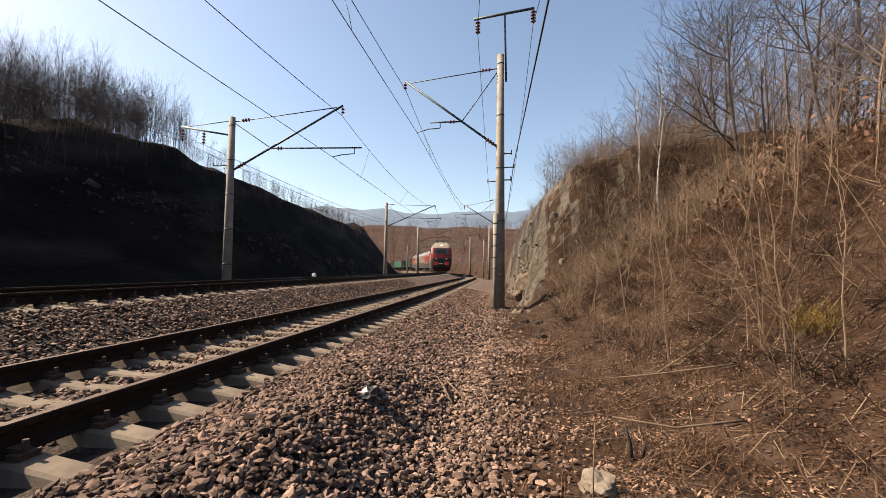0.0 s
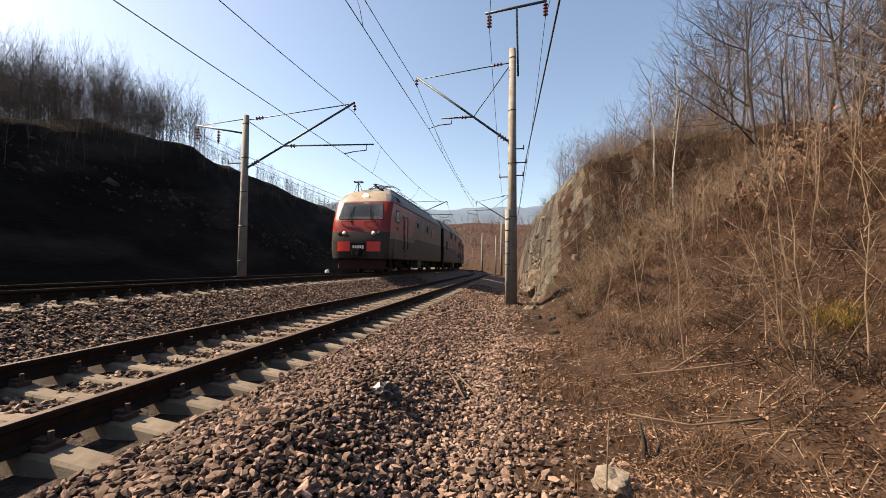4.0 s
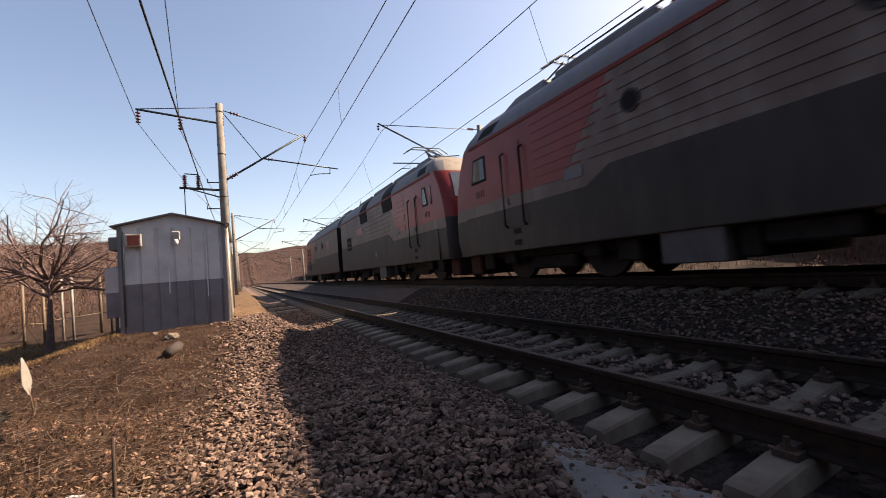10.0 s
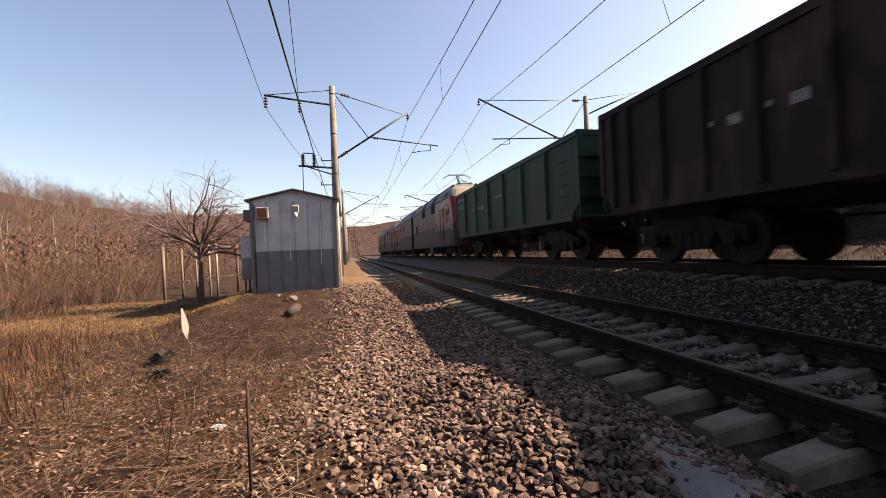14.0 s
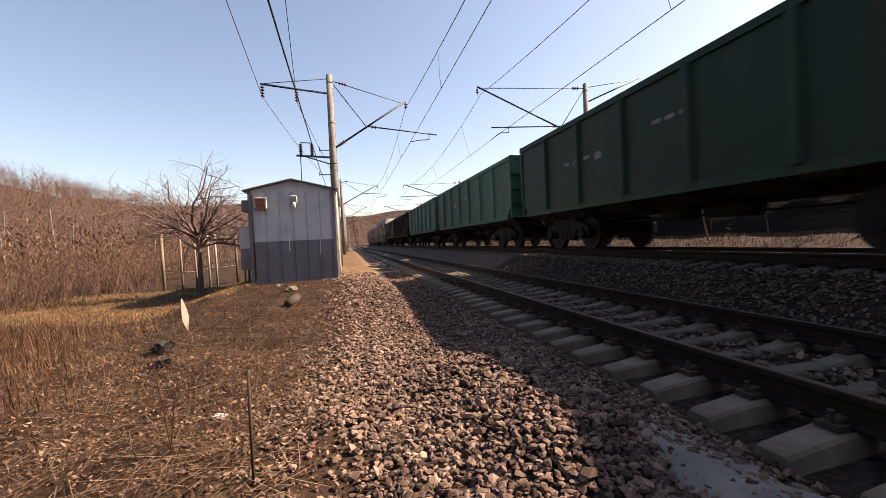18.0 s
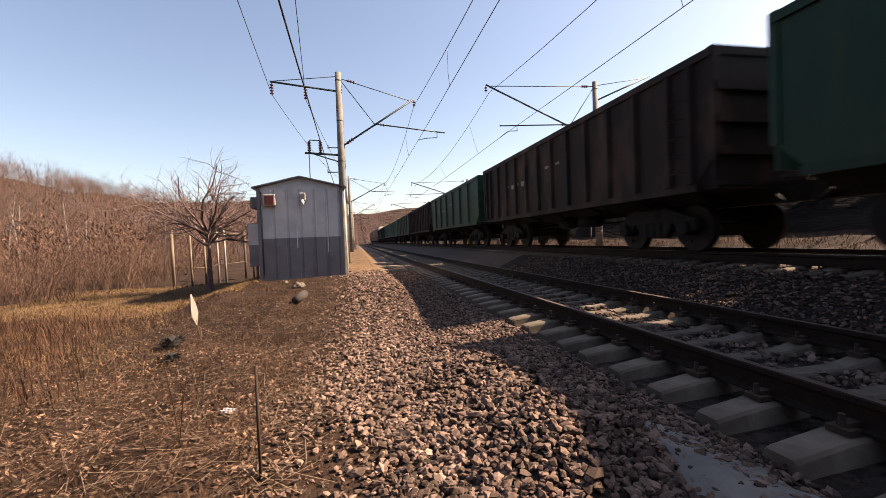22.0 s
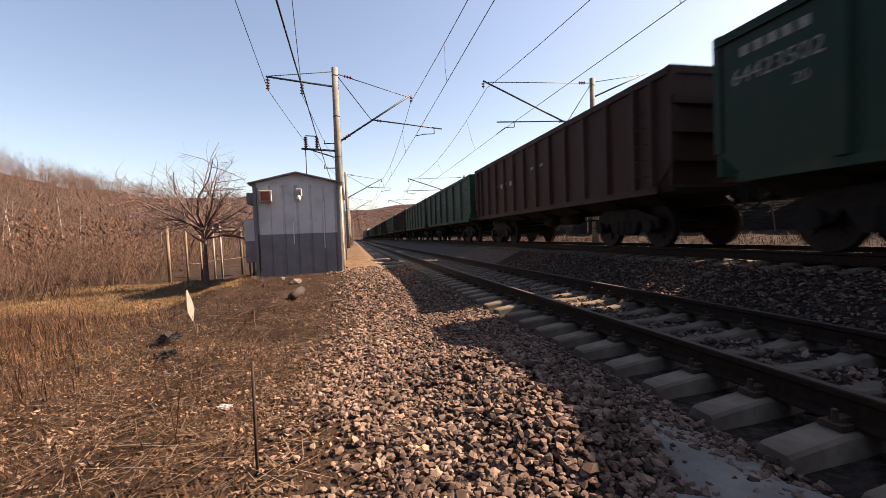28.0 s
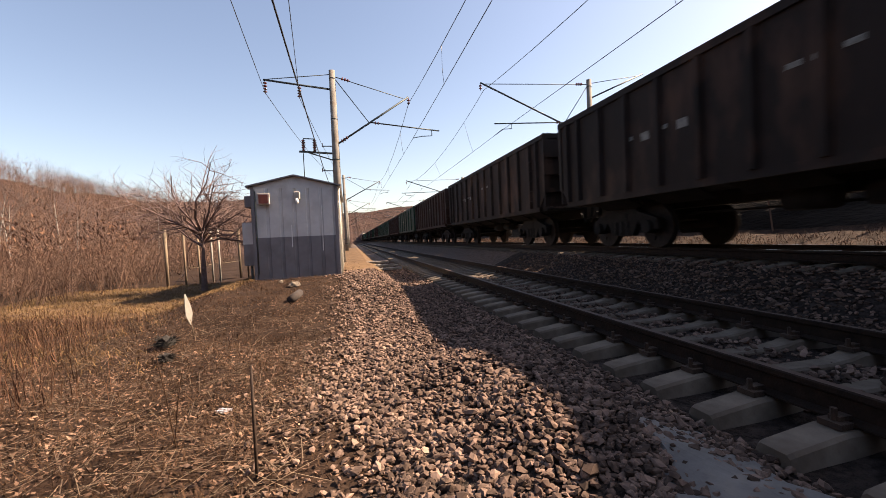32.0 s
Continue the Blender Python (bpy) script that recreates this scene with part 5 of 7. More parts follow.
    # two thin white upright strips on the front sheets
    for xa, za, zb in ((x0 + 0.46, 0.7, 2.05), (xm + 0.12, 0.85, 1.5)):
        box_part("bright_seam", (xa, xa + 0.022, y1 + 0.004, y1 + 0.014, za, zb), M["white"], e)
    cab = box_part("side_cabinet", (x1 + 0.02, x1 + 0.3, y1 - 0.75, y1 - 0.15, 0.35, 1.62), M["hut_dark"], e, "narrow two-tone cabinet on short legs", 0.012)
    box_part("upper_face", (x1 + 0.03, x1 + 0.304, y1 - 0.752, y1 - 0.146, 0.98, 1.6), M["hut_grey"], cab)
    for yy in (y1 - 0.7, y1 - 0.25):
        box_part("leg", (x1 + 0.08, x1 + 0.14, yy, yy + 0.06, -0.25, 0.36), M["steel"], cab)
    box_part("air_conditioner", (x1 + 0.01, x1 + 0.28, y1 - 1.2, y1 - 0.45, 2.08, 2.42), M["hut_dark"], e, "dark air conditioner under the eave", 0.02)
    tube_part("cable_conduit", [(x1 - 0.13, y1 + 0.04, 0.1), (x1 - 0.13, y1 + 0.04, 2.5)], 0.014, M["steel"], e, sides=6)
    tube_part("down_pipe", [(x0 - 0.05, y1 - 0.2, z1 - 0.05), (x0 - 0.05, y1 - 0.2, 0.0)], 0.03, M["hut_pale"], e, sides=8)
    tagged(e, "grey two-tone metal equipment hut with a low gable roof", "hut")


M["rust"] = mat("rust_red_plate", (0.22, 0.05, 0.03), (0.30, 0.08, 0.045), 6, 0.7)
M["glass_pale"] = mat("frosted_glass", (0.6, 0.6, 0.58), (0.7, 0.7, 0.68), 4, 0.2)


def make_fence():
    e = new("garden_fence")
    e.matrix_basis = pose(0, 0, 0)
    posts = [(10.45, -18.1, 2.25), (9.7, -17.8, 2.05), (9.4, -18.4, 1.95), (9.1, -19.0, 2.2), (8.75, -18.75, 2.2), (8.35, -20.3, 2.2), (8.1, -20.6, 2.1)]
    for i, (x, y, h) in enumerate(posts):
        z = float(height(x, y))
        tube_part("fence_post", [(x, y, z - 0.2), (x + 0.02, y, z + h)], (0.06 if i in (0, 5) else 0.04), M["pale_post"] if i in (3, 4) else M["old_wood"], e, sides=7)
    for a, b in ((0, 1), (1, 2), (2, 3), (3, 4), (4, 5), (5, 6)):
        for f in (0.35, 0.92):
            p, q = posts[a], posts[b]
            tube_part("fence_rail", [(p[0], p[1], float(height(p[0], p[1])) + p[2] * f), (q[0], q[1], float(height(q[0], q[1])) + q[2] * f)], 0.012, M["old_wood"], e, sides=5)
    tagged(e, "rickety fence of thin posts and wire by the fruit tree", "fence")


M["pale_post"] = mat("pale_concrete_post", (0.198, 0.182, 0.154), (0.275, 0.259, 0.231), 5, 0.9)


def boulder(name, x, y, size, label, material="pale_stone", seed=1, sink=0.25):
    bm = bmesh.new()
    bmesh.ops.create_icosphere(bm, subdivisions=3, radius=1)
    for v in bm.verts:
        n = noise.noise(v.co * 1.6 + Vector((seed, 0, 0))) * 0.45 + noise.noise(v.co * 4 + Vector((0, seed, 0))) * 0.12
        v.co *= 1 + n
        v.co.z = max(v.co.z, -0.6)
    ob = part(name, bm, M[material])
    ob.matrix_basis = Matrix.Translation((x, y, float(height(x, y)) + size[2] * sink)) @ pose(0, 0, 0, 0, 0, seed * 40) @ Matrix.Diagonal((*size, 1))
    return tagged(ob, label, "rock")


def make_odds():
    boulder("rock", 4.25, 3.02, (0.15, 0.11, 0.10), "pale angular rock lying in dry grass", seed=3, sink=0.4)
    boulder("rock", 4.85, -10.7, (0.13, 0.10, 0.08), "pale rock on the earth bank by the hut", seed=5, sink=0.5)
    boulder("rock", 5.3, -11.6, (0.09, 0.06, 0.05), "small flat rock on bare earth", seed=7)
    for i in range(14):
        boulder("fallen_stone", 3.75 + random.uniform(-0.2, 1.0), random.uniform(9.5, 24), (random.uniform(0.05, 0.14),) * 2 + (random.uniform(0.04, 0.09),), "broken stone fallen from the rock face", "rock", seed=11 + i)
    rr = random.Random(31)
    for x, y, size in ((6.14, -6.75, 0.17), (5.82, -5.9, 0.11)):
        bm = bmesh.new()
        bmesh.ops.create_icosphere(bm, subdivisions=2, radius=1)
        for v in bm.verts:
            v.co *= size * (0.72 + 0.35 * noise.noise(v.co * 2 + Vector((x, y, 0))))
        for _ in range(130):
            a, up = rr.uniform(0, 6.28), rr.uniform(0.1, 1.2)
            d = Vector((math.cos(a), math.sin(a), up)).normalized()
            bm_tube(bm, [d * size * 0.5, d * size * rr.uniform(0.95, 1.3) + Vector((0, 0, -0.02))], [0.006, 0.002], 3)
        ob = part("charred_clump", bm, M["char"])
        ob.matrix_basis = Matrix.Translation((x, y, float(height(x, y)) + size * 0.3))
        tagged(ob, "round charred black grass clump in the meadow", "clump")
    # charred stump with broken stems
    z = float(height(4.66, 3.66))
    e = new("charred_stump")
    e.matrix_basis = pose(4.66, 3.66, z)
    tube_part("stem", [(0, 0, -0.1), (-0.02, 0.01, 0.12), (-0.05, 0.03, 0.27)], [0.024, 0.018, 0.006], M["char"], e, sides=7)
    tube_part("stem", [(0.06, 0.02, -0.1), (0.1, 0.04, 0.06), (0.13, 0.08, 0.13)], [0.02, 0.014, 0.005], M["char"], e, sides=6)
    tube_part("stem", [(0.02, -0.04, -0.1), (0.12, -0.03, 0.02), (0.26, 0.02, 0.08)], [0.016, 0.01, 0.004], M["char"], e, sides=6)
    tagged(e, "charred broken stump with short black stems", "stump")
    # marker rod, pennant, litter
    def rod_thing(name, x, y, h, r, material, label, lean=0.0):
        zz = float(height(x, y))
        ob = tube_part(name, [(x, y, zz - 0.15), (x + lean * 0.5, y, zz + h * 0.5), (x + lean, y, zz + h)], [r, r * 0.9, r * 0.7], M[material], sides=7)
        return tagged(ob, label, "stick")
    rod_thing("marker_rod", 4.1, -2.76, 0.70, 0.011, "iron", "thin rusty iron rod stuck upright in the earth")
    rod_thing("dry_stalk", 4.75, -3.35, 0.75, 0.0035, "brown_stem", "thin dry stalk standing in the meadow", 0.12)
    rod_thing("dry_stalk", 4.85, -3.5, 0.55, 0.0035, "brown_stem", "thin dry stalk standing in the meadow", -0.1)
    rod_thing("dry_stalk", 4.15, 2.75, 0.55, 0.005, "twig", "thin dry stalk beside the pale rock", 0.02)
    zz = float(height(4.65, -9.2))
    ob = tube_part("short_log", [(4.72, -9.0, zz + 0.06), (4.58, -9.4, zz + 0.15)], [0.085, 0.08], M["bark"], sides=12)
    tagged(ob, "short sawn log lying on the bare earth", "log")
    zz = float(height(5.97, -7.35))
    e = new("pennant_marker")
    e.matrix_basis = pose(5.97, -7.35, zz, 0, 10, 58)
    tube_part("stalk", [(0, 0, -0.1), (0.0, 0, 0.3)], 0.01, M["twig"], e, sides=5)
    bm = bmesh.new()
    bm_loft(bm, [[(px, -0.006, pz), (px, 0.006, pz)] + [(qx, 0.006, qz), (qx, -0.006, qz)] for px, pz, qx, qz in ((0.0, 0.22, 0.02, 0.22), (-0.06, 0.40, 0.065, 0.38), (-0.05, 0.54, 0.045, 0.54), (-0.01, 0.72, 0.01, 0.72))])
    part("blade", bm, M["pale_post"], e)
    tagged(e, "pale pointed strip of bark on a stalk", "marker")
    for x, y, s in ((4.62, -3.98, 0.055), (2.47, 3.65, 0.12)):
        bm = bmesh.new()
        bmesh.ops.create_icosphere(bm, subdivisions=3, radius=1)
        for v in bm.verts:
            v.co *= 1 + 0.35 * noise.noise(v.co * 7 + Vector((y, x, 0))) + 0.8 * noise.noise(v.co * 2.7 + Vector((x, y, 0)))
        ob = part("crumpled_litter", bm, M["plastic"] if y < 0 else M["dark_plastic"])
        ob.matrix_basis = Matrix.Translation((x, y, float(height(x, y)) + s * 0.35)) @ Matrix.Diagonal((s, s * 0.6, s * (0.9 if y > 0 else 0.3), 1))
        tagged(ob, "crumpled pale plastic litter on the ground" if y < 0 else "crumpled dark plastic rag on the ballast", "litter", "scraps of litter")
    for x, y, l, a in ((4.35, 7.1, 0.75, 60), (2.95, 4.9, 0.6, 115), (3.05, 5.05, 0.5, 125), (5.6, 5.5, 1.4, 150), (6.4, 6.0, 1.8, 20), (5.2, 4.2, 1.1, 170), (4.6, 9.0, 0.9, 80), (7.2, 7.0, 1.6, 120)):
        z = [float(height(x + k * l * math.cos(radians(a)), y + k * l * math.sin(radians(a)))) + 0.03 for k in (-0.5, 0, 0.5)]
        ob = tube_part("fallen_branch", [(x - 0.5 * l * math.cos(radians(a)), y - 0.5 * l * math.sin(radians(a)), z[0]), (x, y, z[1] + 0.04), (x + 0.5 * l * math.cos(radians(a)), y + 0.5 * l * math.sin(radians(a)), z[2] + 0.06)], [0.012, 0.01, 0.005], M["twig"], sides=6)
        tagged(ob, "thin dry fallen branch lying on the ground", "branch", "fallen branches")
    # white distance post beyond the far track
    x, y = -6.75, 22.4
    z = float(height(x, y))
    e = new("distance_post")
    e.matrix_basis = pose(x, y, z)
    tube_part("post", [(0, 0, -0.2), (0, 0, 0.62), (0, 0, 0.7)], [0.12, 0.12, 0.06], M["white"], e, sides=10)
    box_part("dark_mark", (-0.03, 0.03, -0.128, -0.118, 0.32, 0.52), M["black"], e)
    tagged(e, "short white post with a dark mark by the rails", "marker post")
    # poured cement beside the sleeper ends
    bm = bmesh.new()
    ring = []
    for k in range(36):
        a = 2 * math.pi * k / 36
        r = 1 + 0.22 * math.sin(3 * a + 1) + 0.12 * math.sin(7 * a)
        ring.append((1.70 + 0.34 * r * math.cos(a), -1.5 + 0.75 * r * math.sin(a)))
    top = [bm.verts.new((px, py, float(height(px, py)) + 0.022 + 0.012 * math.sin(9 * px + 7 * py))) for px, py in ring]
    low = [bm.verts.new((px * 1.0 + (px - 1.60) * 0.12, py + (py + 1.55) * 0.08, float(height(px, py)) - 0.03)) for px, py in ring]
    mid = bm.verts.new((1.60, -1.5, float(height(1.60, -1.5)) + 0.04))
    for k in range(36):
        bm.faces.new((top[k], top[(k + 1) % 36], mid))
        bm.faces.new((low[k], low[(k + 1) % 36], top[(k + 1) % 36], top[k]))
    tagged(part("cement_patch", bm, M["slab"], smooth=False), "spill of grey hardened cement beside the sleeper ends", "cement patch", kind="structure")
    # spare planks on the bank by the line
    for i, (x, y, a) in enumerate(((2.3, -19.0, 8), (2.1, -19.6, 4), (2.5, -20.2, -3), (2.2, -17.2, 14))):
        ob = box_part("concrete_plank", (-0.75, 0.75, -0.12, 0.12, 0.0, 0.1), M["concrete"], bevel=0.01)
        ob.matrix_basis = pose(x, y, float(height(x, y)) + 0.01, 0, 0, a)
        tagged(ob, "spare concrete plank lying beside the line", "plank", "concrete planks")


make_hut()
make_fence()
make_odds()

# ---- plants, stones ----
RNG = np.random.default_rng(5)



def mesh_np(name, v, f, material):
    """A mesh from arrays; all faces have the same number of corners."""
    v, f = np.asarray(v, np.float32), np.asarray(f, np.int32)
    me = bpy.data.meshes.new(name)
    me.vertices.add(len(v))
    me.vertices.foreach_set("co", v.ravel())
    k = f.shape[1]
    me.loops.add(f.size)
    me.loops.foreach_set("vertex_index", f.ravel())
    me.polygons.add(len(f))
    me.polygons.foreach_set("loop_start", np.arange(0, f.size, k, dtype=np.int32))
    me.update(calc_edges=True)
    me.shade_flat()
    me.materials.append(material)
    return me


def stuff(name, v, f, material, label, category):
    return tagged(new(name, mesh_np(name, v, f, material)), label, category, kind="stuff")


def scatter(v, f, place, yaw, size, tilt=None):
    """Many turned and scaled copies of one small mesh, as arrays."""
    n = len(place)
    c, s = np.cos(yaw), np.sin(yaw)
    x = v[None, :, 0] * c[:, None] - v[None, :, 1] * s[:, None]
    y = v[None, :, 0] * s[:, None] + v[None, :, 1] * c[:, None]
    z = np.repeat(v[None, :, 2], n, 0)
    if tilt is not None:
        x = x + z * tilt[:, 0:1]
        y = y + z * tilt[:, 1:2]
    out = np.stack([x, y, z], 2) * np.asarray(size).reshape(n, 1, 1) + place[:, None, :]
    faces = f[None] + (np.arange(n) * len(v))[:, None, None]
    return out.reshape(-1, 3), faces.reshape(-1, f.shape[1])


def stones(place, size, flat=0.56):
    """Broken stones with blunt edges: jittered twenty-sided lumps, squared a little and turned at random."""
    n = len(place)
    g = (1 + 5 ** 0.5) / 2
    ico = np.array([(-1, g, 0), (1, g, 0), (-1, -g, 0), (1, -g, 0), (0, -1, g), (0, 1, g), (0, -1, -g), (0, 1, -g), (g, 0, -1), (g, 0, 1), (-g, 0, -1), (-g, 0, 1)], float) / 1.902
    ico = np.sign(ico) * np.abs(ico) ** 0.85
    q = np.array([(0, 11, 5), (0, 5, 1), (0, 1, 7), (0, 7, 10), (0, 10, 11), (1, 5, 9), (5, 11, 4), (11, 10, 2), (10, 7, 6), (7, 1, 8), (3, 9, 4), (3, 4, 2), (3, 2, 6), (3, 6, 8), (3, 8, 9), (4, 9, 5), (2, 4, 11), (6, 2, 10), (8, 6, 7), (9, 8, 1)])
    v = (ico[None] * RNG.uniform(0.6, 1.15, (n, 12, 1)) + RNG.normal(0, 0.12, (n, 12, 3))) * (RNG.uniform(0.65, 1.25, (n, 1, 3)) * np.array([1.05, 0.8, flat]))
    a, b, g = RNG.uniform(0, 6.28, n), RNG.normal(0, 0.34, n), RNG.normal(0, 0.34, n)
    ca, sa, cb, sb, cg, sg = (np.cos(a), np.sin(a), np.cos(b), np.sin(b), np.cos(g), np.sin(g))
    o, l = np.zeros(n), np.ones(n)
    ra = np.stack([np.stack([ca, -sa, o], -1), np.stack([sa, ca, o], -1), np.stack([o, o, l], -1)], 1)
    rb = np.stack([np.stack([l, o, o], -1), np.stack([o, cb, -sb], -1), np.stack([o, sb, cb], -1)], 1)
    rg = np.stack([np.stack([cg, o, sg], -1), np.stack([o, l, o], -1), np.stack([-sg, o, cg], -1)], 1)
    v = np.einsum("nij,nkj->nki", ra @ rb @ rg, v) * np.asarray(size).reshape(n, 1, 1) + place[:, None, :]
    f = q[None] + (np.arange(n) * 12)[:, None, None]
    return v.reshape(-1, 3), f.reshape(-1, 3)


def on_ground(x, y, lift=0.0):
    return np.stack([x, y, height(x, y) + lift], 1)


def pick(n, x0, x1, y0, y1, fade=None):
    x, y = RNG.uniform(x0, x1, n), RNG.uniform(y0, y1, n)
    if fade is not None:
        keep = RNG.uniform(0, 1, n) < fade(x, y)
        x, y = x[keep], y[keep]
    return x, y


def near(lo, hi):
    """Denser round the standing place, thinning with distance."""
    return lambda x, y: np.clip((hi / np.maximum(np.hypot(x - 3.5, y), lo)) ** 1.3, 0, 1)


def make_ballast():
    vs, fs, k = {"stone": [], "dirty_shaded_stone": []}, {"stone": [], "dirty_shaded_stone": []}, {"stone": 0, "dirty_shaded_stone": 0}
    edge = lambda x, y: (x < 3.45 + 0.4 * fbm(x, y, 1.3, 3, 9) + RNG.exponential(0.22, x.shape)).astype(float)
    beds = ((42000, 1.28, 4.7, 0.3, 9.0, lambda x, y: edge(x, y) * near(2.5, 6.0)(x, y), 0.026), (46000, 1.34, 4.9, -9.5, 0.3, lambda x, y: edge(x, y) * near(2.5, 6.0)(x, y), 0.026),
            (13000, 1.3, 4.2, 9.0, 26.0, lambda x, y: edge(x, y), 0.036), (9000, 1.3, 4.2, -14.6, -9.5, lambda x, y: edge(x, y), 0.032), (3500, 1.3, 2.3, -24.0, -14.4, None, 0.036),
            (9000, -0.66, 0.66, -12, 16, near(3.0, 7.5), 0.030), (30000, -3.0, -1.15, -14, 28, near(4.0, 10.0), 0.026), (4000, -4.7, -3.4, -10, 14, None, 0.034), (3500, -1.2, 1.2, 16, 40, None, 0.042))
    for n, x0, x1, y0, y1, fade, size in beds:
        x, y = pick(n, x0, x1, y0, y1, fade)
        s = size * RNG.lognormal(0.06, 0.22, len(x))
        place = on_ground(x, y, 0.008) + np.stack([0 * x, 0 * x, s * RNG.uniform(-0.3, 0.7, len(x))], 1)
        # grime by the track; the darker tone also carries the train's shade
        dirty = (x - bend(y) < np.where(y < 0, 2.85, 2.55) + 0.35 * fbm(x, y, 1.1, 3, 61) + RNG.normal(0, 0.15, len(x))) & ((x > 1.1) | (y < 1.0))
        for key, part_of in (("stone", ~dirty), ("dirty_shaded_stone", dirty)):
            v, f = stones(place[part_of], s[part_of])
            vs[key].append(v)
            fs[key].append(f + k[key])
            k[key] += len(v)
    stuff("ballast_stones", np.concatenate(vs["stone"]), np.concatenate(fs["stone"]), M["stone"], "loose broken pinkish-brown ballast stones beside the track", "ballast")
    stuff("ballast_stones", np.concatenate(vs["dirty_shaded_stone"]), np.concatenate(fs["dirty_shaded_stone"]), M["dirty_shaded_stone"], "grimy grey-brown ballast stones between the rails, darkened in colour for shade", "ballast")
    # the nearest stones, one by one
    protos = []
    for i in range(8):
        v, f = stones(np.zeros((1, 3)), np.array([1.0]), 0.7)
        protos.append(mesh_np("ballast_stone", v, f, M["stone_one"]))
    ground = bpy.data.objects["ground"]
    n = 0
    while n < 300:
        x, y = random.uniform(1.5, 3.4), random.uniform(0.9, 5.0) * random.choice((1, -1))
        if math.hypot(x - 3.5, y) < 1.1:
            continue
        o = new("ballast_stone", protos[n % 8])
        s = random.uniform(0.028, 0.044)
        o.matrix_basis = Matrix.Translation((x, y, float(height(x, y)) + s * 0.55)) @ pose(0, 0, 0, random.uniform(-25, 25), random.uniform(-25, 25), random.uniform(0, 360)) @ Matrix.Diagonal((s, s, s, 1))
        o.parent = ground
        n += 1


M["stone_one"] = mat("ballast_stone_single", (0.081, 0.0539, 0.0411), (0.188, 0.127, 0.0981), 1.5, 0.85, bump=0.3, fine=9, spread=0.45, dist=0.02, spec=0.15)


def blades(x, y, h, w, lean):
    """Bent blades of dead grass, two triangles each."""
    n = len(x)
    p = on_ground(x, y, -0.01)
    a = RNG.uniform(0, 6.28, n)
    d = np.stack([np.cos(a), np.sin(a), np.zeros(n)], 1)
    side = np.stack([-np.sin(a), np.cos(a), np.zeros(n)], 1)
    h, w = h * RNG.uniform(0.5, 1.4, n)[:, None], w * RNG.uniform(0.6, 1.3, n)[:, None]
    k = lean * RNG.uniform(0.3, 1.3, n)[:, None]
    up = np.array([[0, 0, 1.0]])
    mid = p + up * h * 0.55 + d * h * 0.25 * k
    tip = p + up * h * np.clip(1.0 - 0.35 * k, 0.12, 1) + d * h * 0.9 * k
    v = np.stack([p - side * w, p + side * w, mid + side * w * 0.7, mid - side * w * 0.7, tip], 1).reshape(-1, 3)
    b = (np.arange(n) * 5)[:, None]
    f = np.concatenate([b + np.array([[0, 1, 2]]), b + np.array([[0, 2, 3]]), b + np.array([[3, 2, 4]])])
    return v, f


def leaves(x, y, size, lift=0.015, z=None, tilt=0.5):
    n = len(x)
    p = on_ground(x, y, lift) if z is None else np.stack([x, y, z], 1)
    a = RNG.uniform(0, 6.28, n)
    t1, t2 = RNG.normal(0, tilt, n), RNG.normal(0, tilt, n)
    u = np.stack([np.cos(a), np.sin(a), t1], 1)
    w = np.stack([-np.sin(a), np.cos(a), t2], 1)
    s = (size * RNG.uniform(0.5, 1.4, n))[:, None]
    v = np.stack([p - u * s, p + w * s * 0.45, p + u * s + np.array([[0, 0, 0.12]]) * s, p - w * s * 0.45], 1).reshape(-1, 3)
    f = (np.arange(n) * 4)[:, None] + np.array([[0, 1, 2, 3]])
    return v, f


def tube_arrays(pts, radii, sides):
    pts = np.asarray(pts, float)
    d = np.gradient(pts, axis=0)
    d /= np.linalg.norm(d, axis=1)[:, None] + 1e-9
    ref = np.where(np.abs(d[:, 2:3]) > 0.9, [[1.0, 0, 0]], [[0, 0, 1.0]])
    u = np.cross(d, ref)
    u /= np.linalg.norm(u, axis=1)[:, None] + 1e-9
    w = np.cross(d, u)
    ang = np.arange(sides) * 2 * np.pi / sides
    v = pts[:, None] + (np.cos(ang)[None, :, None] * u[:, None] + np.sin(ang)[None, :, None] * w[:, None]) * np.asarray(radii)[:, None, None]
    f = []
    for i in range(len(pts) - 1):
        for k in range(sides):
            a, b = i * sides + k, i * sides + (k + 1) % sides
            f.append((a, b, b + sides, a + sides))
    return v.reshape(-1, 3), np.array(f)


class Bundle:
    """Gathers small meshes of four-cornered faces into one."""

    def __init__(self):
        self.v, self.f, self.n = [], [], 0

    def add(self, v, f):
        self.v.append(np.asarray(v, float))
        self.f.append(np.asarray(f) + self.n)
        self.n += len(v)

    def arrays(self):
        return np.concatenate(self.v), np.concatenate(self.f)


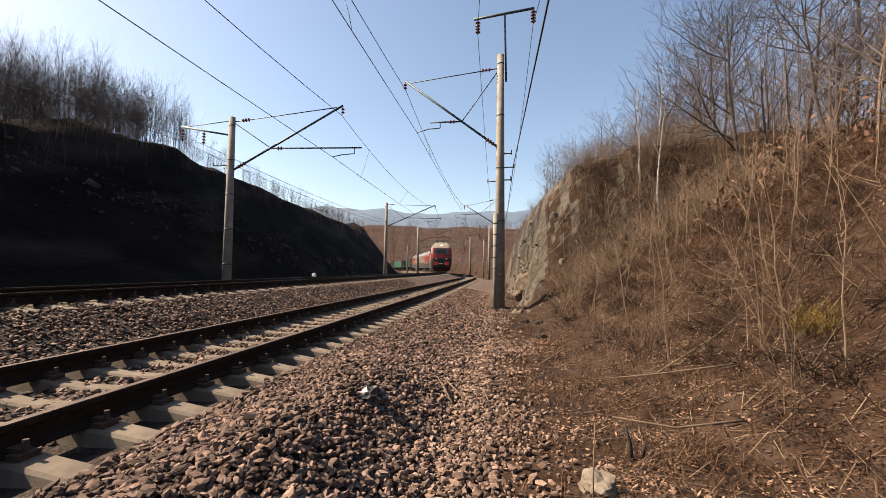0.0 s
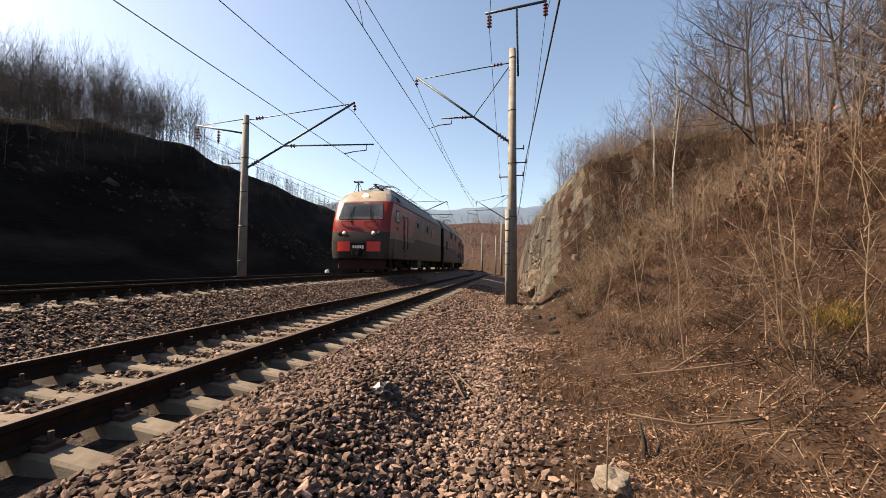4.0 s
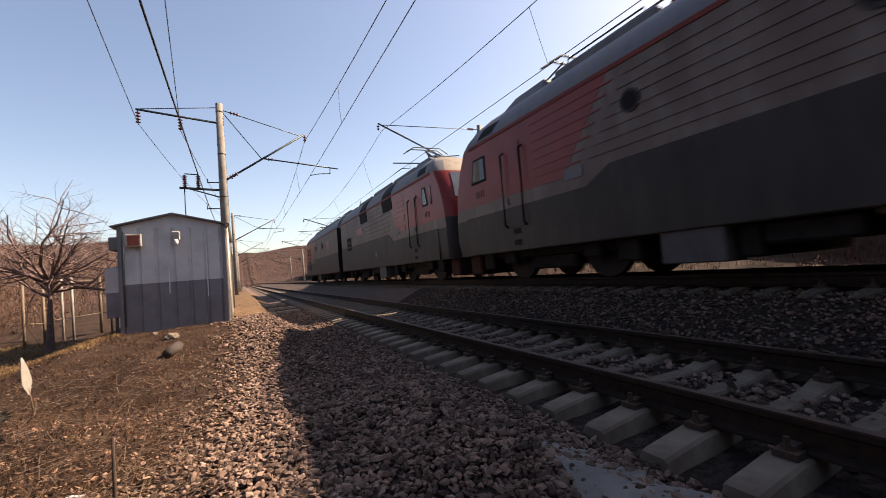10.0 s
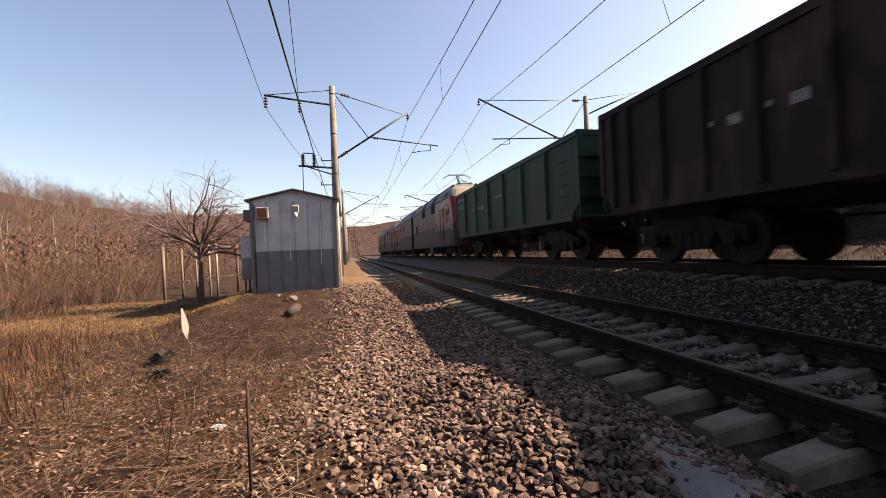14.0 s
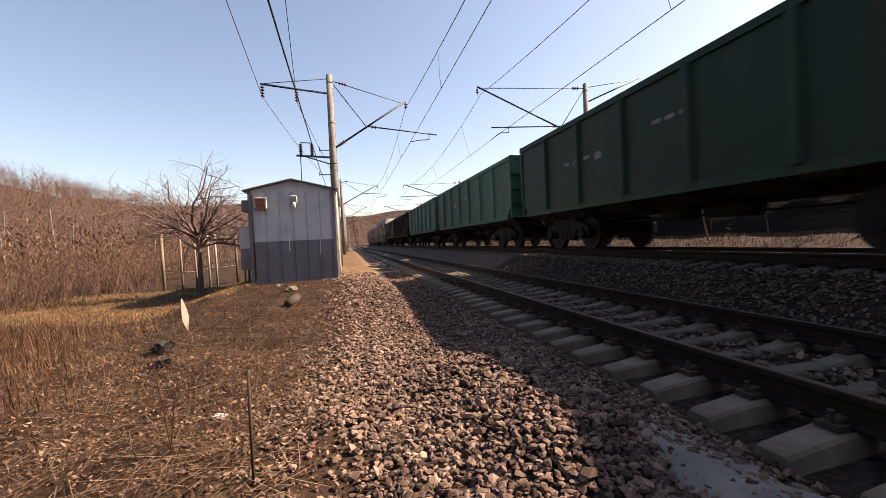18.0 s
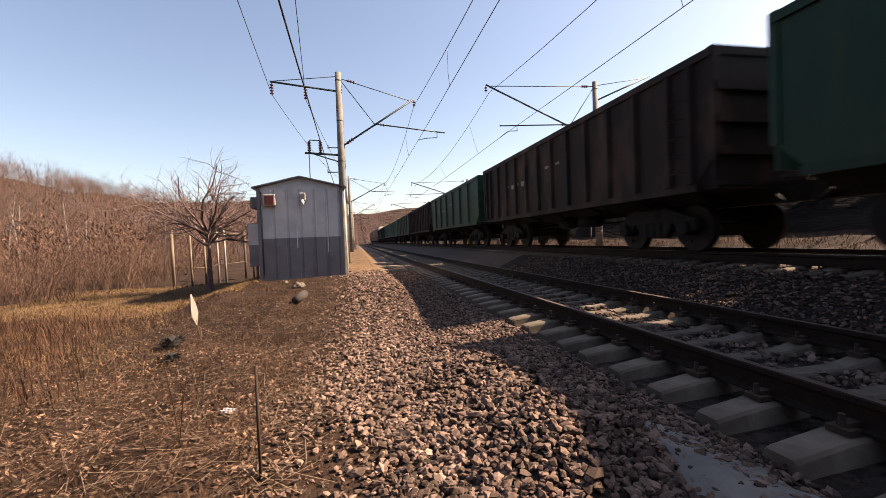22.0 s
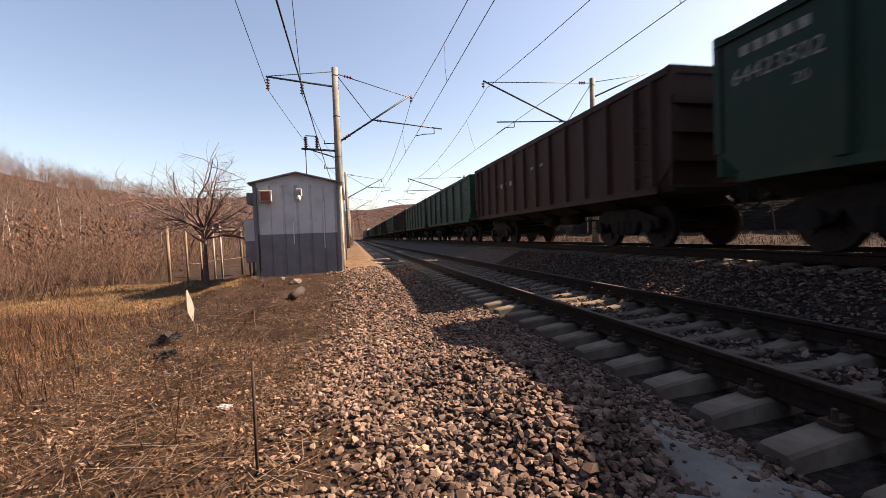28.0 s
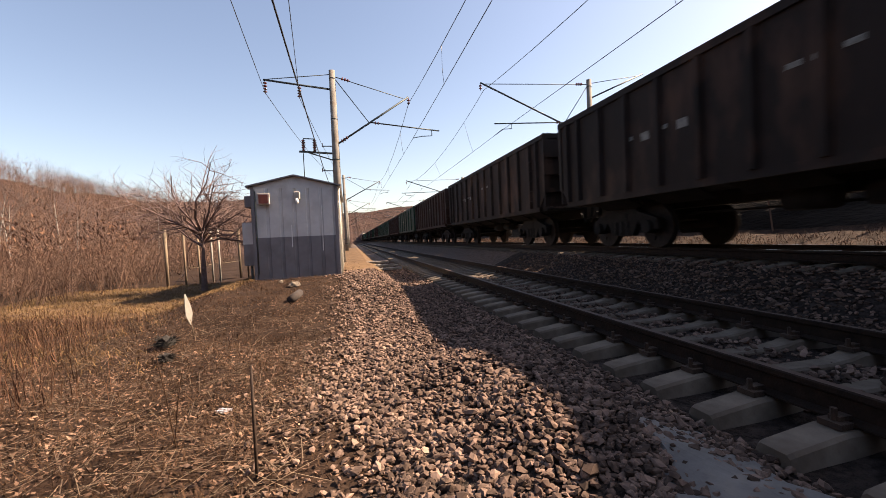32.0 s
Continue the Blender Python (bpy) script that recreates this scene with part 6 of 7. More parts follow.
def grow(rng, b, start, way, length, radius, level, top, twist=0.35, rise=0.12, sides=(7, 5, 4, 3, 3), kids=(7, 6, 5, 4), ends=None):
    """A crooked limb with its side limbs, down to the level top."""
    seg = 5 if level == 0 else 4 if level == 1 else 3
    p, d = np.array(start, float), np.array(way, float)
    pts, rad = [p.copy()], [radius]
    for i in range(seg):
        d = d + rng.normal(0, twist / (1.5 if level == 0 else 1), 3) * 0.55 + np.array([0, 0, rise])
        d /= np.linalg.norm(d)
        p = p + d * length / seg
        pts.append(p.copy())
        rad.append(radius * (1 - 0.78 * (i + 1) / seg))
    v, f = tube_arrays(pts, rad, sides[level])
    b[min(level, len(b) - 1)].add(v, f)
    if ends is not None and level == top:
        ends.append(p)
    if level < top:
        n = kids[level]
        for k in range(n):
            t = rng.uniform(0.28 if level == 0 else 0.2, 1.0)
            j = min(int(t * seg), seg - 1)
            q = pts[j] + (pts[j + 1] - pts[j]) * (t * seg - j)
            dd = (pts[j + 1] - pts[j]) / np.linalg.norm(pts[j + 1] - pts[j])
            r = rng.normal(0, 1, 3)
            r -= dd * (r @ dd)
            r /= np.linalg.norm(r)
            out = dd * rng.uniform(0.35, 0.8) + r * rng.uniform(0.6, 1.0)
            grow(rng, b, q, out / np.linalg.norm(out), length * rng.uniform(0.42, 0.68) * (1.15 - 0.5 * t), max(radius * 0.5 * (1 - 0.5 * t), 0.004), level + 1, top, twist, rise, sides, kids, ends)


def tree_proto(seed, h, r, top=3, kids=(9, 6, 5, 4), twist=0.35, rise=0.1, lean=(0, 0, 1), sides=(8, 5, 4, 3, 3)):
    rng = np.random.default_rng(seed)
    b = [Bundle(), Bundle()]
    ends = []
    grow(rng, b, (0, 0, -0.3), lean, h, r, 0, top, twist, rise, sides, kids, ends)
    return b[0].arrays(), b[1].arrays(), ends


def plant_tree(name, proto_me, x, y, yaw, scale, label, group, sink=0.1):
    e = new(name)
    e.matrix_basis = Matrix.Translation((x, y, float(height(x, y)) - sink)) @ pose(0, 0, 0, 0, 0, yaw) @ Matrix.Diagonal((scale, scale, scale, 1))
    for nm, me in proto_me:
        o = new(nm, me)
        o.parent = e
    return tagged(e, label, "tree", group)


def make_stratum():
    """Broken rock ledges that show along a slanting line in the dark cutting."""
    y = RNG.uniform(9, 62, 1500)
    band = np.interp(y, [10, 14, 17, 23, 30, 46, 58], [5.6, 5.2, 4.9, 3.8, 2.5, 0.9, 0.3]) + RNG.normal(0, 0.75, len(y)) + 0.3 * fbm(y, y, 5, 3, 31)
    x = np.full(len(y), -12.0)
    for _ in range(60):
        x = np.where(height(x, y) < band, x - 0.12, x)
    v, f = stones(on_ground(x, y, -0.06), RNG.lognormal(-2.5, 0.55, len(y)), 0.75)
    stuff("rock_ledges", v, f, M["streak"], "pale broken rock showing along the dark cutting", "rock")


make_stratum()


def make_trees():
    hill = []
    for i in range(5):
        t, c, _ = tree_proto(20 + i, 6.6 + 0.5 * i, 0.075, 3, (14, 9, 7, 4), 0.25, 0.12)
        hill.append([("trunk", mesh_np("trunk", *t, M["bark"])), ("crown", mesh_np("crown", *c, M["bark"]))])
    spots = [(11.8, 15.5, 1.05), (13.6, 14.0, 0.9), (14.6, 17.0, 1.05), (16.2, 12.6, 1.0), (17.5, 18.5, 1.2), (13.4, 20.5, 0.85), (18.2, 12.5, 1.05), (15.2, 24.0, 1.0), (17.0, 8.0, 0.95), (20.5, 15.5, 1.2), (22.0, 19.0, 1.2)]
    for i, (x, y, s) in enumerate(spots):
        plant_tree("bare_tree", hill[i % 5], x, y, 67 * i, s, "dark bare tree with crooked limbs on the hillside", "bare trees on the hill")
    birch = []
    for i in range(2):
        t, c, _ = tree_proto(40 + i, 5.5, 0.06, 2, (12, 5, 4), 0.16, 0.12)
        birch.append([("trunk", mesh_np("trunk", *t, M["birch"])), ("crown", mesh_np("crown", *c, M["grey_twig"]))])
    for i, (x, y, s) in enumerate(((9.3, 18.0, 0.75), (9.7, 17.2, 0.8), (10.5, 19.5, 0.8), (9.0, 22.0, 0.6), (19.5, -28.0, 0.85), (21.0, -26.5, 0.8), (16.8, -33.0, 0.8), (24.0, -30.0, 0.9), (17.2, -25.0, 0.66), (18.6, -22.8, 0.68), (25.5, -24.0, 0.8))):
        plant_tree("birch_tree", birch[i % 2], x, y, 50 * i, s, "slender birch with pale bark and bare twigs", "birches")
    # the fruit tree beside the hut
    rng = np.random.default_rng(77)
    b, ends = [Bundle(), Bundle()], []
    grow(rng, b, (0, 0, -0.3), (0, 0, 1), 2.3, 0.12, 0, 0, 0.05, 0.2, ends=ends)
    top = np.array([0, 0, 1.85])
    for k in range(15):
        a = k * 0.571 * 2 + 0.3
        up = rng.uniform(0.3, 1.5)
        grow(rng, b, top + [0, 0, rng.uniform(-0.35, 0.2)], np.array([math.cos(a), math.sin(a), up]) / math.hypot(1, up), rng.uniform(1.7, 2.9), 0.05, 1, 3, 0.36, 0.05, kids=(8, 9, 7, 3), ends=ends)
    hx, hy = 8.32, -15.4
    e = new("fruit_tree")
    e.matrix_basis = pose(hx, hy, float(height(hx, hy)))
    for nm, bb in (("trunk", b[0]), ("crown", b[1])):
        o = new(nm, mesh_np(nm, *bb.arrays(), M["trunk_dark"]))
        o.parent = e
    tagged(e, "small bare spreading fruit tree on the grass by the hut", "tree")


M["dark_stem"] = mat("dark_dead_stems", (0.018, 0.012, 0.009), (0.045, 0.028, 0.02), 2, 0.9, island=0.5, spec=0.1)
M["weed"] = mat("reddish_dead_weeds", (0.051, 0.0255, 0.0161), (0.111, 0.0595, 0.0382), 1, 0.9, island=0.5, spec=0.1)
M["trunk_dark"] = mat("fruit_tree_bark", (0.0788, 0.0506, 0.0461), (0.169, 0.112, 0.101), 7, 0.9, bump=0.3)


def shrub_arrays(seed, n, h, spread, level, thick=(0.006, 0.011)):
    rng = np.random.default_rng(seed)
    b = [Bundle()]
    for _ in range(n):
        a = rng.uniform(0, 6.28)
        w = np.array([math.cos(a) * spread, math.sin(a) * spread, 1.0])
        grow(rng, b, (rng.normal(0, 0.15), rng.normal(0, 0.15), -0.1), w / np.linalg.norm(w), h * rng.uniform(0.6, 1.15), rng.uniform(*thick), 1, level, 0.22, 0.03, sides=(4, 3, 3, 3, 3), kids=(5, 5, 3, 2))
    return b[0].arrays()


def small_tree_arrays(seed, h, kids=15):
    """A cheap bare tree for woods seen from afar."""
    rng = np.random.default_rng(seed)
    b = [Bundle()]
    grow(rng, b, (0, 0, -0.5), (0, 0, 1), h, h * 0.009, 0, 2, 0.14, 0.15, sides=(4, 3, 3, 3), kids=(kids, 4, 3))
    return b[0].arrays()


def make_brush():
    clump = lambda x, y: np.clip(0.45 + 0.75 * fbm(x, y, 0.7, 3, 6), 0.05, 1)
    on_hill = lambda x, y: sstep(4.3, 5.4, x + 0.25 * fbm(x, y, 1.0, 2, 3)) * near(3.0, 7.0)(x, y) * clump(x, y)
    x, y = pick(60000, 4.2, 16, -0.6, 26, on_hill)
    x2, y2 = pick(22000, 3.6, 6.6, -0.6, 14, lambda x, y: near(2.5, 5)(x, y) * clump(x, y))
    v, f = blades(np.r_[x, x2], np.r_[y, y2], 0.17, 0.0032, 2.4)
    stuff("dry_grass", v, f, M["blade"], "matted dry grass and stalks on the hillside", "grass")
    x, y = pick(110000, 3.4, 15, -0.6, 24, lambda x, y: near(3.0, 7.5)(x, y) * sstep(3.3, 4.4, x) * (0.08 + 0.92 * sstep(-0.15, 0.3, fbm(x, y, 0.8, 4, 53))))
    v, f = leaves(x, y, 0.021, 0.018, tilt=0.35)
    x4, y4 = pick(90000, 3.7, 10, 0.6, 11, lambda x, y: near(2.5, 5.5)(x, y) * sstep(3.6, 4.6, x) * (0.06 + 0.94 * sstep(-0.1, 0.35, fbm(x, y, 0.55, 4, 51))))
    v4, f4 = leaves(x4, y4, 0.017, 0.015, tilt=0.3)
    v, f = np.concatenate([v, v4]), np.concatenate([f, f4 + len(v)])
    stuff("fallen_leaves", v, f, M["dead_leaf"], "fallen brown leaves strewn over the slope", "leaf litter")
    # behind
    x, y = pick(80000, 3.1, 22, -24, -0.5, lambda x, y: sstep(2.9, 4.2, x) * near(3.0, 6.5)(x, y) * clump(x, y))
    hgt = 0.10 + 0.22 * sstep(5.5, 9.0, x) * sstep(-4, -6.5, y) * sstep(-11, -9, y)
    v, f = blades(x, y, hgt[:, None], 0.0036, 2.0)
    x3, y3 = pick(60000, 3.6, 12, -13, -0.8, lambda x, y: near(2.5, 5.0)(x, y) * sstep(3.5, 4.6, x))
    v3, f3 = blades(x3, y3, 0.10, 0.003, 3.0)
    v, f = np.concatenate([v, v3]), np.concatenate([f, f3 + len(v)])
    stuff("dry_grass", v, f, M["blade"], "tangled dry meadow grass beside the track", "grass")
    x, y = pick(60000, 3.2, 14, -16, -0.5, near(2.5, 5.5))
    v, f = leaves(x, y, 0.017, 0.02, tilt=0.35)
    x4, y4 = pick(16000, 3.9, 7.5, -6.5, -0.8, lambda x, y: near(2.0, 3.5)(x, y) * (0.3 + 0.7 * sstep(-0.2, 0.5, fbm(x, y, 0.7, 3, 52))))
    v4, f4 = leaves(x4, y4, 0.021, 0.022, tilt=0.4)
    v, f = np.concatenate([v, v4]), np.concatenate([f, f4 + len(v)])
    stuff("fallen_leaves", v, f, M["dead_leaf"], "fallen leaves and chaff on bare earth", "leaf litter")
    # shrubs: those near stand alone, the thicket is one
    kinds = [[mesh_np("stem", *shrub_arrays(60 + 6 * i + k, 1, 1.9, 0.32, 2), M["twig"]) for k in range(6)] for i in range(5)]
    spots = []
    rs = random.Random(8)
    while len(spots) < 34:
        x, y = rs.uniform(5.2, 12.5), rs.uniform(3.5, 17)
        if math.hypot(x - 3.5, y) > 4.2:
            spots.append((x, y))
    for i, (x, y) in enumerate(spots):
        e = new("bare_shrub")
        s = rs.uniform(0.4, 1.0)
        e.matrix_basis = Matrix.Translation((x, y, float(height(x, y)))) @ pose(0, 0, 0, rs.uniform(-6, 6), rs.uniform(-14, 4), rs.uniform(0, 360)) @ Matrix.Diagonal((s, s, s, 1))
        for me in kinds[i % 5]:
            o = new("stem", me)
            o.parent = e
        tagged(e, "leafless tan shrub of thin upright stems on the slope", "shrub", "shrubs on the hill")
    # straight young saplings with pale stems
    young = []
    for i in range(6):
        rng = np.random.default_rng(160 + i)
        b = [Bundle(), Bundle()]
        hh = 2.2 + 0.25 * i
        pts = np.array([(0.05 * math.sin(2.3 * k + i) * k / 6, 0.05 * math.cos(1.7 * k + i) * k / 6, -0.1 + hh * k / 6) for k in range(7)])
        b[0].add(*tube_arrays(pts, np.linspace(0.014, 0.004, 7), 5))
        for k in range(9 + i):
            t = rng.uniform(0.25, 0.97)
            a = rng.uniform(0, 6.28)
            up = rng.uniform(0.6, 1.4)
            q = pts[0] + (pts[-1] - pts[0]) * t
            grow(rng, b, q, np.array([math.cos(a), math.sin(a), up]) / math.hypot(1, up), rng.uniform(0.35, 0.95) * (1.2 - t * 0.7), 0.006, 2, 3, 0.15, 0.06, sides=(4, 4, 3, 3), kids=(4, 4, 3, 2))
        young.append([("stem", mesh_np("stem", *b[0].arrays(), M["twig"])), ("crown", mesh_np("crown", *b[1].arrays(), M["twig"]))])
    n = 0
    while n < 52:
        x, y = rs.uniform(5.6, 11.5), rs.uniform(3.0, 15.5)
        if math.hypot(x - 3.5, y) < 4.6 or rs.random() > 9.0 / math.hypot(x - 3.5, y) ** 1.1:
            continue
        e = plant_tree("bare_sapling", young[n % 6], x, y, rs.uniform(0, 360), rs.uniform(0.45, 1.0), "straight leafless sapling with a pale tan stem", "saplings on the hill", 0.02)
        e.matrix_basis = e.matrix_basis @ pose(0, 0, 0, rs.uniform(-9, 9), rs.uniform(-9, 9), 0)
        n += 1
    protos = [shrub_arrays(80 + i, 5, 1.5, 0.35, 2) for i in range(4)]
    vs, fs, k = [], [], 0
    for i, (v0, f0) in enumerate(protos):
        x, y = pick(90, 8.5, 26, 4, 48, lambda x, y: sstep(0, 3, x - 7.5))
        v, f = scatter(v0, f0, on_ground(x, y), RNG.uniform(0, 6.28, len(x)), RNG.uniform(0.5, 1.1, len(x)))
        vs.append(v), fs.append(f + k)
        k += len(v)
    stuff("hillside_thicket", np.concatenate(vs), np.concatenate(fs), M["brown_stem"], "thicket of leafless saplings over the hillside", "thicket")
    vs, fs, k = [], [], 0
    for i, (v0, f0) in enumerate(protos):
        x, y = pick(520, 9.5, 34, -46, -9, lambda x, y: sstep(0, 2.5, x - 10.5 + 0.12 * (y + 16) + 1.2 * fbm(x, y, 5, 2, 4)) * sstep(-11.5, -15.5, y))
        v, f = scatter(v0, f0, on_ground(x, y), RNG.uniform(0, 6.28, len(x)), RNG.uniform(0.7, 1.7, len(x)))
        vs.append(v), fs.append(f + k)
        k += len(v)
    stuff("meadow_thicket", np.concatenate(vs), np.concatenate(fs), M["far_twig"], "dense thicket of bare bushes behind the meadow", "thicket")
    # tall dry stems and briars that run wild over the near slope
    vs, fs, k = [], [], 0
    for i in range(5):
        v0, f0 = shrub_arrays(140 + i, 3, 1.15, 0.9, 2, (0.004, 0.008))
        x, y = pick(330, 5.6, 13, 1.5, 19, lambda x, y: sstep(0, 2.0, x - 5.6 + 0.4 * fbm(x, y, 1.5, 2, 2)) * sstep(3.0, 4.0, np.hypot(x - 3.5, y)))
        v, f = scatter(v0, f0, on_ground(x, y), RNG.uniform(0, 6.28, len(x)), RNG.uniform(0.3, 0.9, len(x)), RNG.normal(0, 0.35, (len(x), 2)))
        vs.append(v), fs.append(f + k)
        k += len(v)
    stuff("briar_tangle", np.concatenate(vs), np.concatenate(fs), M["brown_stem"], "tangled dark brown briars and dead stalks on the slope", "undergrowth")
    vs, fs, k = [], [], 0
    for i in range(4):
        v0, f0 = shrub_arrays(150 + i, 6, 1.3, 0.6, 2, (0.005, 0.009))
        x, y = pick(150, 5.2, 12.5, 12.5, 24, lambda x, y: sstep(0, 1.0, x - 5.0 - 0.25 * np.maximum(y - 15, 0)))
        v, f = scatter(v0, f0, on_ground(x, y), RNG.uniform(0, 6.28, len(x)), RNG.uniform(0.5, 1.15, len(x)), RNG.normal(0, 0.2, (len(x), 2)))
        vs.append(v), fs.append(f + k)
        k += len(v)
    stuff("slope_scrub", np.concatenate(vs), np.concatenate(fs), M["twig"], "dry brown scrub in front of the rock face", "undergrowth")
    x, y = pick(7500, 5.6, 13, -10.2, -4.2, lambda x, y: sstep(0, 1.6, x - 6.0 + 0.25 * (y + 5) + 0.7 * fbm(x, y, 1.6, 3, 27)))
    v, f = blades(x, y, 0.42, 0.0035, 1.0)
    stuff("meadow_weeds", v, f, M["weed"], "reddish-brown dead weeds standing in the meadow", "weeds")
    x, y = pick(2600, 3.8, 9, -9, -0.9, near(2.0, 4.5))
    x6, y6 = pick(3200, 3.9, 12, 0.9, 15, lambda x, y: near(3.0, 6.0)(x, y) * sstep(3.9, 5.2, x))
    x, y = np.r_[x, x6], np.r_[y, y6]
    n, a, l = len(x), RNG.uniform(0, 6.28, len(x)), RNG.uniform(0.08, 0.28, len(x))
    e = np.stack([np.cos(a) * l, np.sin(a) * l], 1)
    p, q = on_ground(x - e[:, 0], y - e[:, 1], 0.015), on_ground(x + e[:, 0], y + e[:, 1], 0.03)
    side = np.stack([-np.sin(a), np.cos(a), np.zeros(n)], 1) * 0.004
    v = np.stack([p - side, p + side, q + side * 0.5, q - side * 0.5], 1).reshape(-1, 3)
    stuff("fallen_stalks", v, (np.arange(n) * 4)[:, None] + np.array([[0, 1, 2, 3]]), M["twig"], "thin pale stalks lying flat on the ground", "stalks")
    vs, fs, k = [], [], 0
    for i in range(4):
        v0, f0 = shrub_arrays(170 + i, 26, 0.42, 1.3, 2, (0.003, 0.005))
        x, y = pick(60, 4.8, 12.5, 1.6, 17, lambda x, y: sstep(0, 1.2, x - 4.9) * sstep(3.0, 4.0, np.hypot(x - 3.5, y)))
        v, f = scatter(v0, f0, on_ground(x, y, -0.04), RNG.uniform(0, 6.28, len(x)), RNG.uniform(0.5, 1.3, len(x)), RNG.normal(0, 0.2, (len(x), 2)))
        vs.append(v), fs.append(f + k)
        k += len(v)
    stuff("dark_tufts", np.concatenate(vs), np.concatenate(fs), M["dark_stem"], "low dark tufts of dead stems on the slope", "undergrowth")
    # straw-coloured meadow and the bank beyond the far track
    x, y = pick(26000, 4.6, 14, -18, -4, lambda x, y: sstep(-0.1, 0.5, fbm(x, y, 2.6, 3, 21)) * sstep(0, 1.5, x - 4.6 + 0.2 * (y + 5)))
    x5, y5 = pick(16000, 6.2, 13.5, -18, -10.5)
    x, y = np.r_[x, x5], np.r_[y, y5]
    v, f = blades(x, y, 0.11, 0.005, 2.4)
    stuff("straw_grass", v, f, M["straw"], "patches of flattened straw-yellow grass on the meadow", "grass")
    x, y = pick(30000, -12.6, -7.9, -60, 3, lambda x, y: 0.3 + 0.7 * sstep(0.0, 0.6, fbm(x, y, 1.5, 3, 22)))
    v, f = blades(x, y, 0.26, 0.008, 1.8)
    stuff("bank_grass", v, f, M["weed"], "tall dry grass on the low bank beyond the rails", "grass")
    # rust-coloured oak leaves that hang on in the scrub
    vs, fs, k = [], [], 0
    for cx, cy, cz, r, n in ((13.2, -20.5, 1.8, 1.4, 1500), (15.0, -19.0, 1.2, 1.3, 1200), (17.5, -21.0, 1.6, 1.8, 1600), (20.0, -22.0, 1.3, 1.8, 1300), (12.0, -26.0, 1.4, 1.2, 500), (11.0, 12.5, 0.6, 0.9, 420), (9.2, 11.0, 0.5, 0.7, 300), (12.8, 16.0, 0.8, 1.1, 480), (10.2, 15.2, 0.5, 0.9, 420), (11.6, 10.2, 0.5, 0.9, 360), (9.4, 17.6, 0.4, 0.8, 320), (13.8, 12.6, 0.8, 1.0, 420), (8.2, 13.6, 0.4, 0.7, 260), (23.0, -25.0, 1.6, 2.0, 700), (14.5, 11.0, 2.4, 1.0, 260)):
        p = RNG.normal(0, 0.6, (n, 3)) * r
        x, y = cx + p[:, 0], cy + p[:, 1]
        v, f = leaves(x, y, 0.05, z=height(x, y) + np.maximum(cz + p[:, 2] * 0.9, 0.1), tilt=0.9)
        vs.append(v), fs.append(f + k)
        k += len(v)
    stuff("withered_leaves", np.concatenate(vs), np.concatenate(fs), M["rust_leaf"], "withered rust-brown leaves still hanging in the scrub", "foliage")


def make_woods():
    protos = [small_tree_arrays(100 + i, 7.0) for i in range(5)]

    def wood(name, label, material, areas, slim=1.0):
        vs, fs, k = [], [], 0
        for n, x0, x1, y0, y1, s0, s1, keep in areas:
            for v0, f0 in protos:
                v0 = v0 * np.array([slim, slim, 1.0])
                x, y = pick(n // 5, x0, x1, y0, y1, keep)
                if not len(x):
                    continue
                v, f = scatter(v0, f0, on_ground(x, y), RNG.uniform(0, 6.28, len(x)), RNG.uniform(s0, s1, len(x)), RNG.normal(0, 0.05, (len(x), 2)))
                vs.append(v), fs.append(f + k)
                k += len(v)
        stuff(name, np.concatenate(vs), np.concatenate(fs), material, label, "woodland")
    wood("ridge_wood", "thin grey bare trees along the top of the cutting", M["ridge_twig"], ((500, -36, -18.3, 8, 28, 0.3, 0.68, None), (750, -27, -18.3, 11, 28, 0.28, 0.56, None), (700, -30, -18.3, 28, 79, 0.13, 0.32, None), (300, -48, -30, 10, 40, 0.5, 0.8, None), (420, -29, -16.5, -8, 14, 0.35, 0.65, None), (900, -27, -16.8, -6, 60, 0.1, 0.24, None)), 0.5)
    wood("hill_wood", "bare grey-brown wood on the upper hillside", M["grey_twig"], ((420, 12.5, 34, 8, 46, 0.4, 0.95, None), (110, 9, 16, 20, 60, 0.3, 0.6, None), (110, 6.2, 10, 19, 60, 0.16, 0.36, None), (50, 3.5, 9, 50, 90, 0.2, 0.4, None)))
    wood("back_wood", "bare reddish-brown wood rising behind the meadow", M["far_twig"], ((900, 13, 60, -70, -17, 0.28, 0.52, lambda x, y: sstep(0, 8, x - 13)), (900, 30, 150, -200, -25, 0.6, 1.0, None), (700, 50, 125, -190, -60, 0.45, 0.75, None), (300, -40, -11, -90, -8, 0.4, 0.9, None)))
    wood("far_wood", "distant bare woods on the hills along the line", M["far_twig"], ((600, -140, 90, 130, 420, 1.0, 1.8, None), (200, -90, 120, -420, -270, 0.9, 1.5, None), (120, -120, -40, 60, 170, 0.8, 1.4, None)))


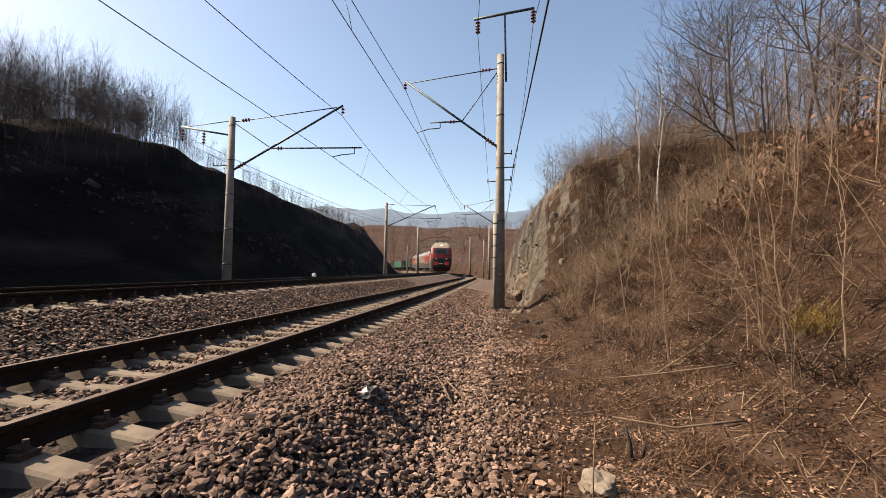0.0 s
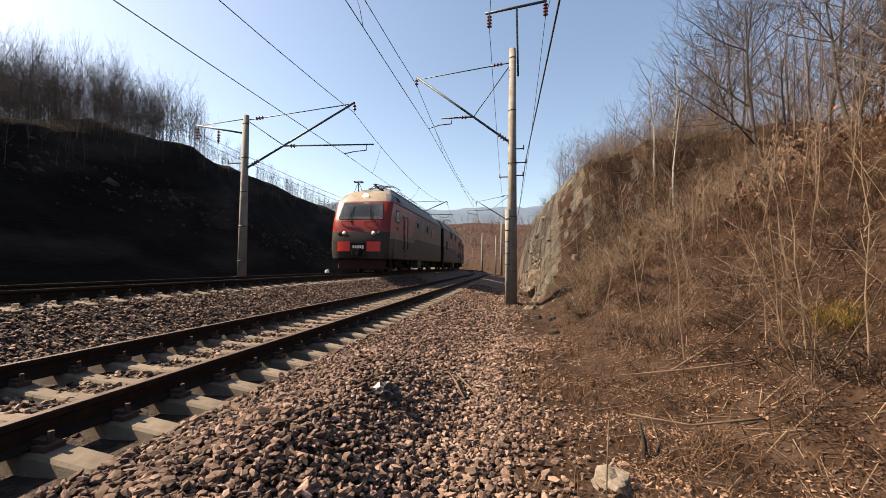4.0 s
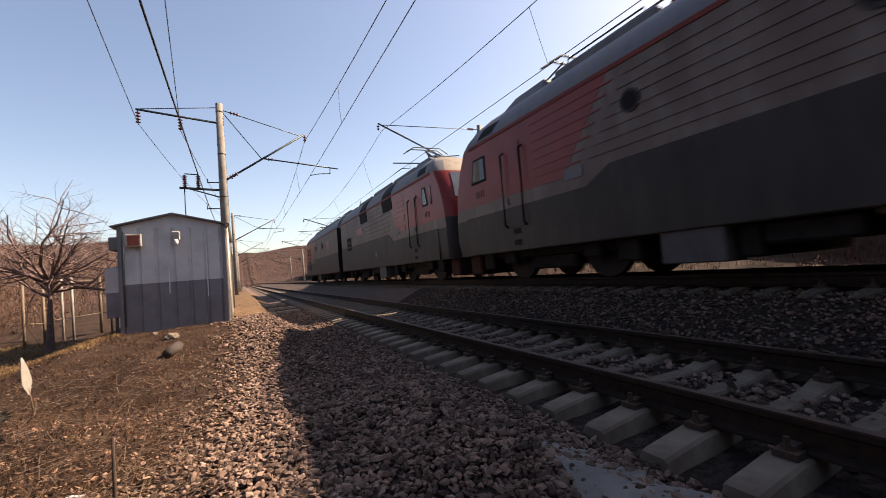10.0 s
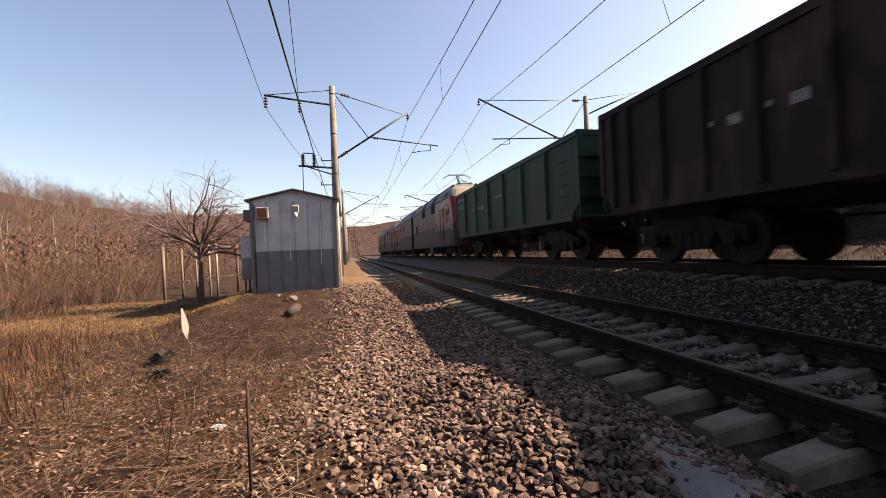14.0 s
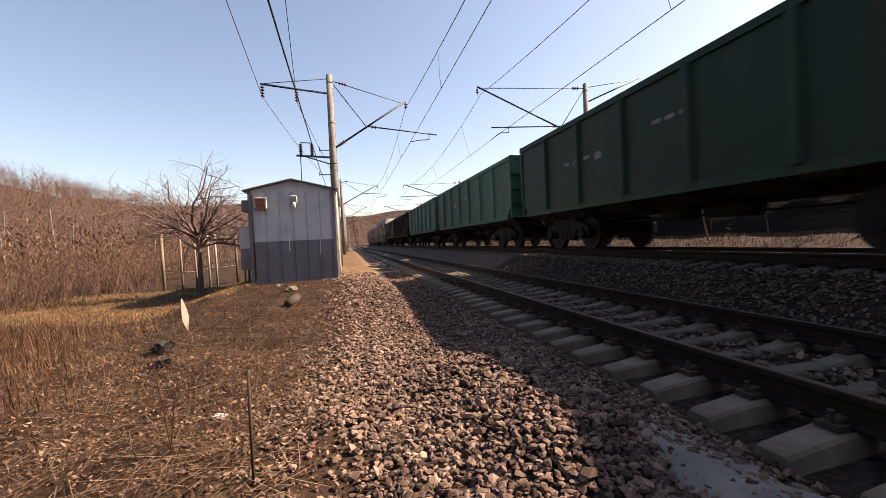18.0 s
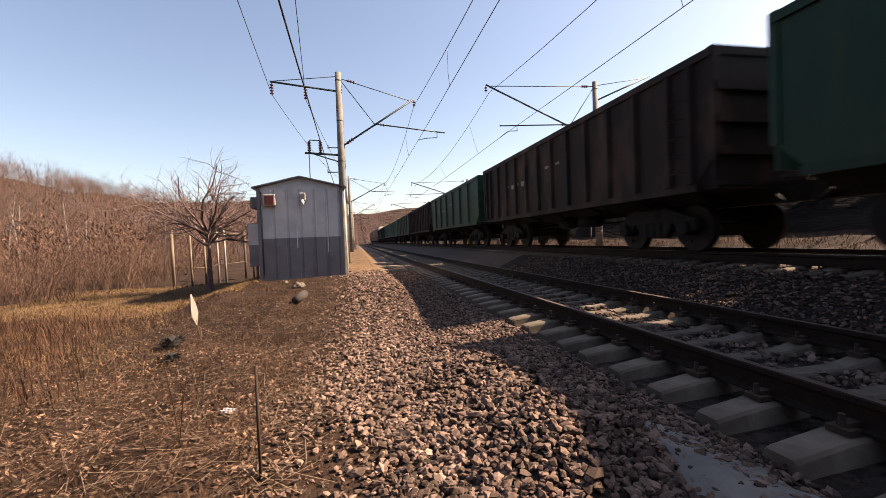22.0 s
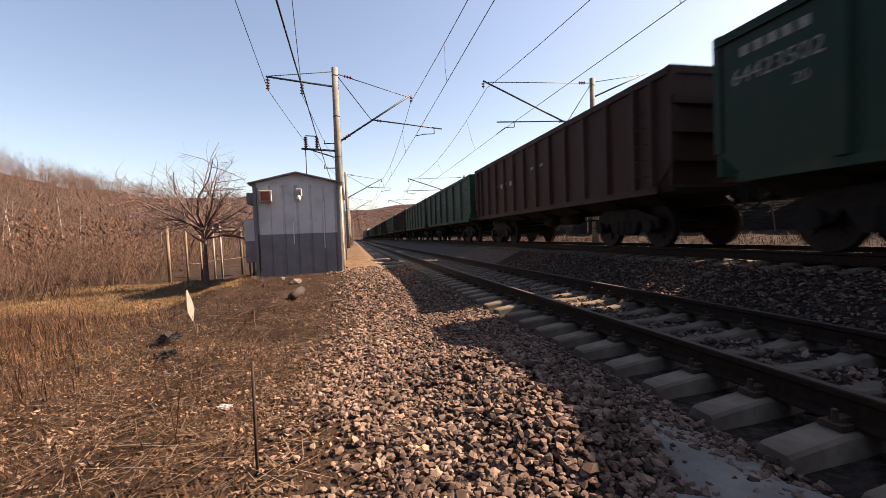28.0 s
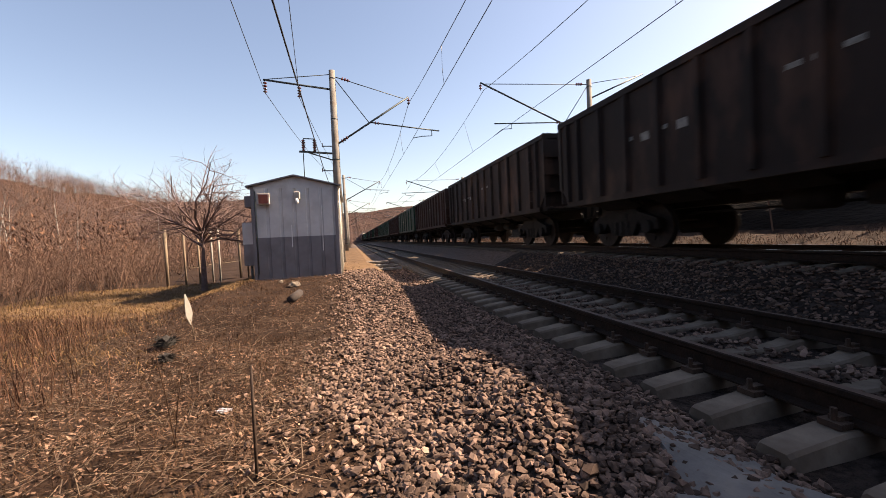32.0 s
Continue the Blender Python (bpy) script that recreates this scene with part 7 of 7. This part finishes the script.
def make_rock_face():
    """Wire netting hung over the bared rock, and the broken rock below and beside it."""
    b = Bundle()
    edge_x = lambda y: 4.45 + 0.22 * np.sin(y * 0.35)
    lift = lambda x, y: np.stack([x, y, height(x, y) + 0.07], 1)
    for y in np.arange(17.2, 40, 0.42):
        x = edge_x(y) + np.linspace(0.12, 4.2, 22)
        b.add(*tube_arrays(lift(x, y + 0.05 * np.sin(3 * x)), np.full(22, 0.007), 3))
    for d in np.geomspace(0.3, 4.2, 7):
        y = np.linspace(17.2, 39.8, 70)
        b.add(*tube_arrays(lift(edge_x(y) + d, y), np.full(70, 0.006), 3))
    tagged(new("rock_netting", mesh_np("rock_netting", *b.arrays(), M["net"])), "grey wire safety netting hung over the rock face", "netting")
    y = RNG.uniform(14.5, 30, 190)
    x = edge_x(y) + RNG.exponential(0.28, len(y)) - 0.1
    y2 = RNG.uniform(14.5, 17.5, 50)
    x2 = RNG.uniform(5.0, 9.2, len(y2))
    x, y = np.r_[x, x2], np.r_[y, y2]
    v, f = stones(on_ground(x, y, -0.03), RNG.lognormal(-2.35, 0.45, len(x)), 0.8)
    stuff("rock_rubble", v, f, M["rubble"], "pale broken rock at the foot of the rock face", "rock")
    for i, (x, y, sx, sy, sz) in enumerate(((4.7, 18.6, 0.2, 0.5, 0.5), (8.7, 15.6, 0.26, 0.3, 0.2), (4.65, 20.4, 0.25, 0.5, 0.45))):
        boulder("outcrop_rock", x, y, (sx, sy, sz), "angular pale rock jutting from the slope", "rubble", seed=60 + i, sink=0.2)
    x, y = 7.08 + RNG.normal(0, 0.10, 520), 5.26 + RNG.normal(0, 0.10, 520)
    v, f = blades(x, y, 0.24, 0.003, 2.0)
    tagged(new("grass_tuft", mesh_np("grass_tuft", v, f, M["yellow_grass"])), "yellow-green tuft of dry grass on the slope", "grass tuft")


M["net"] = mat("weathered_net_wire", (0.072, 0.0684, 0.0612), (0.1152, 0.108, 0.0972), 8, 0.7, 0.2)
M["rubble"] = mat("broken_pale_rock", (0.0612, 0.04752, 0.036), (0.1368, 0.1094, 0.0828), 3, 0.92, bump=0.7, fine=18, island=0.35, dist=0.03, spec=0.12)
M["yellow_grass"] = mat("yellow_green_grass", (0.0994, 0.0707, 0.0168), (0.19, 0.132, 0.0378), 2, 0.9, island=0.4, spec=0.1)

make_ballast()
make_rock_face()
make_trees()
make_brush()
make_woods()

motions()
